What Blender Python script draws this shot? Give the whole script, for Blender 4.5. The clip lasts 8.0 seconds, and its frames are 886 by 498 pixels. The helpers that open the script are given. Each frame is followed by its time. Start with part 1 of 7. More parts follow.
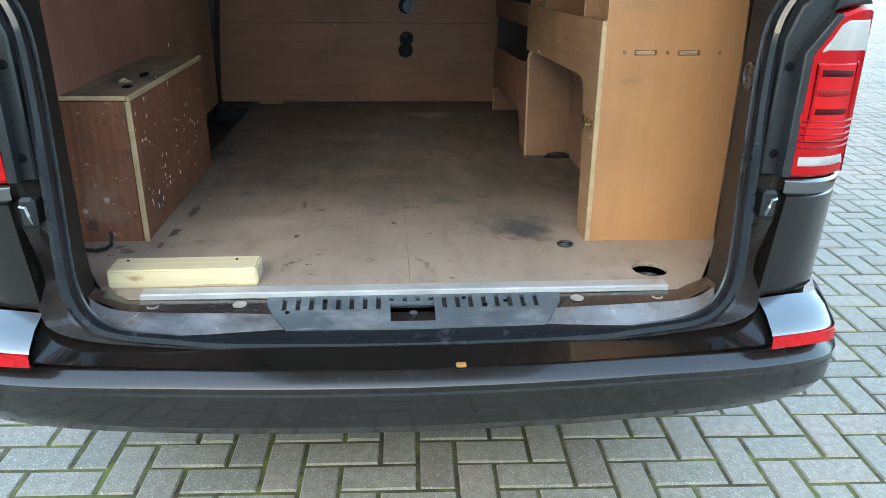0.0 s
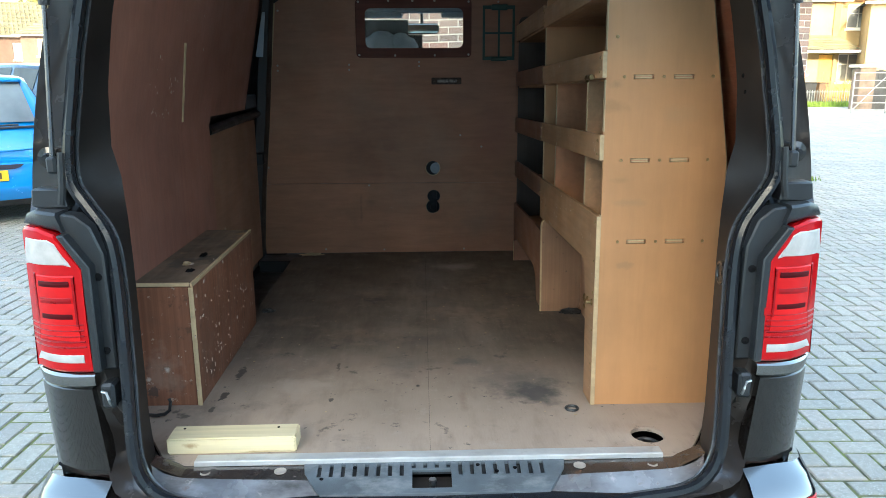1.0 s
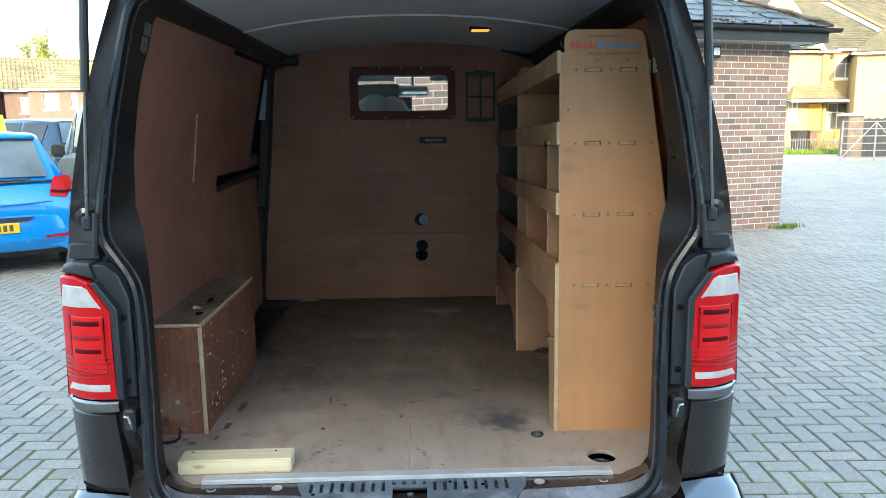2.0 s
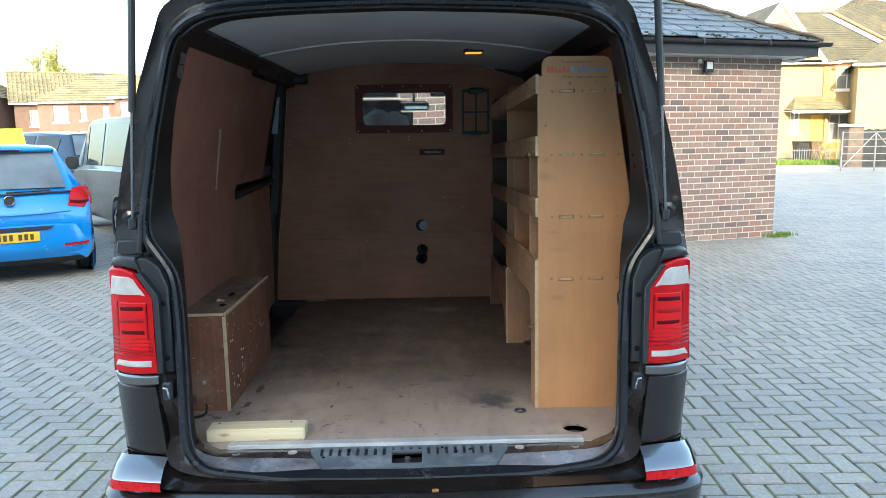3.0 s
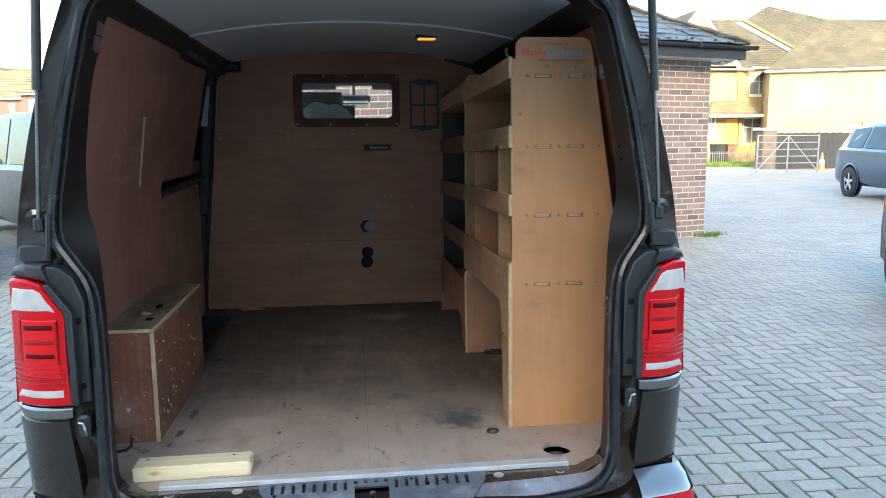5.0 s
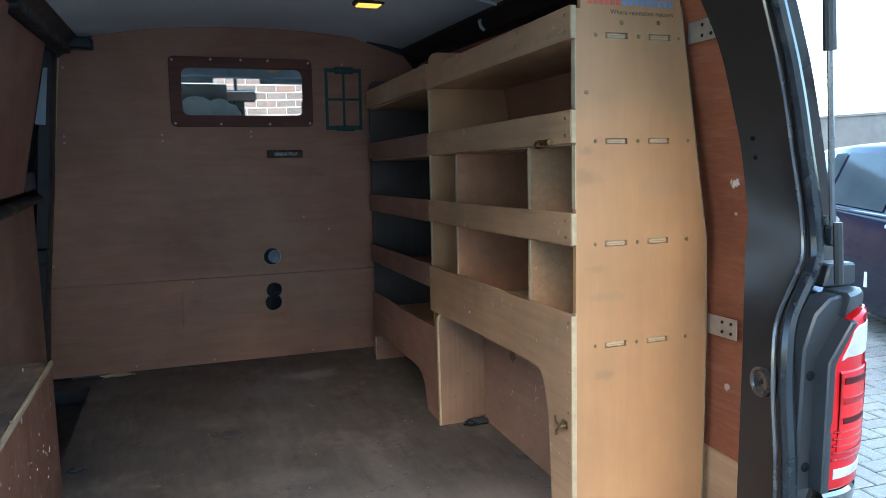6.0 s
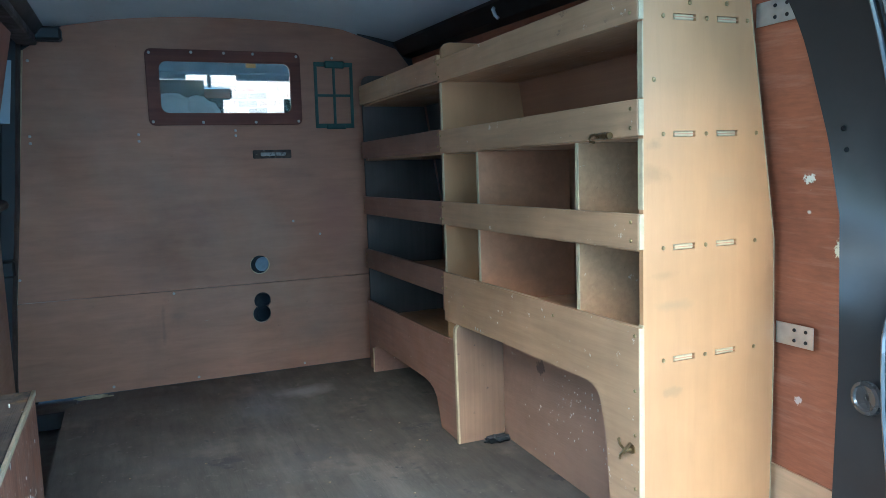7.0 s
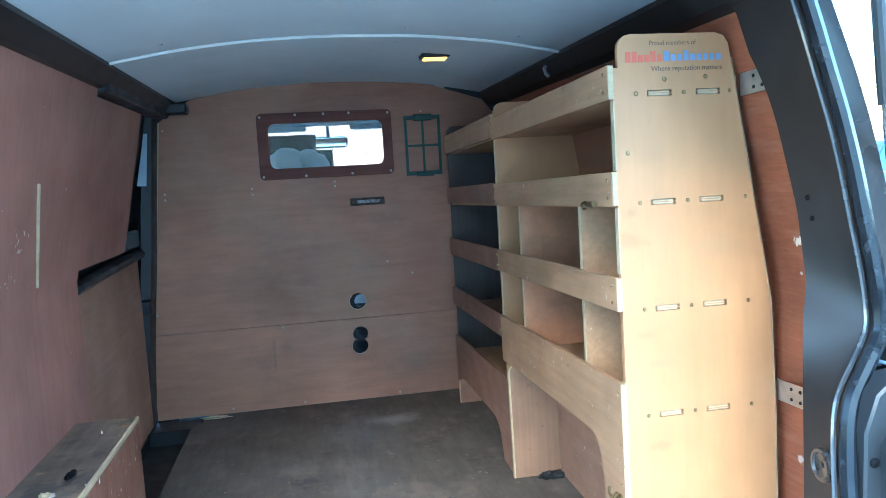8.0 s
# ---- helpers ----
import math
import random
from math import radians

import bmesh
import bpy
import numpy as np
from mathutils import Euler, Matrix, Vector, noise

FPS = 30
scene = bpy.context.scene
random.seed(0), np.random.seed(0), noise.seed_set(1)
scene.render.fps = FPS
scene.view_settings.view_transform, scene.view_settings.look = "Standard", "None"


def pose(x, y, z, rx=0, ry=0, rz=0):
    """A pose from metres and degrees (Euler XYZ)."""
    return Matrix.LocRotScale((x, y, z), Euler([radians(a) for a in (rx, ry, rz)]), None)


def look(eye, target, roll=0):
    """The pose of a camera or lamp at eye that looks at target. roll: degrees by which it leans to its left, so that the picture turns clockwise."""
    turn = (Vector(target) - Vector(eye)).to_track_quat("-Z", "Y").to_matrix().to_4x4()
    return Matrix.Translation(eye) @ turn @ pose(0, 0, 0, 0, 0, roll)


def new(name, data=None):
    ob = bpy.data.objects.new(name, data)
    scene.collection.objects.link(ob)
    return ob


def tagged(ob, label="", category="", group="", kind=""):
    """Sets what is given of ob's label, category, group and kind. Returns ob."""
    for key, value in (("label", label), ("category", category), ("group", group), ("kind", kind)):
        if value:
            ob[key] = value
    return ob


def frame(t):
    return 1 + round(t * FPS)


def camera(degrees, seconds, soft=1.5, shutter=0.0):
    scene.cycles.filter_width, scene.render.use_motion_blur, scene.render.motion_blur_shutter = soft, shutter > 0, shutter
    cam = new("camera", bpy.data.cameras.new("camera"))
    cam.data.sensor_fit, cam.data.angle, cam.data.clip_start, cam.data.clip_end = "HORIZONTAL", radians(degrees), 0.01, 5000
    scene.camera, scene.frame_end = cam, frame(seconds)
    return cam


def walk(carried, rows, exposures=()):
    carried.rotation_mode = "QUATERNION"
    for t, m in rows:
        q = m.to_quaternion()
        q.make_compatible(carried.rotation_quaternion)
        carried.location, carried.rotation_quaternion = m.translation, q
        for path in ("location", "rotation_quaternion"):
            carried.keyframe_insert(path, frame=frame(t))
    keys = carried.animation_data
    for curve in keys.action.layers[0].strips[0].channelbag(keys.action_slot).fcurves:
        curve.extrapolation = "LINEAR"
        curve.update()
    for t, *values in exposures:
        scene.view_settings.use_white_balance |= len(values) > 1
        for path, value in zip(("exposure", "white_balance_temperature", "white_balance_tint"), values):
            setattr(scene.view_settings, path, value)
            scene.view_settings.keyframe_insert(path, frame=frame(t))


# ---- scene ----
cam = camera(62.3, 8.0, soft=0.6)
PATH = [
    (0, (-0.043, -1.453, 1.297), (0.1, 0.394, 0.542), 0.8),
    (0.5, (-0.084, -1.565, 1.447), (0.022, 0.343, 0.856), 0.1),
    (1, (-0.014, -1.641, 1.525), (0.042, 0.304, 1.063), -0.3),
    (1.5, (0.038, -1.74, 1.577), (0.079, 0.222, 1.193), -0.6),
    (1.7, (0.045, -1.805, 1.574), (0.097, 0.163, 1.224), -0.6),
    (2.8, (0.049, -2.235, 1.602), (0.11, -0.261, 1.285), -0.7),
    (3, (0.077, -2.261, 1.588), (0.121, -0.285, 1.284), -0.8),
    (3.5, (0.079, -2.264, 1.584), (0.128, -0.288, 1.282), -0.6),
    (4, (0.075, -2.247, 1.582), (0.13, -0.271, 1.277), -0.5),
    (4.5, (0.064, -2.222, 1.579), (0.163, -0.248, 1.269), -0.2),
    (4.7, (0.03, -2.162, 1.568), (0.174, -0.191, 1.261), -0.3),
    (5.8, (-0.233, -1.207, 1.512), (0.347, 0.687, 1.238), -0.6),
    (6, (-0.305, -1.046, 1.504), (0.354, 0.823, 1.236), -0.7),
    (6.5, (-0.409, -0.824, 1.498), (0.379, 0.994, 1.227), -0.8),
    (7, (-0.421, -0.813, 1.496), (0.354, 1.012, 1.229), -1.2),
    (7.5, (-0.369, -0.901, 1.532), (0.229, 0.99, 1.269), -1.9),
    (8, (-0.141, -1.073, 1.601), (0.211, 0.885, 1.395), -3.2),
]
walk(cam, [(t, look(eye, target, roll)) for t, eye, target, roll in PATH],
     exposures=[(0.0, 3.50, 6500, -1), (0.5, 3.58, 6420, 0), (1.0, 3.55, 6350, -1), (1.6, 3.37, 6250, -1), (2.8, 3.14, 6200, 2), (4.7, 3.10, 6200, 5), (5.8, 3.76, 5750, 4), (6.5, 4.36, 5000, -10), (7.0, 4.80, 4760, -10), (7.6, 5.0, 4700, -11), (8.0, 5.30, 4740, -8)])

# world and sun: a low winter sun behind the camera, the near yard lies in the shade of unseen blocks added behind it
SUN_AZ, SUN_EL = radians(-14), radians(15)   # turn about z from straight behind, height
world = bpy.data.worlds.new("world")
scene.world = world
world.use_nodes = True
wn = world.node_tree.nodes
sky = wn.new("ShaderNodeTexSky")
sky.sky_type, sky.sun_disc, sky.sun_elevation = "NISHITA", False, SUN_EL
sky.sun_rotation = radians(180) - SUN_AZ
sky.air_density, sky.dust_density, sky.ozone_density = 1.0, 3.0, 1.0
world.node_tree.links.new(sky.outputs[0], wn["Background"].inputs[0])
wn["Background"].inputs[1].default_value = 0.15
sun = new("sun", bpy.data.lights.new("sun", "SUN"))
sun.data.energy, sun.data.angle, sun.data.color = 1.2, radians(0.6), (1.0, 0.86, 0.66)
sun.matrix_world = Matrix.Rotation(SUN_AZ, 4, "Z") @ Matrix.Rotation(radians(90) - SUN_EL, 4, "X")


# ---- materials ----
def surf(name, base, rough=0.6, metal=0.0, spread=0.15, scale=2.5, grain=None, grain_amt=0.25, grain_scale=6.0, bump=0.15,
         bump_scale=120.0, stain=None, coat=0.0, spec=0.5, rand=0.0, speck=None, rough_spread=0.1, wear_light=None, spots=None):
    """A node material: base colour, broad mottling, grain along one axis, stains, specks, fine relief."""
    m = bpy.data.materials.new(name)
    m.use_nodes = True
    nt = m.node_tree
    n, ln = nt.nodes, nt.links.new
    bs = n["Principled BSDF"]
    tc = n.new("ShaderNodeTexCoord")

    def noise_at(sc, detail=4.0, stretch=None, rough_n=0.55, dist=0.0):
        t = n.new("ShaderNodeTexNoise")
        t.inputs["Scale"].default_value, t.inputs["Detail"].default_value = sc, detail
        t.inputs["Roughness"].default_value, t.inputs["Distortion"].default_value = rough_n, dist
        if stretch:
            mp = n.new("ShaderNodeMapping")
            mp.inputs["Scale"].default_value = stretch
            ln(tc.outputs["Object"], mp.inputs[0])
            ln(mp.outputs[0], t.inputs["Vector"])
        else:
            ln(tc.outputs["Object"], t.inputs["Vector"])
        return t.outputs["Fac"]

    def ramp(fac, lo, hi, a, b):
        r = n.new("ShaderNodeMapRange")
        r.inputs["From Min"].default_value, r.inputs["From Max"].default_value = lo, hi
        r.inputs["To Min"].default_value, r.inputs["To Max"].default_value = a, b
        ln(fac, r.inputs["Value"])
        return r.outputs[0]

    def mix(kind, fac, a, b):
        x = n.new("ShaderNodeMix")
        x.data_type, x.blend_type = "RGBA", kind
        for sock, v in ((x.inputs[0], fac), (x.inputs[6], a), (x.inputs[7], b)):
            if hasattr(v, "links"):
                ln(v, sock)
            elif isinstance(v, (int, float)):
                sock.default_value = v
            else:
                sock.default_value = (*v, 1)
        return x.outputs[2]

    def grey(value):
        c = n.new("ShaderNodeCombineColor")
        for i in range(3):
            ln(value, c.inputs[i])
        return c.outputs[0]

    broad = noise_at(scale, 5.0)
    col = mix("MULTIPLY", 1.0, base, grey(ramp(broad, 0.3, 0.7, 1 - spread, 1 + spread)))
    if grain:
        g = noise_at(grain_scale, 6.0, grain, 0.6, 0.4)
        col = mix("MULTIPLY", 1.0, col, grey(ramp(g, 0.3, 0.7, 1 - grain_amt, 1 + grain_amt)))
    if rand:
        oi = n.new("ShaderNodeObjectInfo")
        col = mix("MULTIPLY", 1.0, col, grey(ramp(oi.outputs["Random"], 0, 1, 1 - rand, 1 + rand)))
    if wear_light:                                  # colour, length, uneven edge of trodden area by the doors, daylight's falloff painted in
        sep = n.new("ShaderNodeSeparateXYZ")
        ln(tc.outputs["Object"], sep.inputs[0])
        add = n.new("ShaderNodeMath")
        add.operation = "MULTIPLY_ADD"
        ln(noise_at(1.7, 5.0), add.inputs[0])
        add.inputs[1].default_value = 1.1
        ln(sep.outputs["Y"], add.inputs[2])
        col = mix("MIX", ramp(add.outputs[0], 0.55 + wear_light[2], 0.55 + wear_light[1] + wear_light[3], 0.95, 0.0), col, wear_light[0])
    for st in stain or ():
        colour, sc, lo, hi, amount = st[:5]
        f = noise_at(sc, 6.0, st[5] if len(st) > 5 else None, 0.65)
        col = mix("MIX", ramp(f, lo, hi, 0.0, amount), col, colour)
    for centre, radii, colour, amount, sc, ragged in spots or ():    # single marks with ragged outlines
        mp = n.new("ShaderNodeMapping")
        mp.inputs["Location"].default_value = [-c / r for c, r in zip(centre, radii)]
        mp.inputs["Scale"].default_value = [1 / r for r in radii]
        ln(tc.outputs["Object"], mp.inputs[0])
        vl = n.new("ShaderNodeVectorMath")
        vl.operation = "LENGTH"
        ln(mp.outputs[0], vl.inputs[0])
        ad = n.new("ShaderNodeMath")
        ad.operation = "MULTIPLY_ADD"
        ln(noise_at(sc, 6.0, None, 0.7), ad.inputs[0])
        ad.inputs[1].default_value = ragged
        ln(vl.outputs["Value"], ad.inputs[2])
        soft = 0.55 if ragged < 2.5 else 0.2
        edge = 0.5 * ragged + 0.75 if ragged < 3.3 else 0.36 * ragged + 0.4
        col = mix("MIX", ramp(ad.outputs[0], edge - soft, edge, amount, 0.0), col, colour)
    if speck:
        colour, sc, lo, hi, amount = speck
        v = n.new("ShaderNodeTexVoronoi")
        v.inputs["Scale"].default_value = sc
        ln(tc.outputs["Object"], v.inputs["Vector"])
        col = mix("MIX", ramp(v.outputs["Distance"], lo, hi, amount, 0.0), col, colour)
    ln(col, bs.inputs["Base Color"])
    bs.inputs["Metallic"].default_value = metal
    bs.inputs["Specular IOR Level"].default_value = spec
    bs.inputs["Coat Weight"].default_value, bs.inputs["Coat Roughness"].default_value = coat, 0.03
    ln(ramp(noise_at(scale * 3, 4.0), 0.3, 0.7, max(0.02, rough - rough_spread), min(1, rough + rough_spread)), bs.inputs["Roughness"])
    if bump:
        b = n.new("ShaderNodeBump")
        b.inputs["Strength"].default_value, b.inputs["Distance"].default_value = bump, 0.002
        ln(noise_at(bump_scale, 4.0, grain), b.inputs["Height"])
        ln(b.outputs[0], bs.inputs["Normal"])
    return m


def glass(name, tint=(1, 1, 1), rough=0.0):
    m = bpy.data.materials.new(name)
    m.use_nodes = True
    b = m.node_tree.nodes["Principled BSDF"]
    b.inputs["Base Color"].default_value, b.inputs["Roughness"].default_value = (*tint, 1), rough
    b.inputs["Transmission Weight"].default_value, b.inputs["IOR"].default_value = 1.0, 1.1
    return m


def lamp_mat(name, colour, strength):
    m = bpy.data.materials.new(name)
    m.use_nodes = True
    b = m.node_tree.nodes["Principled BSDF"]
    b.inputs["Base Color"].default_value = (*colour, 1)
    b.inputs["Emission Color"].default_value, b.inputs["Emission Strength"].default_value = (*colour, 1), strength
    return m


ALONG_X, ALONG_Y, ALONG_Z = (0.12, 6, 6), (6, 0.12, 6), (6, 6, 0.12)
DUST = (0.42, 0.38, 0.34)
M_PAINT = surf("dark_paint", (0.011, 0.0092, 0.0082), 0.16, 0.0, 0.3, 4, spec=0.3, coat=0.7, bump=0.0, rough_spread=0.05)
M_PAINT_FRAME = surf("dusty_dark_paint", (0.028, 0.0235, 0.0215), 0.25, 0.0, 0.3, 4, spec=0.4, coat=0.5, bump=0.03, rough_spread=0.05,
                     stain=[(DUST, 9, 0.55, 0.85, 0.10, (1, 1, 0.3)), (DUST, 70, 0.70, 0.76, 0.25)])
M_PAINT_IN = surf("inner_dark_paint", (0.017, 0.0142, 0.0135), 0.40, 0.0, 0.25, 4, spec=0.27, coat=0.0, bump=0.06, rough_spread=0.03,
                  stain=[(DUST, 3.5, 0.45, 0.85, 0.03), (DUST, 60, 0.74, 0.8, 0.10)])
# Paler than the rubber: the light caught along the seal is in this colour.
M_LIP = surf("seal_lip_glint", (0.055, 0.058, 0.065), 0.22, 0.0, 0.3, 8, coat=0.5, bump=0.05, stain=[((0.03, 0.03, 0.03), 9, 0.5, 0.65, 0.7)])
M_SILL = surf("scuffed_sill_paint", (0.03, 0.025, 0.024), 0.22, 0.0, 0.4, 8, coat=0.9, bump=0.3,
              stain=[((0.34, 0.31, 0.31), 30, 0.62, 0.72, 0.6, (0.4, 1, 1)), ((0.10, 0.05, 0.03), 30, 0.6, 0.7, 0.6)])
# Scraped paint; the slope's sky sheen is put in as a pale base.
M_RAMP = surf("sheened_sill_slope", (0.17, 0.17, 0.185), 0.24, 0.0, 0.35, 5, coat=0.7, bump=0.3, bump_scale=40,
              stain=[((0.035, 0.03, 0.03), 6, 0.50, 0.66, 0.75, (0.5, 1, 1)), ((0.42, 0.38, 0.38), 26, 0.60, 0.70, 0.6), ((0.10, 0.055, 0.035), 30, 0.62, 0.72, 0.6)])
M_RUBBER = surf("rubber", (0.010, 0.0115, 0.015), 0.20, 0.0, 0.2, 10, bump=0.1, stain=[((0.16, 0.17, 0.18), 20, 0.6, 0.8, 0.35)])
M_PLASTIC = surf("black_plastic", (0.018, 0.02, 0.023), 0.4, 0.0, 0.2, 6, bump=0.25, bump_scale=400)
M_SCUFF = surf("scuffed_black_plastic", (0.085, 0.10, 0.115), 0.5, 0.0, 0.35, 8, bump=0.4, bump_scale=250,
               stain=[((0.26, 0.27, 0.28), 16, 0.52, 0.72, 0.7, (0.5, 1, 1))])
M_BUMPER = surf("bumper_plastic", (0.014, 0.0118, 0.0105), 0.24, 0.0, 0.25, 5, coat=0.45, bump=0.04, bump_scale=300, rough_spread=0.06,
                stain=[((0.2, 0.18, 0.16), 12, 0.66, 0.85, 0.25, (0.3, 1, 1))])
M_CHROME = surf("chrome", (0.27, 0.26, 0.25), 0.12, 1.0, 0.05, 5, bump=0.0, rough_spread=0.03)
M_STEEL = surf("zinc_steel", (0.55, 0.56, 0.57), 0.38, 1.0, 0.15, 30, bump=0.1)
M_ALU = surf("aluminium", (0.50, 0.50, 0.50), 0.5, 0.35, 0.15, 12, bump=0.3, stain=[((0.3, 0.27, 0.24), 25, 0.58, 0.75, 0.5)])
M_BRASS = surf("brass", (0.30, 0.215, 0.11), 0.35, 1.0, 0.3, 60, bump=0.1)
M_RED = surf("red_lens", (0.42, 0.005, 0.008), 0.15, 0.0, 0.1, 8, spec=0.18, coat=0.10, bump=0.0, rough_spread=0.04)
M_REDDARK = surf("dark_red_lens", (0.06, 0.002, 0.004), 0.4, 0.0, 0.1, 8, spec=0.1, bump=0.0, rough_spread=0.04)
M_REDMID = surf("deep_red_lens", (0.26, 0.004, 0.007), 0.3, 0.0, 0.1, 8, spec=0.2, bump=0.0, rough_spread=0.04)
M_REDLIT = surf("bright_red_lens", (0.52, 0.008, 0.010), 0.2, 0.0, 0.1, 8, spec=0.18, coat=0.10, bump=0.2, bump_scale=500, rough_spread=0.04)
M_REFLECT = surf("red_reflector", (0.48, 0.006, 0.010), 0.3, 0.0, 0.1, 20, spec=0.3, bump=0.0)
M_ROD = surf("strut_rod_steel", (0.16, 0.16, 0.17), 0.25, 0.9, 0.1, 8, bump=0.0)
M_CLEAR = surf("clear_lens", (0.43, 0.415, 0.40), 0.6, 0.0, 0.15, 30, spec=0.2, coat=0.1, bump=0.3, bump_scale=300, rough_spread=0.04)
# Paler by the doors from treading, and from daylight falloff put into the colour.
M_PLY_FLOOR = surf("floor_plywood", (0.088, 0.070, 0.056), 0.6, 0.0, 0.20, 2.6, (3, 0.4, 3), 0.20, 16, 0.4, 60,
                   wear_light=((0.44, 0.345, 0.28), 0.75, -0.05, 0.2),
                   stain=[((0.48, 0.39, 0.33), 2.4, 0.55, 0.78, 0.35, (1.6, 0.5, 1)), ((0.17, 0.125, 0.10), 18, 0.5, 0.72, 0.4, (1, 0.3, 1)), ((0.085, 0.075, 0.072), 2.6, 0.52, 0.68, 0.7), ((0.32, 0.23, 0.18), 3.8, 0.56, 0.72, 0.35),
                          ((0.045, 0.04, 0.04), 8, 0.63, 0.68, 0.7), ((0.04, 0.035, 0.035), 34, 0.66, 0.69, 0.75), ((0.05, 0.042, 0.04), 60, 0.66, 0.70, 0.6, (1, 0.4, 1)), ((0.46, 0.40, 0.35), 90, 0.64, 0.70, 0.45), ((0.42, 0.37, 0.33), 14, 0.63, 0.75, 0.35)],
                   spots=[((-0.60, 0.57, 0.6), (0.018, 0.075, 0.1), (0.035, 0.028, 0.025), 0.9, 45, 3.0), ((-0.608, 0.40, 0.6), (0.016, 0.05, 0.1), (0.03, 0.025, 0.022), 0.9, 50, 3.0),
                          ((-0.62, 0.31, 0.6), (0.012, 0.03, 0.1), (0.04, 0.033, 0.03), 0.8, 60, 3.0), ((-0.292, 0.605, 0.6), (0.010, 0.05, 0.1), (0.05, 0.035, 0.03), 0.8, 50, 3.0),
                          ((-0.287, 0.356, 0.6), (0.009, 0.024, 0.1), (0.04, 0.032, 0.03), 0.9, 60, 2.6), ((-0.033, 0.446, 0.6), (0.011, 0.017, 0.1), (0.015, 0.013, 0.013), 1.0, 60, 0.8),
                          ((-0.155, 0.15, 0.6), (0.07, 0.035, 0.1), (0.04, 0.035, 0.035), 0.8, 55, 4.5), ((-0.075, 0.07, 0.6), (0.05, 0.025, 0.1), (0.04, 0.035, 0.035), 0.8, 60, 4.0),
                          ((0.315, 0.40, 0.6), (0.18, 0.13, 0.1), (0.05, 0.05, 0.053), 0.85, 11, 1.9), ((0.31, 0.495, 0.6), (0.06, 0.014, 0.1), (0.03, 0.028, 0.028), 0.85, 60, 3.4),
                          ((0.13, 0.64, 0.6), (0.07, 0.07, 0.1), (0.07, 0.065, 0.065), 0.7, 20, 2.2), ((0.10, 0.33, 0.6), (0.02, 0.10, 0.1), (0.20, 0.14, 0.11), 0.5, 20, 2.0),
                          ((0.15, 1.88, 0.6), (0.17, 0.11, 0.1), (0.40, 0.38, 0.36), 0.5, 7, 1.0), ((-0.40, 0.45, 0.6), (0.14, 0.10, 0.1), (0.42, 0.34, 0.29), 0.5, 12, 2.0),
                          ((0.50, 0.10, 0.6), (0.12, 0.06, 0.1), (0.44, 0.36, 0.30), 0.5, 14, 2.0), ((-0.1, 0.95, 0.6), (0.2, 0.12, 0.1), (0.20, 0.155, 0.125), 0.5, 9, 2.0)])
M_PLY_BULK = surf("bulkhead_plywood", (0.352, 0.162, 0.094), 0.6, 0.0, 0.24, 1.7, (0.45, 3, 3), 0.13, 11, 0.15, 60,
                  stain=[((0.12, 0.08, 0.06), 2.6, 0.56, 0.8, 0.5), ((0.42, 0.28, 0.18), 1.4, 0.52, 0.75, 0.45), ((0.18, 0.10, 0.07), 5, 0.55, 0.78, 0.45, (0.35, 1, 1.6)), ((0.10, 0.065, 0.05), 55, 0.66, 0.72, 0.35), ((0.46, 0.34, 0.25), 30, 0.68, 0.73, 0.3, (0.3, 1, 1))],
                  spots=[((-0.335, 2.2, 0.84), (0.012, 0.1, 0.12), (0.13, 0.08, 0.06), 0.35, 20, 1.8), ((-0.28, 2.2, 0.87), (0.05, 0.1, 0.04), (0.17, 0.10, 0.07), 0.35, 14, 1.8),
                         ((0.36, 2.2, 1.24), (0.16, 0.1, 0.30), (0.33, 0.12, 0.08), 0.4, 4, 1.2), ((0.30, 2.2, 0.75), (0.25, 0.1, 0.12), (0.20, 0.12, 0.085), 0.4, 6, 1.8)], rand=0.06)
M_PLY_LEFT = surf("dark_red_plywood", (0.315, 0.138, 0.099), 0.5, 0.0, 0.25, 1.8, (4, 4, 0.3), 0.10, 14, 0.2, 60,
                  stain=[((0.09, 0.045, 0.035), 2.2, 0.55, 0.78, 0.4), ((0.5, 0.42, 0.38), 16, 0.74, 0.78, 0.5)],
                  spots=[((-0.8, 0.72, 1.52), (0.1, 0.09, 0.05), (0.55, 0.5, 0.46), 0.8, 60, 6.0), ((-0.8, 0.50, 1.49), (0.1, 0.07, 0.05), (0.5, 0.45, 0.42), 0.7, 60, 6.0),
                         ((-0.8, 0.69, 1.42), (0.1, 0.07, 0.03), (0.55, 0.5, 0.46), 0.8, 60, 5.5), ((-0.8, 0.55, 1.60), (0.1, 0.05, 0.04), (0.5, 0.45, 0.42), 0.7, 60, 6.0)])
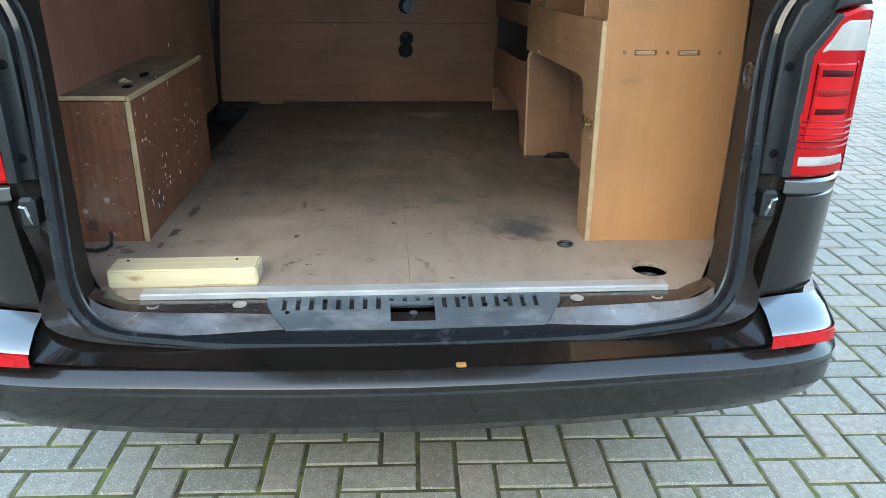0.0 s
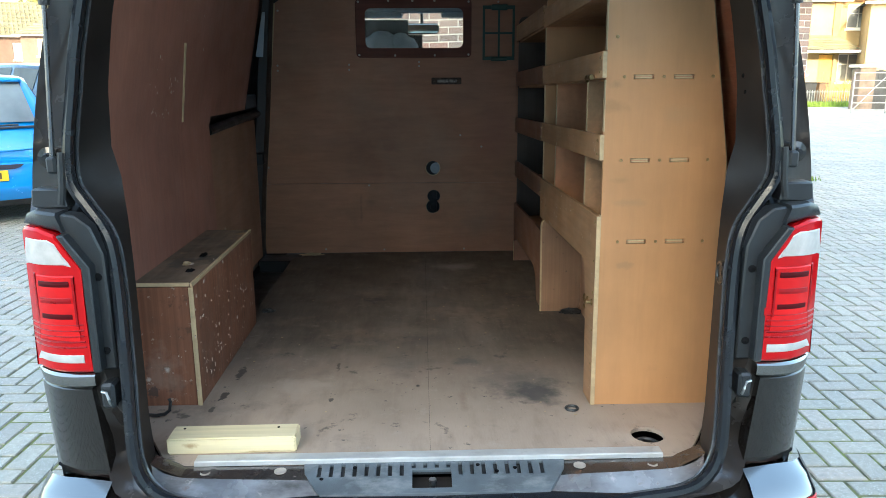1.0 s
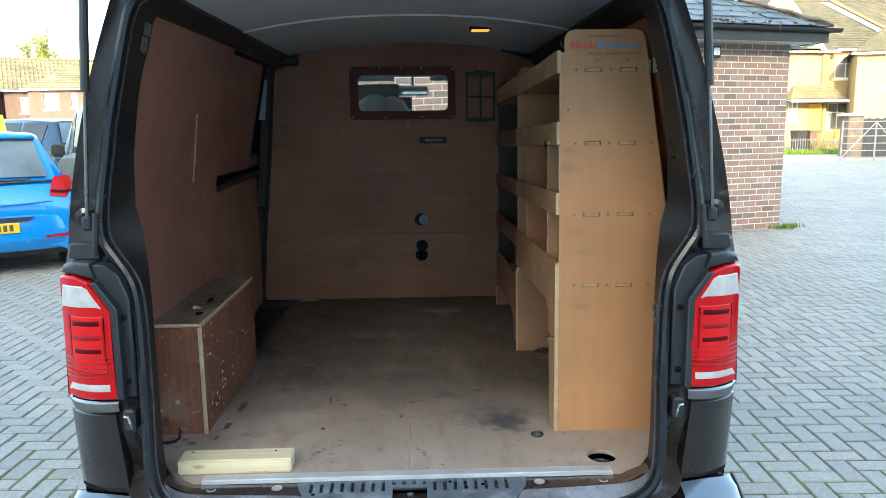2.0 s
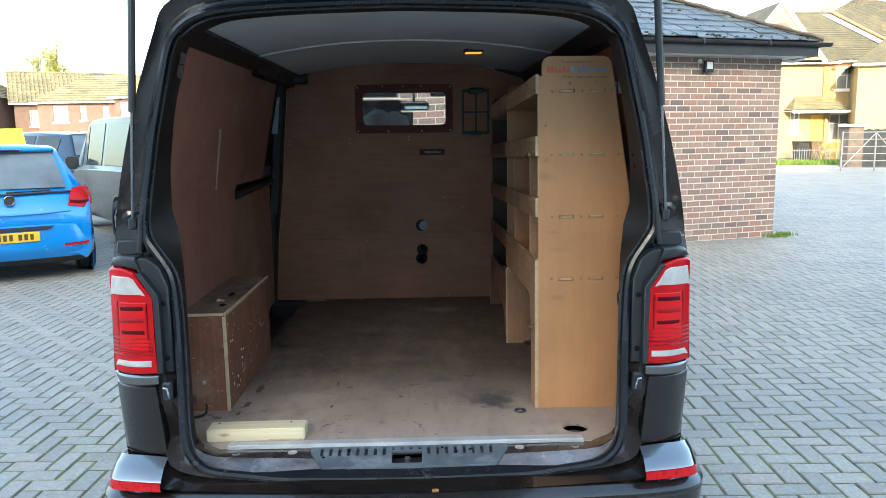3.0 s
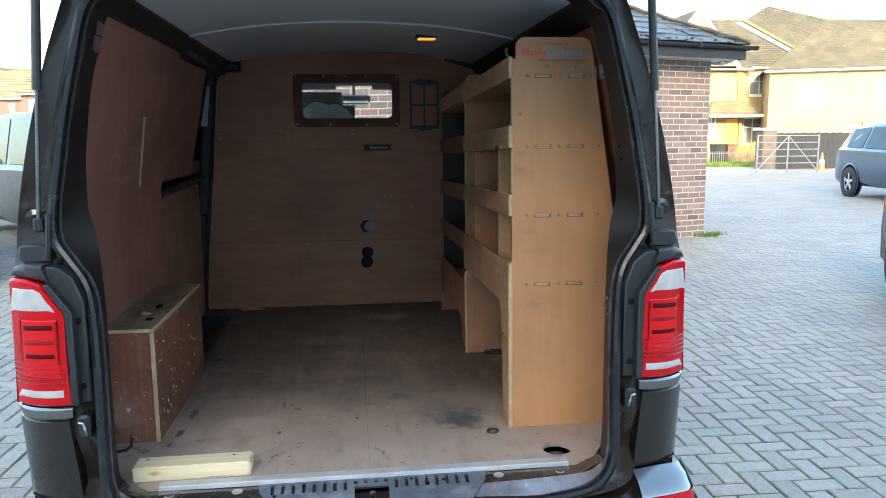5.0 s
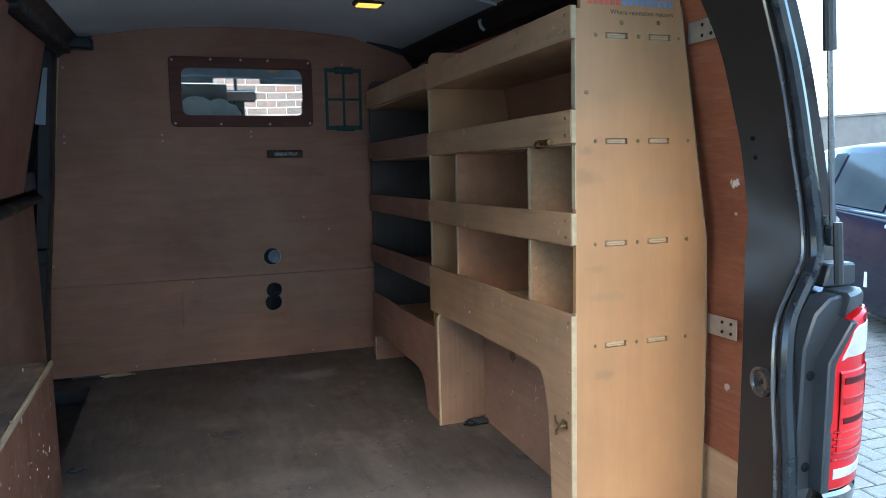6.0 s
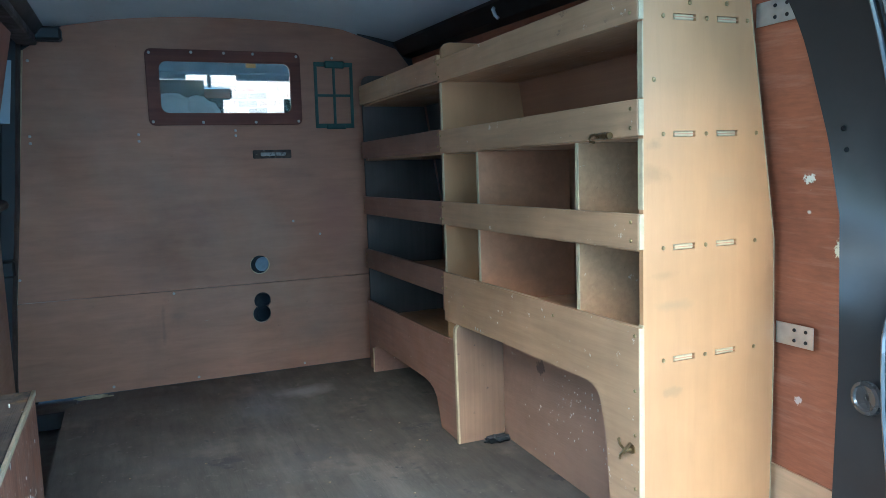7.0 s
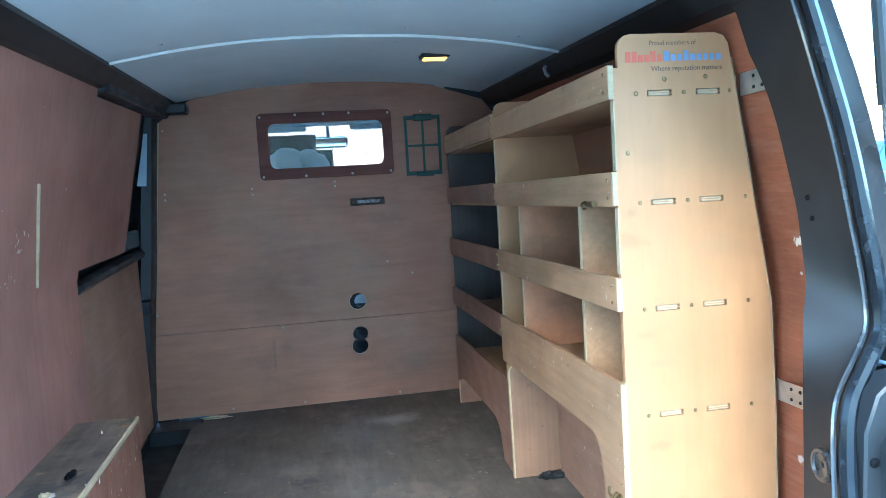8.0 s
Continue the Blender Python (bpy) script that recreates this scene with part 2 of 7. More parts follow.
M_PLY_RED = surf("red_plywood", (0.235, 0.071, 0.031), 0.5, 0.0, 0.26, 3.0, (8, 1.2, 8), 0.16, 20, 0.2, 60,
                 stain=[((0.11, 0.05, 0.035), 3.0, 0.58, 0.78, 0.4), ((0.36, 0.17, 0.11), 9, 0.52, 0.72, 0.45, (4, 0.5, 6)), ((0.5, 0.45, 0.4), 16, 0.73, 0.77, 0.5)],
                 spots=[((0.80, 0.245, 1.424), (0.1, 0.020, 0.015), (0.72, 0.66, 0.55), 0.9, 60, 2.6), ((0.815, 0.25, 1.40), (0.1, 0.03, 0.03), (0.6, 0.5, 0.42), 0.8, 60, 4.5),
                        ((0.815, 0.183, 1.29), (0.1, 0.018, 0.022), (0.74, 0.66, 0.45), 0.9, 60, 2.8), ((0.815, 0.255, 1.357), (0.1, 0.008, 0.007), (0.7, 0.68, 0.64), 0.9, 60, 1.0),
                        ((0.815, 0.168, 1.155), (0.1, 0.010, 0.010), (0.74, 0.66, 0.5), 0.9, 60, 1.0), ((0.815, 0.262, 0.96), (0.1, 0.015, 0.012), (0.6, 0.5, 0.45), 0.7, 60, 2.5),
                        ((0.815, 0.23, 0.87), (0.1, 0.05, 0.05), (0.66, 0.6, 0.55), 0.8, 60, 6.0), ((0.62, 0.50, 0.24), (0.1, 0.10, 0.10), (0.6, 0.52, 0.46), 0.75, 60, 6.0),
                        ((0.62, 0.62, 0.28), (0.1, 0.04, 0.04), (0.08, 0.04, 0.03), 0.7, 40, 3.0)])
M_PLY_ARCH = surf("arch_plywood", (0.32, 0.175, 0.11), 0.55, 0.0, 0.18, 3.0, (4, 0.4, 4), 0.08, 9, 0.2, 60,
                  stain=[((0.16, 0.085, 0.055), 4.0, 0.55, 0.75, 0.5), ((0.58, 0.5, 0.44), 22, 0.68, 0.73, 0.5)],
                  spots=[((0.62, 0.50, 0.24), (0.1, 0.14, 0.12), (0.62, 0.54, 0.48), 0.8, 70, 6.5), ((0.62, 0.62, 0.30), (0.1, 0.03, 0.03), (0.09, 0.05, 0.035), 0.8, 40, 2.8)])
M_PLY_BOX = surf("box_plywood", (0.205, 0.085, 0.048), 0.5, 0.0, 0.2, 3.0, ALONG_Z, 0.25, 14, 0.25, 60,
                 stain=[((0.10, 0.06, 0.045), 4.0, 0.55, 0.75, 0.5), ((0.42, 0.33, 0.28), 38, 0.625, 0.65, 0.7), ((0.07, 0.035, 0.025), 20, 0.62, 0.68, 0.6)],
                 spots=[((-0.77, 0.337, 0.71), (0.09, 0.1, 0.10), (0.40, 0.30, 0.25), 0.3, 14, 2.4), ((-0.79, 0.337, 0.64), (0.02, 0.1, 0.025), (0.06, 0.045, 0.04), 0.8, 50, 2.6),
                        ((-0.745, 0.337, 0.71), (0.014, 0.1, 0.012), (0.6, 0.55, 0.5), 0.9, 60, 1.5), ((-0.80, 0.337, 0.68), (0.012, 0.1, 0.012), (0.6, 0.55, 0.5), 0.8, 60, 1.5),
                        ((-0.66, 0.62, 0.80), (0.1, 0.25, 0.13), (0.45, 0.36, 0.30), 0.55, 70, 7.0), ((-0.66, 0.45, 0.66), (0.1, 0.08, 0.05), (0.09, 0.045, 0.03), 0.7, 20, 2.0)])
M_PLY_TOP = surf("worn_box_top", (0.17, 0.12, 0.085), 0.65, 0.0, 0.3, 5, ALONG_Y, 0.25, 6, 0.4, 60,
                 stain=[((0.04, 0.035, 0.03), 6, 0.54, 0.64, 0.8), ((0.45, 0.26, 0.10), 7, 0.62, 0.7, 0.6)],
                 spots=[((-0.69, 0.44, 0.967), (0.05, 0.05, 0.1), (0.03, 0.028, 0.025), 0.9, 40, 3.5), ((-0.71, 0.64, 0.967), (0.02, 0.05, 0.1), (0.03, 0.028, 0.025), 0.9, 40, 3.0),
                        ((-0.73, 0.55, 0.967), (0.02, 0.02, 0.1), (0.65, 0.6, 0.55), 0.9, 50, 2.5), ((-0.76, 0.57, 0.967), (0.04, 0.09, 0.1), (0.05, 0.045, 0.04), 0.7, 30, 3.0)])
M_PLY_RACK = surf("rack_plywood", (0.43, 0.219, 0.098), 0.5, 0.0, 0.15, 2.6, (3, 3, 0.35), 0.05, 12, 0.12, 80,
                  stain=[((0.30, 0.17, 0.09), 5, 0.66, 0.8, 0.45), ((0.30, 0.20, 0.13), 1.6, 0.6, 0.8, 0.25)],
                  spots=[((0.50, 0, 0.84), (0.055, 0.1, 0.03), (0.26, 0.14, 0.06), 0.5, 16, 1.8), ((0.525, 0, 0.645), (0.06, 0.1, 0.016), (0.28, 0.155, 0.07), 0.55, 20, 1.8),
                         ((0.55, 0, 0.585), (0.07, 0.1, 0.018), (0.28, 0.17, 0.09), 0.5, 20, 1.8), ((0.50, 0, 0.90), (0.035, 0.1, 0.02), (0.24, 0.14, 0.07), 0.5, 22, 2.0),
                         ((0.68, 0, 0.82), (0.08, 0.1, 0.05), (0.36, 0.21, 0.11), 0.35, 12, 1.8), ((0.66, 0, 0.06), (0.09, 0.1, 0.05), (0.22, 0.13, 0.08), 0.5, 80, 7.0), ((0.55, 0, 0.41), (0.04, 0.1, 0.015), (0.25, 0.15, 0.08), 0.5, 30, 2.2)])
M_PLY_SHELF = surf("shelf_plywood", (0.40, 0.226, 0.118), 0.55, 0.0, 0.2, 3.0, (4, 0.25, 4), 0.13, 16, 0.15, 80,
                   stain=[((0.16, 0.10, 0.07), 6, 0.64, 0.78, 0.5), ((0.27, 0.17, 0.10), 1.7, 0.55, 0.75, 0.35), ((0.64, 0.53, 0.42), 42, 0.66, 0.69, 0.7), ((0.13, 0.08, 0.055), 34, 0.67, 0.71, 0.5, (1, 0.5, 1))], rand=0.12)
# Shelf plywood darkened: the far bay's weaker light is put into the colour.
M_PLY_FAR = surf("shaded_shelf_plywood", (0.225, 0.112, 0.072), 0.55, 0.0, 0.2, 3.0, (4, 0.25, 4), 0.13, 16, 0.15, 80,
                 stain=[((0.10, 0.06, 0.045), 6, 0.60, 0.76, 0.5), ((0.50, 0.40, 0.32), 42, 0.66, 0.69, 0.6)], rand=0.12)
M_PLY_LEG = surf("leg_plywood", (0.24, 0.135, 0.08), 0.55, 0.0, 0.2, 4.0, ALONG_Z, 0.13, 14, 0.2, 60,
                 stain=[((0.09, 0.05, 0.035), 5, 0.58, 0.74, 0.55), ((0.05, 0.035, 0.03), 40, 0.66, 0.70, 0.6)])
M_PLY_BACK = surf("rack_back_plywood", (0.40, 0.185, 0.095), 0.5, 0.0, 0.15, 2.0, ALONG_Y, 0.12, 6, 0.12, 80)
M_PLY_EDGE = surf("plywood_edge", (0.44, 0.33, 0.20), 0.65, 0.0, 0.12, 20, (1, 1, 1), 0.12, 60, 0.3, 200,
                  stain=[((0.25, 0.17, 0.1), 25, 0.62, 0.78, 0.4)])
M_TIMBER = surf("pine_timber", (0.70, 0.60, 0.39), 0.6, 0.0, 0.06, 4, ALONG_X, 0.1, 14, 0.15, 60,
                stain=[((0.50, 0.33, 0.15), 7, 0.70, 0.78, 0.6)],
                spots=[((-0.60, 0.05, 0.625), (0.03, 0.1, 0.012), (0.36, 0.22, 0.10), 0.8, 40, 1.6), ((-0.42, 0.06, 0.605), (0.12, 0.1, 0.004), (0.40, 0.27, 0.13), 0.7, 30, 1.6)])
M_FRAME = surf("mahogany_frame", (0.125, 0.042, 0.027), 0.55, 0.0, 0.2, 6, ALONG_X, 0.2, 8, 0.15, spec=0.25)
M_CEIL = surf("grey_lining", (0.58, 0.62, 0.645), 0.8, 0.0, 0.06, 3, bump=0.2, bump_scale=500)
M_GREEN = surf("green_metal", (0.028, 0.066, 0.054), 0.55, 0.2, 0.2, 20, bump=0.05)
M_DARK = surf("black_void", (0.006, 0.006, 0.007), 0.85, 0.0, 0.1, 5, bump=0.0, spec=0.1)
M_WHITE = surf("white_paint", (0.75, 0.75, 0.73), 0.5, 0.0, 0.05, 6, bump=0.05)
M_FABRIC = surf("black_fabric", (0.022, 0.024, 0.027), 0.9, 0.0, 0.3, 20, bump=0.5, bump_scale=300)
M_HEADREST = surf("black_headrest_cloth", (0.010, 0.010, 0.011), 0.95, 0.0, 0.2, 10, bump=0.1, spec=0.1)
M_SEAT = surf("blue_grey_seat_cloth", (0.13, 0.17, 0.20), 0.85, 0.0, 0.3, 12, bump=0.5, bump_scale=300)
M_CLOTH = surf("pale_grey_cloth", (0.27, 0.30, 0.33), 0.9, 0.0, 0.25, 9, bump=0.6, bump_scale=60)
M_VISORTAG = surf("orange_label", (0.75, 0.30, 0.03), 0.5, bump=0)
M_SCREW = surf("zinc_screw", (0.40, 0.35, 0.31), 0.42, 0.25, 0.2, 40, bump=0.1)
M_DASH = surf("grey_cab_trim", (0.22, 0.25, 0.28), 0.6, 0.0, 0.3, 12, bump=0.2, bump_scale=200)
M_GLASS = glass("clear_glass")
M_VEILED = glass("veiled_glass", (0.88, 0.93, 0.92))
# A translucent share veils the pane, painting in the glare of the view beyond.
_t = M_VEILED.node_tree
_mx, _tr = _t.nodes.new("ShaderNodeMixShader"), _t.nodes.new("ShaderNodeBsdfTranslucent")
_tr.inputs["Color"].default_value, _mx.inputs[0].default_value = (0.9, 0.95, 0.95, 1), 0.06
_t.links.new(_t.nodes["Principled BSDF"].outputs[0], _mx.inputs[1])
_t.links.new(_tr.outputs[0], _mx.inputs[2])
_t.links.new(_mx.outputs[0], _t.nodes["Material Output"].inputs[0])
M_CEIL_LAMP = lamp_mat("amber_lamp_lens", (1.0, 0.36, 0.05), 0.16)


# ---- building helpers ----
BASE = {}


def thing(name, label, category, at=(0, 0, 0), turn=0.0, group="", kind="", local=False):
    """An Empty that parents its parts; the parts are given in world metres unless local."""
    e = new(name)
    e.empty_display_size = 0.1
    m = pose(*at, 0, 0, turn)
    e.matrix_world = m
    BASE[e.name] = Matrix() if local else m.inverted()
    return tagged(e, label, category, group, kind)


def mesh_of(bm, smooth=35):
    bmesh.ops.recalc_face_normals(bm, faces=bm.faces)
    me = bpy.data.meshes.new("mesh")
    bm.to_mesh(me)
    bm.free()
    if smooth:
        me.shade_smooth()
        me.set_sharp_from_angle(angle=radians(smooth))
    return me


def part(name, bm, material, parent, label="", smooth=35):
    me = bm if isinstance(bm, bpy.types.Mesh) else mesh_of(bm, smooth)
    if material and not me.materials:
        me.materials.append(material)
    ob = new(name, me)
    ob.parent = parent
    ob.matrix_parent_inverse = BASE.get(parent.name, Matrix())
    return tagged(ob, label)


def solo(name, bm, material, label, category, group="", kind="", smooth=35):
    me = bm if isinstance(bm, bpy.types.Mesh) else mesh_of(bm, smooth)
    me.materials.append(material)
    return tagged(new(name, me), label, category, group, kind)


def box(x0, x1, y0, y1, z0, z1, bevel=0.002, bm=None, seg=1):
    own = bm or bmesh.new()
    g = bmesh.ops.create_cube(own, size=1.0)
    bmesh.ops.scale(own, vec=(x1 - x0, y1 - y0, z1 - z0), verts=g["verts"])
    bmesh.ops.translate(own, vec=((x0 + x1) / 2, (y0 + y1) / 2, (z0 + z1) / 2), verts=g["verts"])
    if bevel:
        edges = {e for v in g["verts"] for e in v.link_edges}
        bmesh.ops.bevel(own, geom=list(edges), offset=bevel, segments=seg, affect="EDGES", clamp_overlap=True)
    return own


def on_axis(axis, u, v, w):
    """A 2D point (u, v) at depth w: axis y takes (x, z), axis x takes (y, z), axis z takes (x, y)."""
    return {"y": (u, w, v), "x": (w, u, v), "z": (u, v, w)}[axis]


def panel(outer, axis, w0, w1, holes=(), bevel=0.0, bm=None):
    """A flat board with the outline outer and holes through it, from w0 to w1 along the axis."""
    own = bmesh.new()
    edges = []
    for loop in (outer, *holes):
        vs = [own.verts.new(on_axis(axis, u, v, w0)) for u, v in loop]
        edges += [own.edges.new((vs[i], vs[(i + 1) % len(vs)])) for i in range(len(vs))]
    bmesh.ops.triangle_fill(own, edges=edges, use_beauty=True)
    bmesh.ops.dissolve_limit(own, angle_limit=0.01, verts=own.verts, edges=own.edges)
    g = bmesh.ops.extrude_face_region(own, geom=list(own.faces))
    vs = [e for e in g["geom"] if isinstance(e, bmesh.types.BMVert)]
    bmesh.ops.translate(own, vec=on_axis(axis, 0, 0, w1 - w0), verts=vs)
    if bevel:
        sharp = [e for e in own.edges if len(e.link_faces) == 2 and e.calc_face_angle(0) > 1.0]
        bmesh.ops.bevel(own, geom=sharp, offset=bevel, segments=1, affect="EDGES", clamp_overlap=True)
    if bm:
        me = bpy.data.meshes.new("tmp")
        own.to_mesh(me)
        own.free()
        bm.from_mesh(me)
        bpy.data.meshes.remove(me)
        return bm
    return own


def circle(cx, cy, r, n=24, a0=0.0, a1=360.0):
    full = abs(a1 - a0) >= 360
    k = n if full else n + 1
    return [(cx + r * math.cos(radians(a0 + (a1 - a0) * i / n)), cy + r * math.sin(radians(a0 + (a1 - a0) * i / n))) for i in range(k)]


def rrect(x0, x1, y0, y1, r, n=5):
    out = []
    for cx, cy, a in ((x1 - r, y1 - r, 0), (x0 + r, y1 - r, 90), (x0 + r, y0 + r, 180), (x1 - r, y0 + r, 270)):
        out += circle(cx, cy, r, n, a, a + 90)
    return out


def loft(loops, closed=False, caps=False, bm=None):
    """Quads between successive rows of 3D points."""
    own = bm or bmesh.new()
    rows = [[own.verts.new(p) for p in loop] for loop in loops]
    for a, b in zip(rows, rows[1:]):
        k = len(a)
        for i in range(k if closed else k - 1):
            j = (i + 1) % k
            own.faces.new((a[i], a[j], b[j], b[i]))
    if caps:
        own.faces.new(rows[0])
        own.faces.new(list(reversed(rows[-1])))
    return own


def sweep(path, radius, n=8, closed=False, bm=None, flat=1.0, face=None):
    """A tube along a 3D path; flat squeezes its section across, face is the way that its flat side looks."""
    pts = [Vector(p) for p in path]
    rings, k = [], len(pts)
    up = Vector((0, 0, 1))
    for i in range(k):
        a = pts[i - 1] if (i or closed) else pts[0]
        b = pts[(i + 1) % k] if (i < k - 1 or closed) else pts[-1]
        d = (b - a).normalized()
        ref = Vector(face) if face else (up if abs(d.dot(up)) < 0.95 else Vector((0, 1, 0)))
        side = d.cross(ref).normalized()
        top = side.cross(d)
        rings.append([tuple(pts[i] + side * (radius * math.cos(2 * math.pi * j / n)) + top * (radius * flat * math.sin(2 * math.pi * j / n))) for j in range(n)])
    if closed:
        rings.append(rings[0])
    own = loft(rings, True, not closed, bm)
    bmesh.ops.remove_doubles(own, verts=own.verts, dist=1e-6)
    return own


def lathe(profile, axis="z", n=20, at=(0, 0, 0), bm=None, caps=True):
    """A turned shape from (radius, height) pairs round an axis through at."""
    loops = []
    for r, h in profile:
        ring = []
        for i in range(n):
            c, s = r * math.cos(2 * math.pi * i / n), r * math.sin(2 * math.pi * i / n)
            p = {"z": (c, s, h), "y": (c, h, s), "x": (h, c, s)}[axis]
            ring.append((p[0] + at[0], p[1] + at[1], p[2] + at[2]))
        loops.append(ring)
    return loft(loops, True, caps, bm)


def curved(pts, n=3):
    """A smooth curve through points of any dimension, n steps between two of them."""
    p = [np.array(q, float) for q in pts]
    p = [2 * p[0] - p[1]] + p + [2 * p[-1] - p[-2]]
    out = []
    for a, b, c, d in zip(p, p[1:], p[2:], p[3:]):
        for i in range(n):
            t = i / n
            q = 0.5 * (2 * b + (c - a) * t + (2 * a - 5 * b + 4 * c - d) * t * t + (3 * b - a - 3 * c + d) * t ** 3)
            out.append(tuple(float(v) for v in q))
    return out + [tuple(float(v) for v in p[-2])]


def mirrored(half):
    """A closed loop from a half outline that runs from the top centre down to the bottom centre."""
    return half + [(-x, *rest) for x, *rest in reversed(half[1:-1])]


_screw = []


def screws(parent, places, axis="y", r=0.006, material=None, sink=0.0, name="screw"):
    """Domed cross-head screws; one shared mesh."""
    key = (axis, r, (material or M_STEEL).name)
    found = [m for k, m in _screw if k == key]
    if not found:
        s = -1
        me = mesh_of(lathe([(r, 0.001), (r, -0.0005 * 1), (r * 0.75, s * 0.0022), (r * 0.2, s * 0.0028), (r * 0.15, s * 0.0012)], axis, 10))
        me.materials.append(material or M_STEEL)
        _screw.append((key, me))
        found = [me]
    for p in places:
        ob = new(name, found[0])
        ob.parent = parent
        ob.matrix_parent_inverse = BASE.get(parent.name, Matrix())
        ob.location = p


# ---- the van ----
FLOOR = 0.60
van = thing("van", "dark brown-black panel van with its tailgate raised, parked on block paving", "van", (0, 2.2, 0))

# half outline of the rear opening's seal, from the top centre to the sill's centre
SEAL = [(0.0, 1.986), (0.308, 1.978), (0.503, 1.965), (0.59, 1.946), (0.639, 1.916), (0.67, 1.877), (0.687, 1.825), (0.705, 1.741), (0.723, 1.657),
        (0.739, 1.574), (0.751, 1.489), (0.763, 1.414), (0.769, 1.345), (0.765, 1.299), (0.736, 1.251), (0.706, 1.202), (0.691, 1.15), (0.685, 1.061),
        (0.682, 0.953), (0.681, 0.826), (0.678, 0.723), (0.67, 0.662), (0.646, 0.614), (0.593, 0.581), (0.478, 0.565), (0.351, 0.552), (0.0, 0.545)]
# outer edge of the rear frame, point for point
OUTER = [(0.0, 2.06), (0.3, 2.055), (0.52, 2.04), (0.605, 2.025), (0.66, 2.0), (0.70, 1.965), (0.722, 1.91), (0.768, 1.785), (0.798, 1.69),
         (0.826, 1.59), (0.85, 1.49), (0.868, 1.40), (0.879, 1.33), (0.884, 1.285), (0.889, 1.25), (0.893, 1.205), (0.90, 1.15), (0.906, 1.06),
         (0.85, 0.95), (0.78, 0.83), (0.762, 0.73), (0.752, 0.66), (0.715, 0.608), (0.635, 0.578), (0.50, 0.562), (0.36, 0.553), (0.0, 0.547)]
SEAL, OUTER = curved(SEAL), curved(OUTER)


def along(z, pairs):
    return float(np.interp(z, [p[0] for p in pairs], [p[1] for p in pairs]))


def seal_y(z):
    return along(z, ((0.545, -0.12), (0.85, -0.075), (1.2, -0.055), (1.35, -0.055), (1.99, 0.0)))


def raked(x, y, z):
    """The rear end leans forward above the lamps."""
    d = along(z, ((0.95, 0.0), (1.06, 0.015), (1.15, 0.022), (1.345, 0.055), (1.5, 0.058), (1.66, 0.062), (1.825, 0.08), (1.95, 0.085)))
    k = 1 + d / 2.26
    return (x * k, y + d, 1.584 + (z - 1.584) * k)


def corner_y(x):
    """How the van's rear corners wrap forward: depth over half width."""
    return -0.092 + 0.087 * max(0.0, (abs(x) - 0.73) / 0.18) ** 2.6


def smoothed(loop, rounds=1):
    """Corner-cutting on a closed loop of points."""
    for _ in range(rounds):
        out = []
        for a, b in zip(loop, loop[1:] + loop[:1]):
            a, b = Vector(a), Vector(b)
            out += [tuple(a * 0.75 + b * 0.25), tuple(a * 0.25 + b * 0.75)]
        loop = out
    return loop


seal_loop = mirrored([raked(x, seal_y(z) - 0.012, z) for x, z in SEAL])
part("door_seal", sweep(smoothed(seal_loop, 2), 0.0135, 8, True, face=(0, 1, 0)), M_RUBBER, van, "black rubber seal round the rear opening")
seal_lip = mirrored([raked(x - 0.011 * (1 if x > 0.5 else 0), seal_y(z) + 0.008, z - 0.012 * (z > 1.9)) for x, z in SEAL])
part("seal_lip", sweep(smoothed(seal_lip, 2), 0.0045, 6, True, face=(0, 1, 0)), M_LIP, van)

# rear frame: painted channel between the seal and the outer body
rings = []
for f in (0.0, 0.18, 0.34, 0.42, 0.5, 0.75, 1.0):
    ring = []
    for (x, z), (u, w) in zip(SEAL, OUTER):
        px, pz = x + (u - x) * f, z + (w - z) * f
        s = seal_y(z)
        low = min(1.0, max(0.0, (1.27 - z) / 0.06))
        sill = min(1.0, max(0.0, (0.66 - z) / 0.05))
        rim = 0.022 * math.sin(min(1, f / 0.42) * math.pi)
        up = along(f, ((0.0, s), (0.18, s + 0.01), (0.34, 0.012), (0.5, 0.022), (0.75, 0.018), (1.0, 0.0)))
        deep = 0.05 * math.sin(f * math.pi) * min(1.0, max(0.0, (0.80 - z) / 0.1))
        lo = (s + rim if f < 0.4 else corner_y(px) + 0.016) + deep
        sl = s - 0.03 * f
        y = up * (1 - low) + lo * low
        ring.append(raked(px, y * (1 - sill) + sl * sill, pz))
    rings.append(mirrored(ring))
part("rear_frame", loft(rings, True), M_PAINT_FRAME, van, "glossy dark rear frame")

# inner reveal from the seal to the lining, with the pressed door sill
inner = []
for x, z in SEAL:
    if z > 1.93:
        inner.append((x * 1.0, 0.20, z + 0.004))
    elif z < 0.60:
        inner.append((x, -0.004, 0.556))
    else:
        w = along(z, ((0.6, 0.700), (1.1, 0.698), (1.2, 0.703), (1.3, 0.715), (1.366, 0.740), (1.45, 0.745), (1.5, 0.748), (1.6, 0.744), (1.65, 0.742), (1.75, 0.732), (1.88, 0.708), (1.93, 0.68)))
        inner.append((min(w, x + 0.125), along(z, ((0.6, 0.075), (0.7, 0.062), (1.1, 0.062), (1.2, 0.07), (1.3, 0.085), (1.37, 0.11), (1.5, 0.145), (1.6, 0.175), (1.7, 0.205), (1.8, 0.25), (1.93, 0.28))), z))
rim = [raked(x, seal_y(z), z) for x, z in SEAL]
mid = [((x + u) / 2 + (0.006 if z > 0.6 else 0), (v + y) / 2, (z + w) / 2 - (0.035 if z < 0.6 else 0)) for (x, v, z), (u, y, w) in zip(rim, inner)]
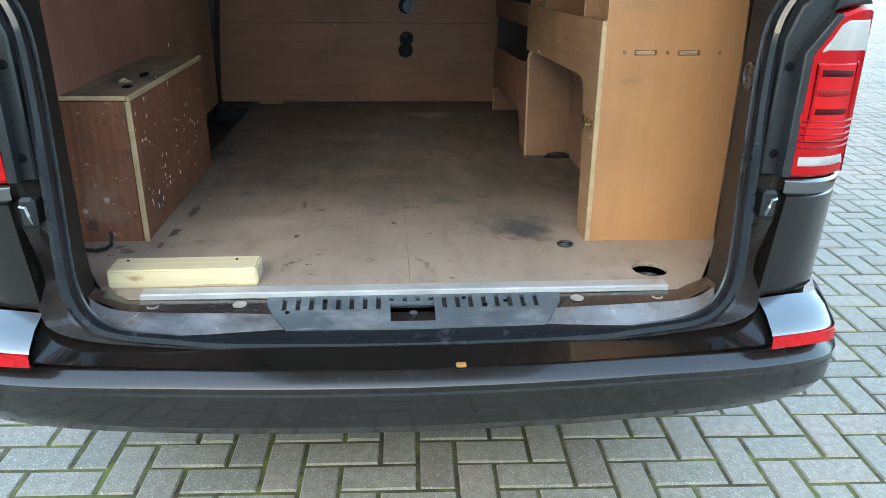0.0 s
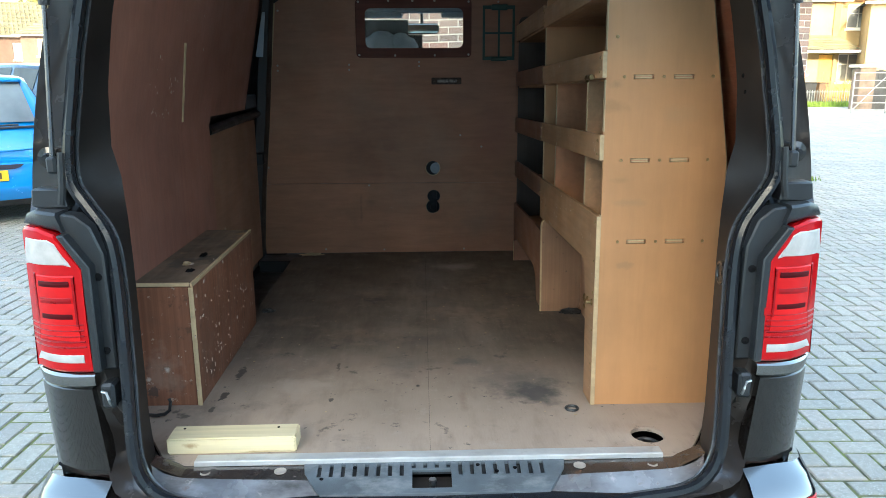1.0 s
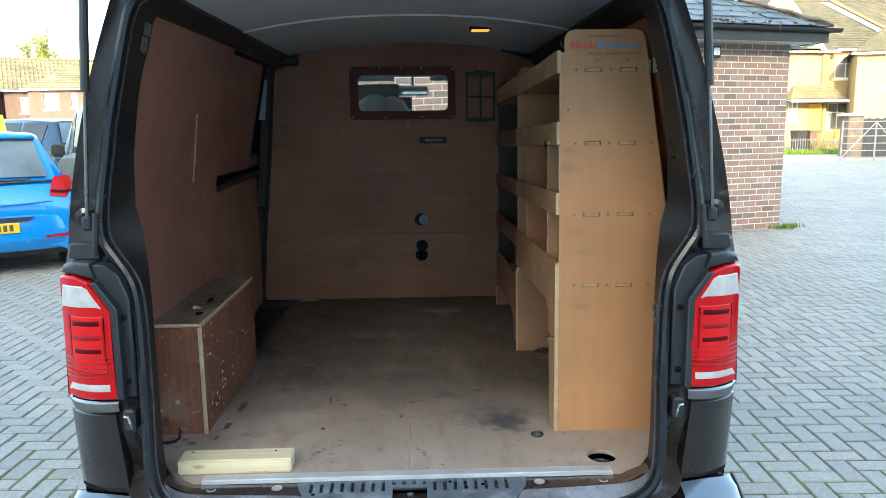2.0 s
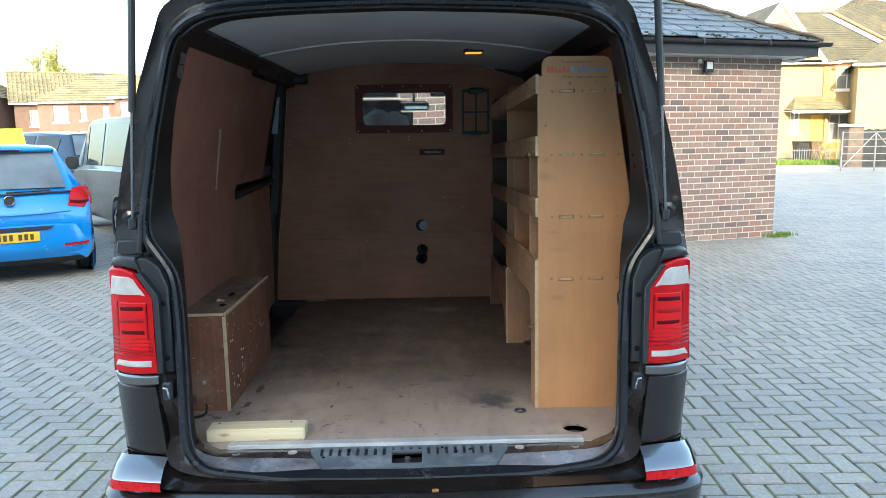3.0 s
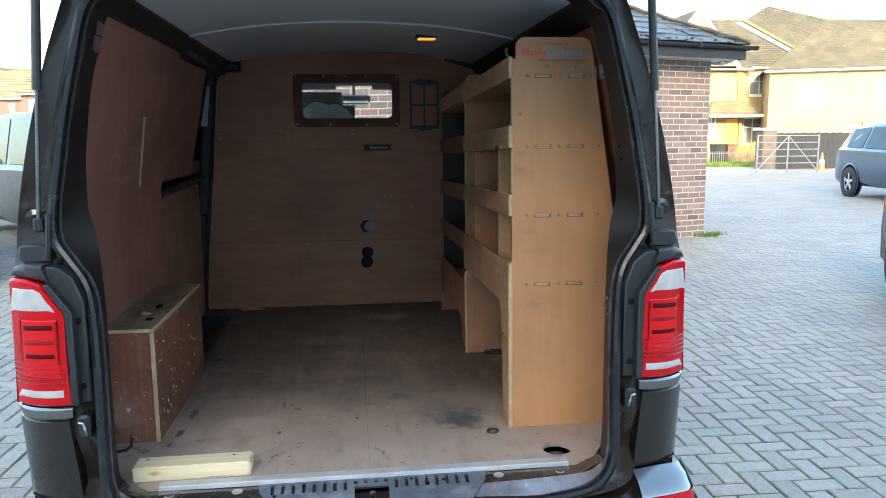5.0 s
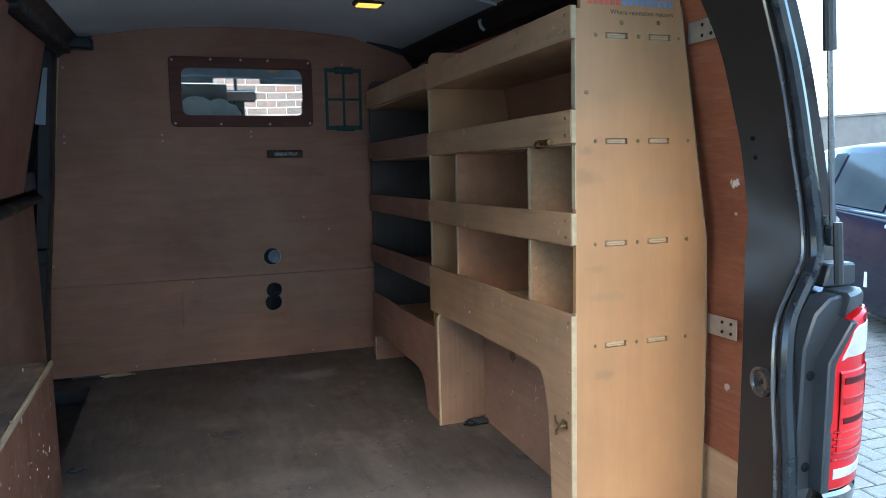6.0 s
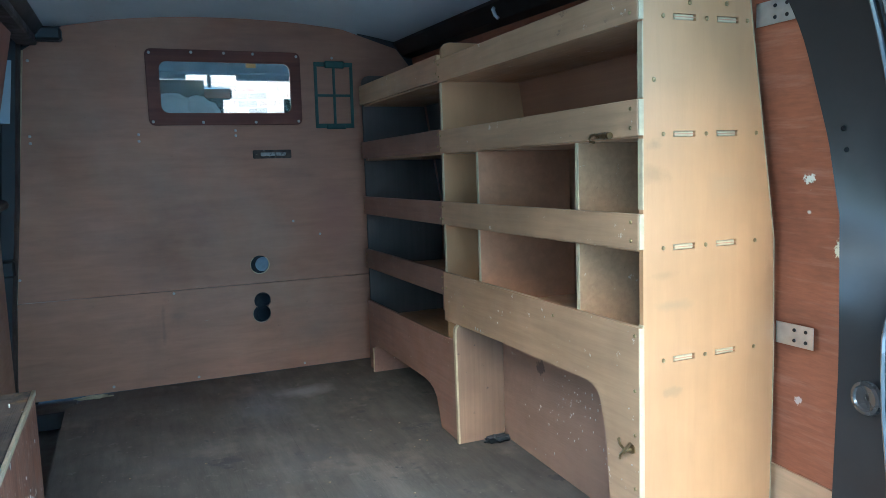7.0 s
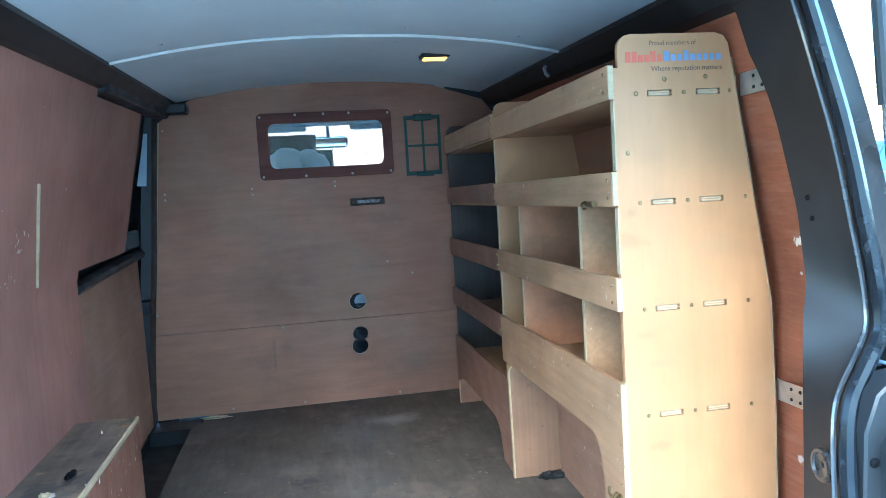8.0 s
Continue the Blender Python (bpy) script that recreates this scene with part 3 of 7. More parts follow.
start = [raked(x, seal_y(z) + 0.004, z) for x, z in SEAL]
part("inner_pillar_frame", loft([mirrored(start), mirrored(mid), mirrored(inner)], True), M_PAINT_IN, van, "dusty dark inner frame")

# body sides and roof, cross sections from the rear to the cab
SECTION = [(0.0, 2.06), (0.3, 2.055), (0.52, 2.04), (0.605, 2.025), (0.66, 2.0), (0.70, 1.965), (0.722, 1.91), (0.768, 1.785), (0.798, 1.69),
           (0.826, 1.59), (0.85, 1.49), (0.868, 1.40), (0.884, 1.285), (0.90, 1.15), (0.906, 1.0), (0.906, 0.83), (0.90, 0.66), (0.885, 0.42), (0.84, 0.30)]
SECTION = curved(SECTION)
GLAZED = [i for i, (_, z) in enumerate(SECTION) if 1.28 < z < 1.92]      # the cab door's window


def section(y, k, lift=0.0, cut=9.0):
    f = along(y, ((0.0, 1.0), (0.06, 1.0), (0.2, 0.6), (1.0, 0.0)))
    rear = [raked(x * k, y, z) for x, z in SECTION]
    return [(x * k + (u - x * k) * f, y + (v - y) * f, min(z + (w - z) * f + lift, cut)) for (x, z), (u, v, w) in zip(SECTION, rear)]


STATIONS = [(0.0, 1.0, 0), (0.06, 1.022, 0.008), (0.2, 1.04, 0.015), (1.0, 1.05, 0.02), (2.2, 1.05, 0.02), (2.32, 1.05, 0.02), (2.45, 1.05, 0.02), (3.15, 1.045, 0.012), (3.3, 1.04, 0.0)]
half_rows = [section(y, k, l) for y, k, l in STATIONS]
for sgn in (1, -1):
    bm = bmesh.new()
    rows = [[bm.verts.new((sgn * x, y, z)) for x, y, z in row] for row in half_rows]
    for j, (a, b) in enumerate(zip(rows, rows[1:])):
        for i in range(len(a) - 1):
            if j == 6 and i in GLAZED[:-1]:
                continue
            if j >= 7 and i < GLAZED[0] + 1:
                continue
            bm.faces.new((a[i], a[i + 1], b[i + 1], b[i]))
    part("body_side", bm, M_PAINT, van)
    # the cab door's glass
    part("side_window", loft([[(sgn * x, y, z) for x, y, z in (half_rows[6][GLAZED[0]:GLAZED[-1] + 1])], [(sgn * x, y, z) for x, y, z in (half_rows[7][GLAZED[0]:GLAZED[-1] + 1])]]), M_GLASS, van)
# nose: windscreen, bonnet, front
WIND = [(0.66, 1.97), (0.80, 1.62), (0.86, 1.25), (0.88, 1.12)]
screen = [[(x * s, 3.15 + (1.97 - z) * 0.98 + (0.0 if abs(s) == 1 else (1 - s * s) * 0.10), z) for x, z in WIND] for s in (-1, -0.66, -0.33, 0, 0.33, 0.66, 1)]
glass_screen = part("windscreen", loft(screen), M_GLASS, van, "large curved windscreen")
glass_screen.visible_shadow = False
roof_front = [[(x, 3.15, z + 0.012) for x, z in ((-0.70, 1.965), (-0.52, 2.04), (0, 2.06), (0.52, 2.04), (0.70, 1.965))],
              [(x, 3.22, z) for x, z in ((-0.66, 1.955), (-0.5, 1.985), (0, 2.0), (0.5, 1.985), (0.66, 1.955))]]
part("roof_front", loft(roof_front), M_PAINT, van)
nose = []
for y, w, zt in ((3.3, 0.94, 1.13), (3.98, 0.93, 1.12), (4.35, 0.90, 1.03), (4.6, 0.84, 0.90), (4.68, 0.78, 0.70), (4.66, 0.74, 0.42), (4.6, 0.72, 0.30)):
    nose.append([(w, y - 0.05, 0.28), (w, y, zt * 0.72), (w * 0.97, y, zt - 0.03), (w * 0.7, y + 0.03, zt + 0.015), (0, y + 0.05, zt + 0.03),
                 (-w * 0.7, y + 0.03, zt + 0.015), (-w * 0.97, y, zt - 0.03), (-w, y, zt * 0.72), (-w, y - 0.05, 0.28)])
part("bonnet", loft(nose), M_PAINT, van, "short sloping bonnet")
part("underbody", box(-0.84, 0.84, 0.03, 4.4, 0.25, 0.40, 0.03), M_PLASTIC, van)


def wheel(parent, x, y, r, w, side):
    """Tyre with a spoked rim under it; side is +1 where the outer face looks to +x."""
    t = part("tyre", lathe(caps=False, axis="x", n=32, at=(x, y, r), profile=[(r * 0.62, -w / 2), (r * 0.9, -w / 2), (r * 0.98, -w * 0.42), (r, -w * 0.3), (r, w * 0.3), (r * 0.98, w * 0.42), (r * 0.9, w / 2), (r * 0.62, w / 2)]), M_TYRE, parent)
    rim = bmesh.new()
    o = x + side * w * 0.36
    for i in range(5):
        a = 2 * math.pi * i / 5
        g = bmesh.ops.create_cube(rim, size=1.0)
        bmesh.ops.scale(rim, vec=(0.03, r * 0.16, r * 0.62), verts=g["verts"])
        bmesh.ops.translate(rim, vec=(0, 0, r * 0.31), verts=g["verts"])
        bmesh.ops.rotate(rim, cent=(0, 0, 0), matrix=Matrix.Rotation(a, 3, "X"), verts=g["verts"])
        bmesh.ops.translate(rim, vec=(o, y, r), verts=g["verts"])
    lathe([(r * 0.64, o - side * 0.05), (r * 0.66, o), (r * 0.60, o + side * 0.01), (r * 0.57, o - side * 0.03)], "x", 32, (0, y, r), rim, caps=False)
    part("brake_backing", lathe([(r * 0.6, o - side * 0.06), (r * 0.6, o - side * 0.05)], "x", 24, (0, y, r)), M_DARK, t)
    lathe([(r * 0.14, o - side * 0.03), (r * 0.14, o + side * 0.015), (r * 0.08, o + side * 0.02)], "x", 12, (0, y, r), rim)
    part("rim", rim, M_RIM, t, "silver alloy rim")


M_TYRE = surf("tyre_rubber", (0.016, 0.016, 0.017), 0.75, 0.0, 0.2, 12, bump=0.4, bump_scale=90)
M_RIM = surf("alloy_rim", (0.46, 0.47, 0.49), 0.35, 0.4, 0.1, 8, bump=0.0)
for wx, wy in ((0.80, 0.85), (-0.80, 0.85), (0.80, 3.8), (-0.80, 3.8)):
    wheel(van, wx, wy, 0.33, 0.22, 1 if wx > 0 else -1)

# tail lights and the painted corners
LAMP = [(0.745, 0.888), (0.745, 1.127), (0.796, 1.197), (0.84, 1.209), (0.893, 1.209), (0.905, 1.05), (0.907, 0.877), (0.84, 0.882)]


def wrapped(outline, lift, depth, sgn, n=9, bulge=0.001):
    """A shell over the wrapped rear corner: columns of constant x between the outline's lower and upper edge."""
    xs = np.linspace(min(p[0] for p in outline), max(p[0] for p in outline), n)
    cols = []
    for x in xs:
        zs = []
        for (x0, z0), (x1, z1) in zip(outline, outline[1:] + outline[:1]):
            if x0 != x1 and min(x0, x1) - 1e-9 <= x <= max(x0, x1) + 1e-9:
                zs.append(z0 + (z1 - z0) * (x - x0) / (x1 - x0))
            elif x0 == x1 and abs(x - x0) < 1e-9:
                zs += [z0, z1]
        lo, hi = min(zs), max(zs)
        y = corner_y(x) - lift
        r = min(0.006, (hi - lo) / 4)
        cols.append([(sgn * x, y + depth, lo), (sgn * x, y + r, lo), (sgn * x, y, lo + r), (sgn * x, y - bulge, (lo + hi) / 2), (sgn * x, y, hi - r), (sgn * x, y + r, hi), (sgn * x, y + depth, hi)])
    bm = loft(cols)
    for c in (cols[0], cols[-1]):
        vs = [bm.verts.new(p) for p in c]
        bm.faces.new(vs)
    bmesh.ops.remove_doubles(bm, verts=bm.verts, dist=1e-5)
    return bm


for sgn in (1, -1):
    tail = part("tail_light", wrapped(LAMP, 0.012, 0.06, sgn, 13, 0.004), M_RED, van, "red tail light with clear and dark bands", smooth=18)
    part("turn_lens", wrapped([(0.765, 1.130), (0.803, 1.190), (0.893, 1.188), (0.897, 1.122)], 0.0150, 0.012, sgn), M_CLEAR, tail, "clear indicator lens", smooth=18)
    part("reversing_lens", wrapped([(0.760, 0.906), (0.760, 0.935), (0.896, 0.926), (0.898, 0.898)], 0.0140, 0.012, sgn), M_CLEAR, tail, "clear reversing lens", smooth=18)
    part("brake_field", wrapped([(0.762, 0.957), (0.762, 1.113), (0.868, 1.110), (0.872, 0.955)], 0.0168, 0.012, sgn), M_REDLIT, tail, smooth=18)
    part("light_frame", wrapped([(0.769, 1.042), (0.769, 1.068), (0.856, 1.062), (0.856, 1.036)], 0.0174, 0.012, sgn), M_RED, tail, smooth=18)
    for z0, m, lift in ((1.092, M_REDDARK, 0.0180), (1.055, M_REDMID, 0.0184), (1.019, M_REDDARK, 0.0180)):
        part("light_bar", wrapped([(0.773, z0 - 0.011), (0.773, z0 + 0.011), (0.852, z0 + 0.006), (0.852, z0 - 0.015)], lift, 0.010, sgn), m, tail, smooth=18)
    for z0 in (0.962, 0.949, 0.975, 0.988, 1.001):
        part("light_rib", wrapped([(0.752, z0 - 0.0018), (0.752, z0 + 0.0018), (0.90, z0 - 0.008), (0.90, z0 - 0.0116)], 0.0176 if z0 > 0.96 else 0.0160, 0.010, sgn), M_REDMID, tail, smooth=18)
    for x0 in (0.762, 0.862):
        part("light_rib", wrapped([(x0, 0.99), (x0, 1.112), (x0 + 0.005, 1.112), (x0 + 0.005, 0.99)], 0.0176, 0.010, sgn), M_REDMID, tail, smooth=18)
    part("chrome_strip", wrapped([(0.744, 0.850), (0.744, 0.884), (0.905, 0.872), (0.904, 0.840)], 0.010, 0.03, sgn), M_CHROME, van, "bright chrome strip", smooth=18)
    part("corner_panel", wrapped([(0.736, 0.622), (0.743, 0.850), (0.905, 0.839), (0.90, 0.65), (0.885, 0.622)], 0.003, 0.06, sgn), M_PAINT, van, "glossy black corner panel")
    # black trim beside the lamp, with bolt heads
    part("lamp_trim", panel([(sgn * a, b) for a, b in ((0.702, 0.885), (0.706, 1.15), (0.728, 1.21), (0.76, 1.236), (0.79, 1.240), (0.796, 1.203), (0.744, 1.13), (0.742, 0.885))], "y", -0.078, -0.03, (), 0.004), M_PLASTIC, van)
    wide = 0.751 if sgn > 0 else 0.744
    part("lamp_surround", panel([(sgn * a, b) for a, b in ((wide - 0.018, 0.888), (wide - 0.018, 1.128), (wide + 0.030, 1.198), (wide + 0.046, 1.198), (wide, 1.124), (wide, 0.888))], "y", -0.1075, -0.07, (), 0.003), M_PLASTIC, van, "black edge beside the lamp")
    part("lamp_cap", wrapped([(0.78, 1.203), (0.785, 1.243), (0.85, 1.246), (0.887, 1.232), (0.893, 1.212), (0.84, 1.211)], 0.002, 0.06, sgn), M_PLASTIC, van)
    screws(van, [(sgn * 0.722, -0.079, 1.10), (sgn * 0.722, -0.079, 0.93)], "y", 0.009, M_DARK, name="bolt")
    latch = part("striker", box(*sorted((sgn * 0.705, sgn * 0.735)), -0.105, -0.06, 0.80, 0.86, 0.006), M_PLASTIC, van, "striker plate with a steel hook")
    part("striker_hook", sweep([(sgn * 0.712, -0.108, 0.812), (sgn * 0.712, -0.118, 0.83), (sgn * 0.716, -0.118, 0.846), (sgn * 0.728, -0.112, 0.846)], 0.0032, 8), M_STEEL, latch)
    # chrome-topped bumper corner and its reflector
    trim_rows = ([(0.728, -0.112, 0.625), (0.80, -0.098, 0.627), (0.86, -0.082, 0.625), (0.897, -0.05, 0.621), (0.912, 0.0, 0.618)],
                 [(0.728, -0.155, 0.610), (0.815, -0.14, 0.610), (0.880, -0.108, 0.605), (0.908, -0.065, 0.600), (0.922, 0.0, 0.595)],
                 [(0.722, -0.199, 0.592), (0.82, -0.174, 0.587), (0.888, -0.138, 0.579), (0.918, -0.08, 0.572), (0.930, 0.0, 0.567)],
                 [(0.722, -0.204, 0.585), (0.82, -0.178, 0.580), (0.891, -0.141, 0.572), (0.921, -0.08, 0.565), (0.933, 0.0, 0.560)])
    part("bumper_corner_trim", loft([[(sgn * a, b, c) for a, b, c in curved(r, 4)] for r in trim_rows]), M_CHROME, van, "mirror-bright bumper corner")
    lens_rows = ([(0.724, -0.196, 0.584), (0.82, -0.171, 0.579), (0.884, -0.137, 0.571), (0.912, -0.085, 0.566)],
                 [(0.724, -0.205, 0.581), (0.82, -0.180, 0.576), (0.892, -0.143, 0.568), (0.920, -0.085, 0.563)],
                 [(0.724, -0.207, 0.558), (0.82, -0.182, 0.552), (0.894, -0.145, 0.544), (0.922, -0.085, 0.540)],
                 [(0.724, -0.190, 0.553), (0.82, -0.166, 0.547), (0.880, -0.132, 0.539), (0.908, -0.085, 0.536)])
    part("reflector", loft([[(sgn * a, b, c) for a, b, c in curved(r, 4)] for r in lens_rows]), M_REFLECT, van, "long red rear reflector")

# bumper: a section carried along its curved plan
PLAN = [(0.0, -0.262), (0.25, -0.257), (0.5, -0.24), (0.68, -0.215), (0.80, -0.186), (0.89, -0.15), (0.942, -0.095), (0.964, -0.02), (0.968, 0.12), (0.968, 0.45)]
for _ in range(2):                               # rounder corners
    PLAN = PLAN[:1] + [(a[0] * f + b[0] * (1 - f), a[1] * f + b[1] * (1 - f)) for a, b in zip(PLAN, PLAN[1:]) for f in (0.75, 0.25)] + PLAN[-1:]
rows = []
full_plan = [(-x, y) for x, y in reversed(PLAN[1:])] + PLAN
for i, (x, y) in enumerate(full_plan):
    a, b = full_plan[max(0, i - 1)], full_plan[min(len(full_plan) - 1, i + 1)]
    t = Vector((b[0] - a[0], b[1] - a[1])).normalized()
    n = Vector((-t.y, t.x))                      # inward
    drop = 0.024 * min(1.0, max(0.0, (abs(x) - 0.45) / 0.47)) ** 1.5
    prof = [(0.13, 0.549), (0.036, 0.549), (0.028, 0.5475), (0.004, 0.531), (0.0, 0.526), (0.003, 0.512), (0.0015, 0.507), (0.005, 0.46), (0.012, 0.43), (0.028, 0.405), (0.06, 0.388), (0.16, 0.378)]
    rows.append([(x + n.x * d, y + n.y * d, z - (drop if z > 0.43 else drop * 0.2)) for d, z in prof])
bumper = part("bumper", loft(rows), M_BUMPER, van, "long dark moulded bumper, scuffed", smooth=17)
for sx in (-0.30, 0.325, 0.80, -0.80):
    yy = along(abs(sx), [(a, b) for a, b in PLAN[:24]])
    part("parking_sensor", lathe([(0.012, -0.002), (0.012, -0.003), (0.009, -0.004)], "y", 16, (sx, yy + 0.006, 0.485)), M_BUMPER, bumper)
part("orange_chip", box(0.080, 0.100, -0.237, -0.224, 0.551, 0.558, 0.002), surf("amber_plastic", (0.40, 0.19, 0.05), 0.3, bump=0), bumper, "small amber marker")

# sill: scuff plate with slots, striker pocket, plugs, aluminium strip
pocket = [(-0.045, -0.088), (0.05, -0.088), (0.05, -0.03), (-0.045, -0.03)]
slots = []
for i in range(20):
    x = -0.275 + i * 0.0285
    low = -0.024 if -0.06 < x < 0.062 else -0.048
    slots.append([(x, low), (x + 0.010, low), (x + 0.010, -0.008), (x, -0.008)])
plate_bm = panel([(-0.31, -0.003), (-0.305, -0.035), (-0.275, -0.082), (-0.26, -0.105), (0.28, -0.105), (0.295, -0.082), (0.325, -0.035), (0.33, -0.003)], "z", 0.566, 0.574, [pocket] + slots, 0.0012)
for v in plate_bm.verts:
    v.co.z += 0.024 * (v.co.y + 0.105) / 0.10
plate = part("scuff_plate", plate_bm, M_SCUFF, van, "scuffed slotted plastic sill plate")
back_bm = panel([(-0.30, -0.004), (-0.29, -0.052), (-0.05, -0.052), (-0.05, -0.029), (0.055, -0.029), (0.055, -0.052), (0.31, -0.052), (0.32, -0.004)], "z", 0.560, 0.5655)
for v in back_bm.verts:
    v.co.z += 0.024 * (v.co.y + 0.105) / 0.10
part("slot_backing", back_bm, M_PLASTIC, plate)
screws(plate, [(x, y, 0.5745 + 0.24 * (y + 0.105)) for x, y in ((-0.185, -0.02), (0.115, -0.018), (-0.262, -0.055), (0.16, -0.04), (0.205, -0.03))], "z", 0.005, M_DARK, name="plate_hole")
part("lock_pocket", panel(pocket, "z", 0.532, 0.534), M_DARK, plate)
part("lock_pin", lathe([(0.007, 0.54), (0.007, 0.572), (0.009, 0.573), (0.009, 0.578)], "z", 12, (0.004, -0.05, 0)), M_STEEL, plate, "steel lock pin")
for sgn in (1, -1):
    bm = loft([[(sgn * x, y, z) for x, y, z in r] for r in (
        [(0.28, -0.003, 0.594), (0.45, -0.003, 0.595), (0.60, 0.002, 0.597), (0.68, 0.03, 0.612)],
        [(0.28, -0.045, 0.585), (0.45, -0.045, 0.59), (0.60, -0.04, 0.594), (0.675, -0.022, 0.618)],
        [(0.27, -0.052, 0.580), (0.45, -0.052, 0.588), (0.60, -0.047, 0.593), (0.672, -0.032, 0.620)])])
    ramp_rows = ([(0.268, -0.052, 0.580), (0.36, -0.052, 0.585), (0.45, -0.052, 0.588), (0.54, -0.050, 0.591), (0.60, -0.047, 0.594), (0.64, -0.040, 0.603), (0.672, -0.032, 0.622)],
                 [(0.262, -0.062, 0.576), (0.36, -0.062, 0.580), (0.45, -0.061, 0.583), (0.54, -0.059, 0.586), (0.595, -0.056, 0.590), (0.632, -0.050, 0.600), (0.665, -0.042, 0.620)],
                 [(0.24, -0.102, 0.552), (0.35, -0.100, 0.555), (0.45, -0.098, 0.558), (0.53, -0.096, 0.562), (0.585, -0.092, 0.570), (0.622, -0.085, 0.586), (0.65, -0.078, 0.610)])
    part("sill_ramp", loft([[(sgn * x, y, z) for x, y, z in curved(r, 3)] for r in ramp_rows]), M_RAMP, van, "scraped sill slope, sky sheen painted into its pale colour")
    part("corner_gusset", loft([[(sgn * x, y, z) for x, y, z in r] for r in (
        [(0.0, -0.131, 0.551), (0.30, -0.127, 0.556), (0.50, -0.122, 0.563), (0.635, -0.112, 0.580), (0.70, -0.098, 0.605), (0.735, -0.085, 0.64)],
        [(0.0, -0.165, 0.5505), (0.30, -0.16, 0.5515), (0.50, -0.155, 0.5535), (0.64, -0.145, 0.559), (0.705, -0.135, 0.575), (0.735, -0.12, 0.60)],
        [(0.0, -0.232, 0.5500), (0.30, -0.222, 0.5503), (0.50, -0.205, 0.5505), (0.645, -0.19, 0.551), (0.71, -0.185, 0.554), (0.735, -0.18, 0.560)])]), M_PAINT, van)
    part("sill_pressing", bm, M_SILL, van, "scratched painted sill pressing")
    for px in (0.365, 0.545):
        part("sill_plug", lathe([(0.015, 0.0), (0.015, 0.002), (0.011, 0.003), (0.008, 0.002)], "z", 16, (sgn * px, -0.025, 0.5915)), M_SCREW, van)
skirt = [(x, z) for x, z in SEAL if z < 0.57]
skirt = [(-x, z) for x, z in skirt[:-1]] + list(reversed(skirt))
part("seal_flange", loft([[(x, -0.096 - 0.03 * (abs(x) / 0.48) ** 3, z + 0.024 - 0.014 * (abs(x) / 0.48) ** 3) for x, z in skirt], [(x, -0.112 - 0.016 * (abs(x) / 0.48) ** 3, z + 0.019 - 0.009 * (abs(x) / 0.48) ** 3) for x, z in skirt], [(x, -0.130, z + 0.010) for x, z in skirt]]), M_RUBBER, van, "worn rubber flange along the sill")
part("sill_strip", box(-0.578, 0.578, -0.002, 0.032, 0.6005, 0.609, 0.0015), M_ALU, van, "bare aluminium edging strip")
part("sill_strip_lip", box(-0.578, 0.578, -0.004, -0.001, 0.596, 0.6085, 0.001), M_ALU, van)

# gas struts and the raised tailgate
for sgn in (1, -1):
    a, b = Vector((sgn * 0.816, -0.022, 1.345)), Vector((sgn * 0.776, 0.002, 2.04))
    rod = part("strut_rod", sweep([a, a.lerp(b, 0.62)], 0.0055, 8), M_ROD, van, "slim gas strut rod")
    part("strut_body", sweep([a.lerp(b, 0.47), a.lerp(b, 1.04)], 0.0115, 10), M_PLASTIC, rod, "black gas strut cylinder")
    part("strut_socket", box(*sorted((a.x - 0.011, a.x + 0.011)), a.y - 0.012, a.y + 0.012, a.z - 0.025, a.z + 0.012, 0.005), M_PLASTIC, rod)
    part("strut_ball_plate", lathe([(0.024, 0.085), (0.024, -0.004), (0.012, -0.008), (0.008, -0.02)], "y", 18, (sgn * 0.832, 0, 1.352)), M_PAINT, van)
    # the sloping plastic shoulder above the lamp
    part("pillar_shoulder", panel([(sgn * p, q) for p, q in ((0.79, 1.245), (0.845, 1.243), (0.868, 1.25), (0.864, 1.288), (0.80, 1.288))], "y", -0.035, 0.01, (), 0.004), M_PLASTIC, van)
    part("pillar_edge_trim", sweep([(sgn * 0.772, -0.072, 1.37), (sgn * 0.776, -0.075, 1.30), (sgn * 0.785, -0.07, 1.26)], 0.008, 8), M_PLASTIC, van)
gate_rows = []
for f, w, t in ((0.0, 0.64, 0.03), (0.12, 0.68, 0.07), (0.45, 0.74, 0.08), (0.8, 0.72, 0.08), (1.0, 0.66, 0.03)):
    y, z = 0.06 - 1.2 * f, 2.085 + 0.33 * f
    gate_rows.append([(-w, y, z), (-w * 0.9, y, z + t), (0, y, z + t * 1.3), (w * 0.9, y, z + t), (w, y, z), (w * 0.85, y, z - 0.015), (0, y, z - 0.02), (-w * 0.85, y, z - 0.015)])
part("tailgate", loft(gate_rows, True, True), M_PAINT, van, "raised tailgate")
part("gate_hinge_cover", box(-0.03, 0.03, 0.04, 0.10, 2.015, 2.065, 0.006), M_PLASTIC, van)


# ---- load space lining ----
BULK = 2.2


def wall_x(z):
    """Half width of the lined load space at a height."""
    return along(z, ((0.55, 0.818), (1.35, 0.818), (1.93, 0.70), (2.1, 0.66)))


def roof_z(x):
    return 2.022 - 0.055 * (abs(x) / 0.62) ** 2.2


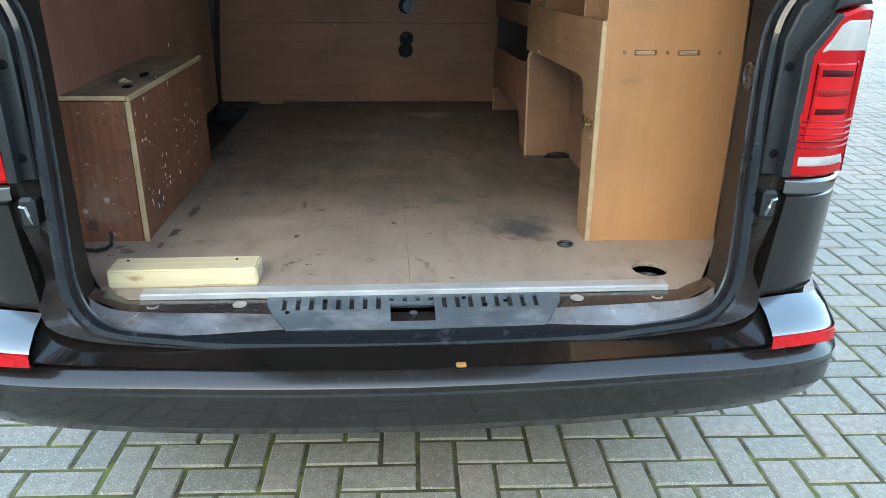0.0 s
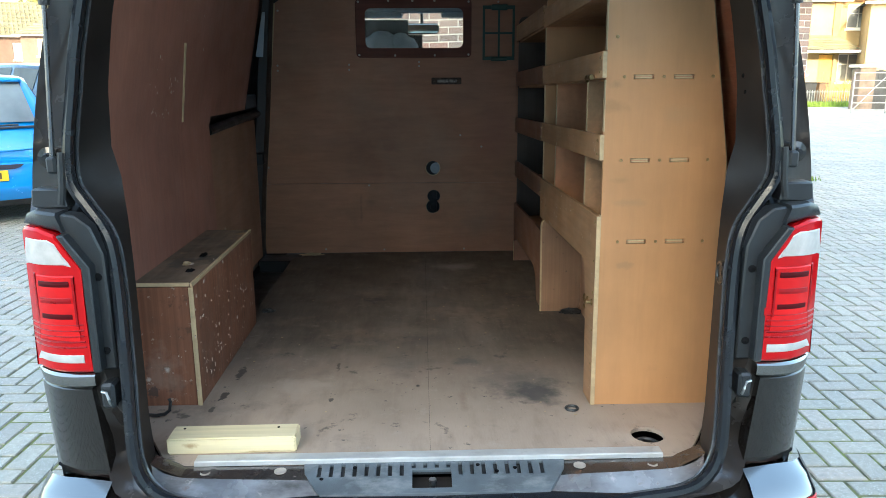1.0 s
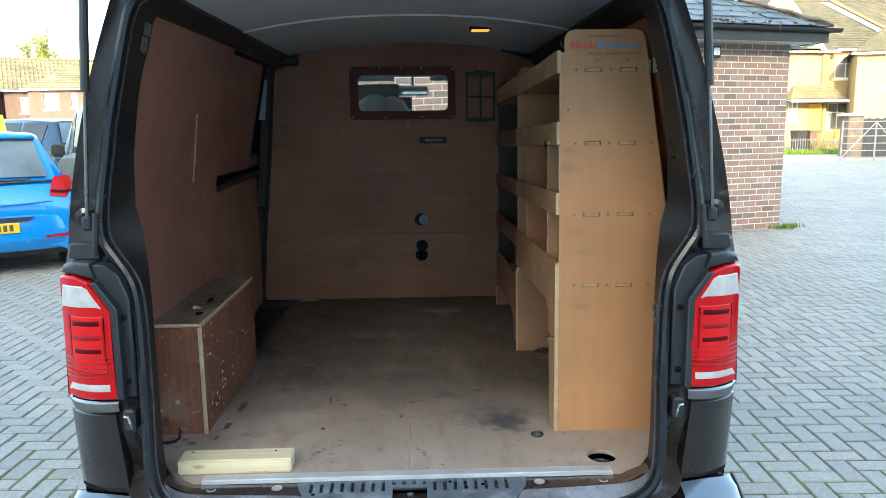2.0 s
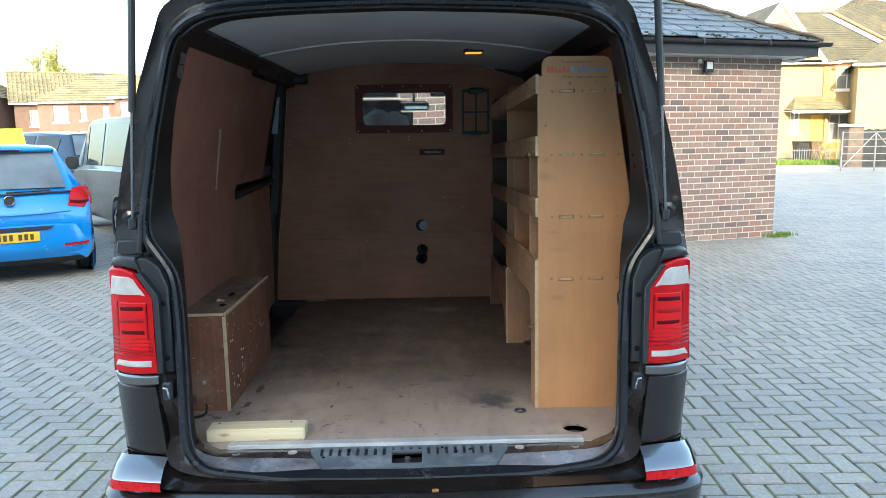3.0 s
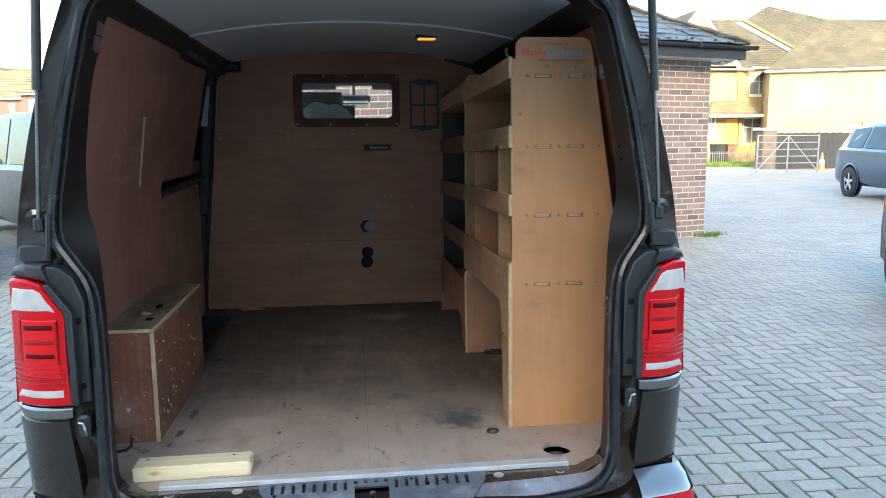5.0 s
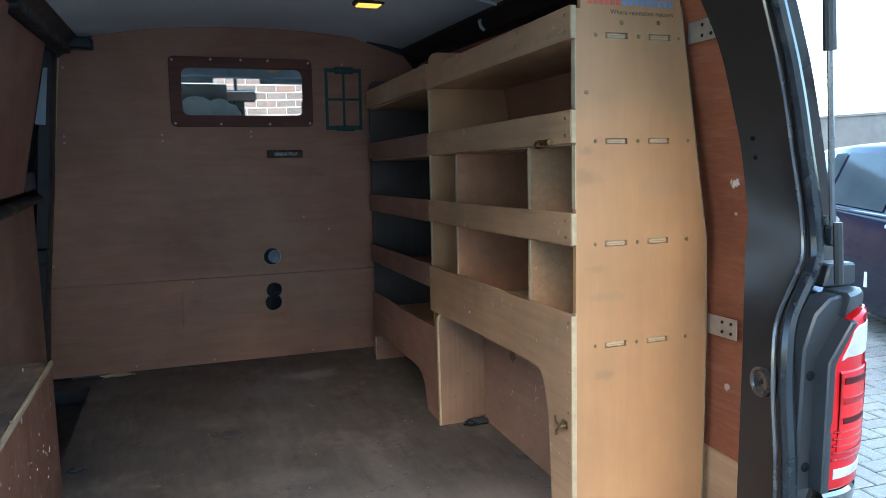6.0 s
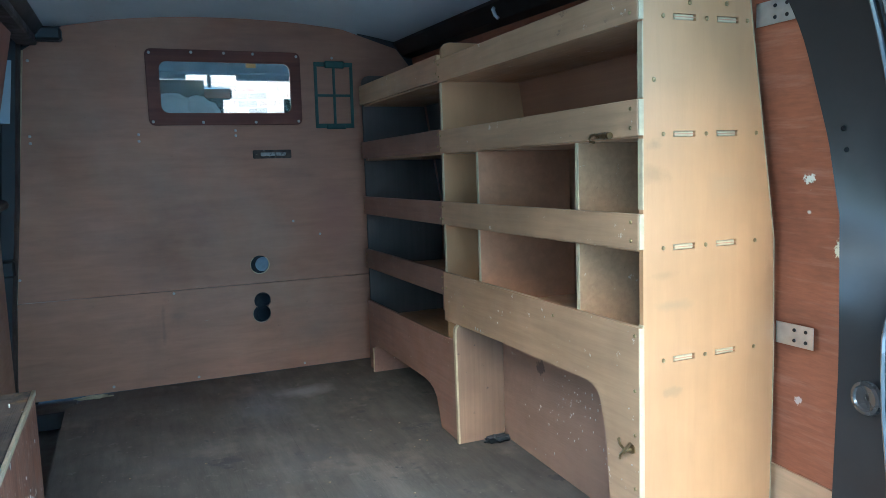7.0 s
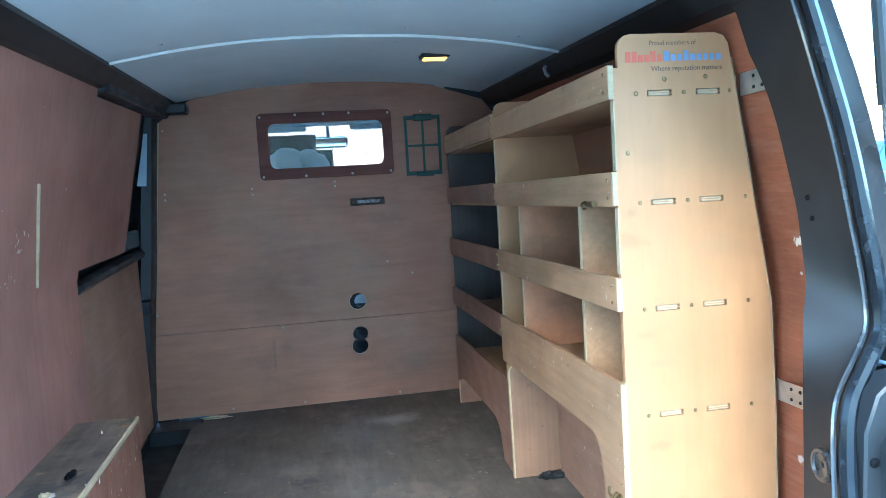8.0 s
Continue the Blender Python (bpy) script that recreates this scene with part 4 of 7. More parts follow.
# floor: two boards with a seam, a round access hole, and the step well cut out
hole = circle(0.573, 0.109, 0.043, 24)
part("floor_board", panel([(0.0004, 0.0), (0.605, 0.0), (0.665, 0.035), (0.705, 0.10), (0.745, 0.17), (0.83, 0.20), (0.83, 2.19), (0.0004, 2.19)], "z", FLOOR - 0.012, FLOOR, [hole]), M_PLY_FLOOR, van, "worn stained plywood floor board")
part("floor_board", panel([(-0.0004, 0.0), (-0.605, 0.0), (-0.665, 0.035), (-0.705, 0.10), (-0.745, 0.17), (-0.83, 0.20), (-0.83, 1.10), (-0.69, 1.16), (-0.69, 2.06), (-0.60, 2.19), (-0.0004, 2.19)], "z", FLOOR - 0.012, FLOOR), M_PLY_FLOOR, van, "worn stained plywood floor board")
part("floor_pan", box(-0.86, 0.86, -0.06, 2.3, 0.50, 0.53, 0), M_DARK, van)
part("hole_pan", lathe([(0.06, 0.555), (0.06, 0.56), (0.03, 0.562), (0.025, 0.558)], "z", 20, (0.573, 0.109, 0)), M_PAINT_IN, van)
part("hole_ring", sweep([(0.573 + 0.028 * math.cos(a), 0.109 + 0.028 * math.sin(a), 0.574) for a in np.linspace(0, 2 * math.pi, 24, False)], 0.005, 6, True), M_PLASTIC, van)
part("step_well", loft([[(-0.69, 1.16, 0.59), (-0.69, 2.06, 0.59)], [(-0.70, 1.16, 0.53), (-0.70, 2.06, 0.53)], [(-0.86, 1.14, 0.535), (-0.86, 2.06, 0.535)]]), M_PLASTIC, van, "black sliding door step")
part("step_front", box(-0.86, -0.66, 2.06, 2.2, 0.53, 0.592, 0.004), M_PLASTIC, van)

# ceiling lining and its joint
cols = np.linspace(-0.70, 0.70, 21)
part("ceiling_lining", loft([[(x, y, roof_z(x)) for x in cols] for y in (0.12, 1.148)]), M_CEIL, van, "grey roof lining board")
part("ceiling_lining", loft([[(x, y, roof_z(x) - 0.002) for x in cols] for y in (1.152, 2.22)]), M_CEIL, van, "grey roof lining board")
part("ceiling_joint", sweep([(x, 1.15, roof_z(x) - 0.003) for x in np.linspace(-0.66, 0.66, 25)], 0.0055, 6), M_WHITE, van, "pale joint strip")
screws(van, [(x, y, roof_z(x) - 0.001) for y in (0.3, 1.05, 1.25, 2.1) for x in (-0.5, -0.17, 0.17, 0.5)], "z", 0.005, name="ceiling_screw")
lamp = part("ceiling_lamp", box(0.275, 0.375, 1.44, 1.51, roof_z(0.33) - 0.012, roof_z(0.33) + 0.004, 0.004), M_PLASTIC, van, "small lit amber roof lamp")
part("lamp_lens", box(0.285, 0.365, 1.448, 1.502, roof_z(0.33) - 0.017, roof_z(0.33) - 0.010, 0.003), M_CEIL_LAMP, lamp)
for sgn in (1, -1):
    rail = [(sgn * 0.685, y, 1.925) for y in (0.13, 0.7, 1.3, 2.2)]
    part("roof_rail", loft([[(sgn * 0.66, y, 1.965), (sgn * 0.655, y, 1.945), (sgn * 0.69, y, 1.90), (sgn * 0.73, y, 1.89)] for y in (0.13, 2.21)]), M_PAINT_IN, van, "dark roof edge rail")


def leaning(y0, y1, z0, z1, sgn, thick=0.009, shift=0.0, n=8):
    """A lining board that follows the side's lean."""
    zs = np.linspace(z0, z1, n)
    face = [[(sgn * (wall_x(z) + shift), y, z) for z in zs] for y in (y0, y1)]
    back = [[(sgn * (wall_x(z) + shift + thick), y, z) for z in zs] for y in (y0, y1)]
    bm = loft(face)
    loft(list(reversed(back)), bm=bm)
    for k in (0, 1):
        loft([face[k], back[k]], bm=bm)
    loft([[face[0][0], face[1][0]], [back[0][0], back[1][0]]], bm=bm)
    loft([[face[0][-1], face[1][-1]], [back[0][-1], back[1][-1]]], bm=bm)
    bmesh.ops.remove_doubles(bm, verts=bm.verts, dist=1e-5)
    return bm


part("side_lining", leaning(0.165, 2.2, 0.60, 1.91, 1, 0.009, 0.022), M_PLY_RED, van, "scraped red-brown plywood side lining")
part("side_lining_lower", leaning(0.155, 0.9, 0.60, 0.80, 1, 0.006, 0.015), M_PLY_SHELF, van, "pale plywood patch")
left = part("side_lining", leaning(0.165, 1.20, 0.60, 1.90, -1), M_PLY_LEFT, van, "scraped red-brown plywood side lining")
part("pale_batten", sweep([(-wall_x(1.628) + 0.002, 0.80, 1.628), (-wall_x(1.5) + 0.002, 0.832, 1.5), (-wall_x(1.377) + 0.002, 0.863, 1.377)], 0.0045, 6), M_PLY_EDGE, left, "thin pale timber strip")
M_PLY_DOOR = surf("tan_door_plywood", (0.36, 0.195, 0.125), 0.55, 0.0, 0.18, 2.5, (4, 0.4, 4), 0.10, 12, 0.2, 60, stain=[((0.14, 0.08, 0.06), 3, 0.56, 0.76, 0.45)])
part("door_lining_lower", leaning(1.21, 2.06, 0.62, 1.315, -1, 0.009, 0.02), M_PLY_DOOR, van, "plywood sliding door lining")
part("door_lining_upper", leaning(1.21, 1.79, 1.375, 1.875, -1, 0.009, 0.005), M_PLY_LEFT, van, "plywood sliding door lining")
part("door_inner_skin", leaning(1.15, 2.25, 0.56, 1.95, -1, 0.01, 0.055), M_PLASTIC, van)
part("door_grab_rail", sweep(curved([(-0.838, 1.212, 1.318), (-0.828, 1.45, 1.330), (-0.826, 1.75, 1.338), (-0.822, 2.02, 1.345)], 4), 0.027, 10, flat=0.7), M_PLASTIC, van, "black door handle rail")
part("door_track", box(-0.745, -0.68, 1.2, 2.14, 1.885, 1.935, 0.006), M_PLASTIC, van, "black sliding door track")
part("track_bracket", box(-0.70, -0.60, 2.09, 2.16, 1.90, 1.945, 0.008), M_PLASTIC, van)
part("front_pillar", loft([[(x - 0.042, 2.08, z), (x - 0.006, 2.10, z), (x, 2.125, z), (x, 2.19, z), (x - 0.11, 2.2, z)] for x, z in ((-0.855, 0.56), (-0.824, 0.97), (-0.783, 1.35), (-0.732, 1.93))]), M_PLASTIC, van, "black door pillar")
M_PALETRIM = surf("pale_trim", (0.35, 0.4, 0.45), 0.5, bump=0)
part("door_gap_trim", panel([(-0.752, 1.822), (-0.766, 1.822), (-0.809, 1.616), (-0.774, 1.614)], "y", 2.046, 2.05), M_PALETRIM, van, "pale door edge trim")
part("door_edge_block", box(-0.85, -0.828, 1.86, 2.09, 1.37, 1.44, 0.008), surf("blue_grey_trim", (0.10, 0.12, 0.14), 0.5, bump=0), van, "blue-grey moulded door block")
part("pillar_plate", panel([(0.176, 1.866), (0.222, 1.864), (0.200, 1.829), (0.154, 1.829)], "x", -0.7005, -0.698, [circle(0.19, 1.848, 0.005, 10)]), M_STEEL, van, "bare steel plate on the door pillar")
part("pillar_plate", panel([(0.151, 1.825), (0.197, 1.825), (0.175, 1.787), (0.155, 1.780), (0.130, 1.787)], "x", -0.7035, -0.701, [circle(0.165, 1.806, 0.006, 10)]), M_STEEL, van, "bare steel plate on the door pillar")
part("pillar_clip", box(-0.848, -0.803, 2.06, 2.11, 1.09, 1.15, 0.008), M_PLASTIC, van)
bm = lathe([(0.030, 0.004), (0.028, -0.003), (0.0225, -0.0042), (0.020, -0.0005), (0.012, 0.0015), (0.0045, 0.0018), (0.004, 0.004)], "x", 28)
bmesh.ops.rotate(bm, cent=(0, 0, 0), matrix=Matrix.Rotation(radians(-6), 3, "Z"), verts=bm.verts)
bmesh.ops.translate(bm, vec=(0.684, -0.003, 1.071), verts=bm.verts)
part("pillar_plug", bm, M_PAINT_FRAME, van, "round pressed plug")
screws(van, [(0.748, 0.116, 1.52), (0.755, 0.113, 1.482), (0.762, 0.087, 1.304)], "x", 0.005, M_DARK, name="frame_hole")

def flecks(places, seed, parent, label):
    """Small chips of pale filler and paint stuck to a board: centre, spread along and up, count, size; the face looks along x to the side of sgn."""
    random.seed(seed)
    own = bmesh.new()
    for x, y, z, dy, dz, count, size, sgn in places:
        for _ in range(count):
            cy, cz = y + random.gauss(0, dy), z + random.gauss(0, dz)
            cx = -sgn * wall_x(cz) if x is None else x
            r, tall, a0 = size * random.uniform(0.3, 1.0), random.uniform(0.5, 2.6), random.uniform(0, 3.1)
            ring = [(cy + r * math.cos(a0 + a) * random.uniform(0.6, 1.1), cz + r * tall * math.sin(a0 + a) * random.uniform(0.6, 1.1)) for a in (0, 1.2, 2.3, 3.4, 4.6, 5.5)]
            vs = [own.verts.new((cx + sgn * 0.0012, u, v)) for u, v in ring]
            base = [own.verts.new((cx - sgn * 0.0008, u + (u - cy) * 0.3, v + (v - cz) * 0.3)) for u, v in ring]
            own.faces.new(vs)
            for k in range(6):
                own.faces.new((base[k], base[(k + 1) % 6], vs[(k + 1) % 6], vs[k]))
    part("paint_flecks", own, M_FLECK, parent, label, smooth=0)["kind"] = "stuff"


M_FLECK = surf("pale_filler", (0.44, 0.37, 0.31), 0.8, 0.0, 0.3, 60, bump=0.1)
flecks([(None, 0.72, 1.50, 0.030, 0.014, 14, 0.0035, 1), (None, 0.69, 1.405, 0.03, 0.006, 7, 0.004, 1), (None, 0.62, 1.56, 0.03, 0.03, 8, 0.003, 1), (None, 0.60, 1.42, 0.02, 0.01, 6, 0.003, 1),
        (None, 0.85, 1.66, 0.10, 0.06, 6, 0.0025, 1), (None, 1.1, 1.2, 0.06, 0.10, 5, 0.003, 1)], 71, left, "scraped filler marks on the lining")
part("rail_hook", sweep([(0.668, 1.30, 1.935), (0.655, 1.285, 1.925), (0.655, 1.27, 1.905), (0.662, 1.262, 1.895)], 0.006, 8), M_ALU, van, "small pale hook on the roof rail")
# ---- bulkhead with its window ----
bulkhead = part("bulkhead", panel([(-0.827, 0.974), (0.83, 0.974), (0.83, 1.35), (0.715, 1.86), (0.66, 1.925), (0.42, 1.998), (0.2, 2.017), (0, 2.022), (-0.2, 2.017), (-0.42, 1.998), (-0.60, 1.965), (-0.735, 1.875)],
                             "y", BULK, BULK + 0.012, [rrect(-0.29, 0.205, 1.656, 1.852, 0.03), circle(0.046, 1.05, 0.037, 24)]), M_PLY_BULK, van, "brown plywood bulkhead with a small window")
key = circle(0.049, 0.901, 0.034, 18, -55, 235) + circle(0.044, 0.846, 0.037, 18, 125, 415)
part("bulkhead_lower", panel([(-0.848, 0.60), (0.83, 0.60), (0.83, 0.972), (-0.848, 0.972)], "y", BULK - 0.003, BULK + 0.012, [key]), M_PLY_BULK, bulkhead, "lower plywood bulkhead board")
frame_out = rrect(-0.335, 0.245, 1.611, 1.895, 0.022)
window = part("window_frame", panel(frame_out, "y", BULK - 0.013, BULK, [rrect(-0.288, 0.203, 1.658, 1.850, 0.028)], 0.0015), M_FRAME, bulkhead, "dark mahogany-stained window frame")
pane = part("pane", panel(rrect(-0.289, 0.204, 1.657, 1.851, 0.029), "y", BULK + 0.003, BULK + 0.006), M_VEILED, window)
pane.visible_shadow = False
screws(window, [(x, BULK - 0.013, z) for x, z in ((-0.32, 1.88), (-0.17, 1.885), (-0.05, 1.885), (0.06, 1.885), (0.23, 1.88), (-0.32, 1.625), (-0.14, 1.622), (0.06, 1.622), (0.23, 1.625))], "y", 0.0058, M_SCREW)
screws(bulkhead, [(x, BULK, z) for x, z in ((-0.72, 1.84), (-0.735, 1.575), (-0.735, 1.55), (-0.375, 1.578), (-0.375, 1.553), (-0.02, 1.59), (-0.02, 1.57), (0.38, 1.88), (0.30, 1.16), (0.19, 1.22), (-0.81, 1.06))], "y", 0.0055, M_SCREW)
screws(bulkhead, [(x, BULK - 0.003, z) for x, z in ((-0.83, 0.955), (-0.29, 0.962), (-0.218, 0.615), (-0.53, 0.62), (0.21, 0.615))], "y", 0.0055, M_SCREW)
part("edge_strip", loft([[(-0.829, BULK - 0.0035, 0.974), (-0.737, BULK - 0.0035, 1.875)], [(-0.823, BULK - 0.0045, 0.974), (-0.731, BULK - 0.0045, 1.875)], [(-0.823, BULK, 0.974), (-0.731, BULK, 1.875)]]), M_PLY_EDGE, bulkhead, "pale raw edge of the bulkhead board")
for cx, cz, rad in ((0.046, 1.05, 0.0375), (0.0445, 0.846, 0.0375)):
    part("hole_rim", sweep([(cx + rad * math.cos(a), BULK + 0.001, cz + rad * math.sin(a)) for a in np.linspace(radians(130), radians(410), 26)], 0.0022, 6), M_PLY_EDGE, bulkhead, "pale raw edge of a cut hole")
slot = part("lock_slot", panel(rrect(0.042, 0.195, 1.478, 1.512, 0.006), "y", BULK - 0.004, BULK), surf("chipped_slot_wood", (0.055, 0.034, 0.024), 0.8, 0.0, 0.5, 40, bump=0.6, stain=[((0.5, 0.4, 0.3), 60, 0.6, 0.66, 0.6)]), bulkhead, "chipped routed lock slot")
part("lock_plate", box(0.072, 0.172, BULK - 0.007, BULK - 0.003, 1.488, 1.502, 0.002), surf("worn_lock_plate", (0.30, 0.27, 0.25), 0.5, 0.2, 0.3, 60, bump=0.2, stain=[((0.06, 0.05, 0.045), 70, 0.5, 0.58, 0.8)]), slot)

# Added sheet darkens the cut holes; its offset openings leave a pale glint.
part("felt_backing", panel([(-0.5, 0.62), (0.5, 0.62), (0.5, 1.25), (-0.5, 1.25)], "y", BULK + 0.03, BULK + 0.034, [circle(0.062, 1.046, 0.030, 18), circle(0.064, 0.905, 0.024, 18), circle(0.058, 0.838, 0.028, 18)]), M_FABRIC, bulkhead, "added black sheet that darkens the holes")
for sgn in (1, -1):
    part("bulkhead_closure", panel([(sgn * a, b) for a, b in ((0.5, 1.7), (0.95, 1.7), (0.8, 2.05), (0.5, 2.07))], "y", BULK + 0.024, BULK + 0.03), M_PLASTIC, bulkhead)

# ---- cab seen through the window ----
for sx in (-0.26, 0.54):
    seat = thing("cab_seat", "blue-grey cloth cab seat with a black headrest", "seat", (sx, 2.75, 0.5), group="cab seats", local=True)
    part("backrest", box(-0.25, 0.25, -0.10, 0.06, 0.40, 1.17, 0.06, seg=3), M_SEAT, seat)
    part("cushion", box(-0.26, 0.26, 0.0, 0.52, 0.25, 0.42, 0.05, seg=3), M_SEAT, seat)
    part("headrest", box(-0.26, 0.26, -0.12, 0.06, 1.08, 1.33, 0.08, seg=6), M_HEADREST, seat, "black headrest")
    part("seat_base", box(-0.22, 0.22, 0.0, 0.45, -0.05, 0.25, 0.02), M_PLASTIC, seat)
jacket = bmesh.new()
for cx, cz, rx, rz, turn in ((-0.23, 1.635, 0.13, 0.125, 8), (-0.10, 1.605, 0.10, 0.145, -14)):
    g = bmesh.ops.create_icosphere(jacket, subdivisions=4, radius=1.0)
    for v in g["verts"]:
        k = 1 + 0.10 * noise.noise(v.co * 2.3 + Vector((cx * 9, 0, 0))) + 0.05 * noise.noise(v.co * 6.0)
        q = Matrix.Rotation(radians(turn), 3, "Y") @ Vector((v.co.x * rx * k, v.co.y * 0.055 * k, v.co.z * rz * k))
        v.co = q + Vector((cx, 2.60, cz))
solo("jacket", jacket, M_CLOTH, "crumpled pale grey jacket hung over the cab seat", "jacket")
dash = thing("dashboard", "dark grey moulded dashboard with steering wheel", "dashboard", (0, 3.75, 0.6), local=False)
part("dash_top", box(-0.80, 0.80, 3.55, 4.0, 0.75, 1.12, 0.06, seg=3), M_DASH, dash)
part("dash_lower", box(0.05, 0.34, 3.45, 3.8, 0.46, 0.80, 0.04, seg=2), M_PLASTIC, dash)
part("steering_wheel", sweep([(0.45 + 0.18 * math.cos(a), 3.40 - 0.06 * math.sin(a), 1.10 + 0.17 * math.sin(a)) for a in np.linspace(0, 2 * math.pi, 28, False)], 0.014, 8, True), M_PLASTIC, dash)
part("column", sweep([(0.45, 3.42, 1.08), (0.45, 3.62, 0.98)], 0.04, 10), M_PLASTIC, dash)
part("cab_floor", box(-0.84, 0.84, 2.22, 3.9, 0.44, 0.47, 0), M_PLASTIC, van)
part("cab_roof_lining", loft([[(x, y, roof_z(x) + 0.005) for x in np.linspace(-0.66, 0.66, 11)] for y in (2.23, 3.18)]), M_CEIL, van)
mirror = part("rear_view_mirror", box(-0.11, 0.11, 3.22, 3.25, 1.78, 1.845, 0.012, seg=2), M_PLASTIC, van, "interior mirror on a short stem")
part("mirror_glass", box(-0.10, 0.10, 3.217, 3.2205, 1.787, 1.838, 0.006), surf("silvered_mirror", (0.72, 0.76, 0.74), 0.04, 1.0, 0.02, 3, bump=0.0, rough_spread=0.0), mirror, "silvered mirror face")
part("mirror_stem", sweep([(0, 3.24, 1.84), (0, 3.26, 1.93)], 0.01, 8), M_PLASTIC, mirror)
for sgn in (-1, 1):
    part("sun_visor", box(*sorted((sgn * 0.12, sgn * 0.52)), 3.12, 3.145, 1.872, 1.965, 0.008), M_DASH, van)
for lx, lz in ((0.17, 1.935), (-0.46, 1.88)):
    part("visor_label", box(lx, lx + 0.05, 3.106, 3.1115, lz, lz + 0.025, 0), M_VISORTAG, van, "small orange label")
part("headliner_front", box(-0.64, 0.64, 3.11, 3.16, 1.90, 2.03, 0.01), M_DASH, van, "blue-grey header above the windscreen")

# ---- things in the load space ----
# boxed-in wheel arch
arch = thing("wheel_arch_box", "scuffed red-brown plywood box over the wheel arch", "box", (-0.74, 0.70, 0.60))
part("end_board", box(-0.83, -0.668, 0.337, 0.349, 0.60, 0.955, 0.001), M_PLY_BOX, arch)
part("side_board", box(-0.668, -0.656, 0.337, 1.06, 0.60, 0.955, 0.001), M_PLY_BOX, arch)
part("top_board", box(-0.83, -0.662, 0.340, 1.06, 0.955, 0.967, 0.001), M_PLY_TOP, arch, "worn stained top board")
part("corner_edging", box(-0.6665, -0.653, 0.3335, 0.3375, 0.60, 0.9545, 0.001), M_PLY_EDGE, arch, "pale chipped board edge")
part("side_edging", box(-0.6605, -0.6535, 0.3335, 1.062, 0.9555, 0.9685, 0.001), M_PLY_EDGE, arch, "pale chipped board edge")
part("end_edging", box(-0.83, -0.6625, 0.3335, 0.3385, 0.9575, 0.9685, 0.001), M_PLY_EDGE, arch, "pale chipped board edge")

flecks([(-0.656, 0.62, 0.80, 0.17, 0.09, 60, 0.003, 1), (-0.656, 0.46, 0.70, 0.06, 0.05, 16, 0.004, 1)], 72, arch, "paint splashes on the box side")
block = thing("timber_block", "short length of pale pine timber lying on the floor", "timber", (-0.5, 0.08, 0.609))
bm = box(-0.66, -0.338, 0.05, 0.125, 0.600, 0.643, 0.004, seg=2)
bmesh.ops.rotate(bm, cent=(-0.5, 0.08, 0.6), matrix=Matrix.Rotation(radians(0.6), 3, "Z"), verts=bm.verts)
part("timber", bm, M_TIMBER, block)
screws(block, [(-0.63, 0.105, 0.643), (-0.39, 0.105, 0.643)], "z", 0.0035, M_DARK, name="nail_hole")

# green wall bracket
gb = thing("green_bracket", "dark green metal bracket frame on the plywood bulkhead", "bracket", (0.382, BULK, 1.60))
for x0, x1, z0, z1 in ((0.302, 0.314, 1.615, 1.845), (0.452, 0.464, 1.615, 1.845), (0.302, 0.464, 1.845, 1.862), (0.302, 0.464, 1.597, 1.615), (0.379, 0.389, 1.615, 1.845), (0.314, 0.452, 1.724, 1.734)):
    part("bar", box(x0, x1, BULK - 0.008, BULK, z0, z1, 0.001), M_GREEN, gb)
part("tab", box(0.345, 0.425, BULK - 0.022, BULK - 0.008, 1.838, 1.866, 0.003), M_GREEN, gb)
part("tab", box(0.345, 0.425, BULK - 0.022, BULK - 0.008, 1.592, 1.61, 0.003), M_GREEN, gb)

solo("tie_ring", sweep([(0.404 + 0.017 * math.cos(a), 0.266 + 0.015 * math.sin(a), 0.604) for a in np.linspace(0, 2 * math.pi, 20, False)], 0.004, 6, True), M_PLASTIC, "small black rubber ring lying on the plywood floor", "ring")
solo("cable_end", sweep([(-0.79, 0.27, 0.605), (-0.76, 0.262, 0.606), (-0.735, 0.258, 0.612), (-0.722, 0.26, 0.622), (-0.718, 0.262, 0.645), (-0.722, 0.265, 0.655)], 0.005, 8), M_PLASTIC, "end of a black cable by the wheel box", "cable")
def scrap(name, label, at, size, material, seed):
    """A crumpled scrap lying on the floor."""
    random.seed(seed)
    bm = bmesh.new()
    bmesh.ops.create_icosphere(bm, subdivisions=3, radius=1.0)
    for v in bm.verts:
        k = 1 + random.uniform(-0.3, 0.25)
        v.co = (at[0] + v.co.x * size[0] * k, at[1] + v.co.y * size[1] * k, at[2] + max(0.0, v.co.z) * size[2] * k)
    solo(name, bm, material, label, "scrap", group="scraps", smooth=0)


scrap("plastic_scrap", "crumpled black plastic scrap at the foot of the racking", (0.575, 1.13, 0.6), (0.045, 0.02, 0.018), M_PLASTIC, 3)
scrap("plastic_scrap", "small dark scrap lying beside the step well", (-0.636, 1.20, 0.6), (0.028, 0.016, 0.010), M_PLASTIC, 5)
scrap("wood_splinter", "thin wood splinter at the foot of the bulkhead", (-0.60, 2.15, 0.6), (0.06, 0.012, 0.012), M_PLY_EDGE, 6)
scrap("wood_splinter", "pale crumb of wood on the wheel box", (-0.735, 0.55, 0.967), (0.012, 0.018, 0.008), M_PLY_EDGE, 7)
scrap("plastic_scrap", "dark scrap on the wheel box top", (-0.70, 0.47, 0.967), (0.012, 0.02, 0.005), M_DARK, 8)
scrap("plastic_scrap", "dark scrap on the wheel box top", (-0.715, 0.66, 0.967), (0.01, 0.03, 0.006), M_DARK, 9)
random.seed(4)
bm = bmesh.new()
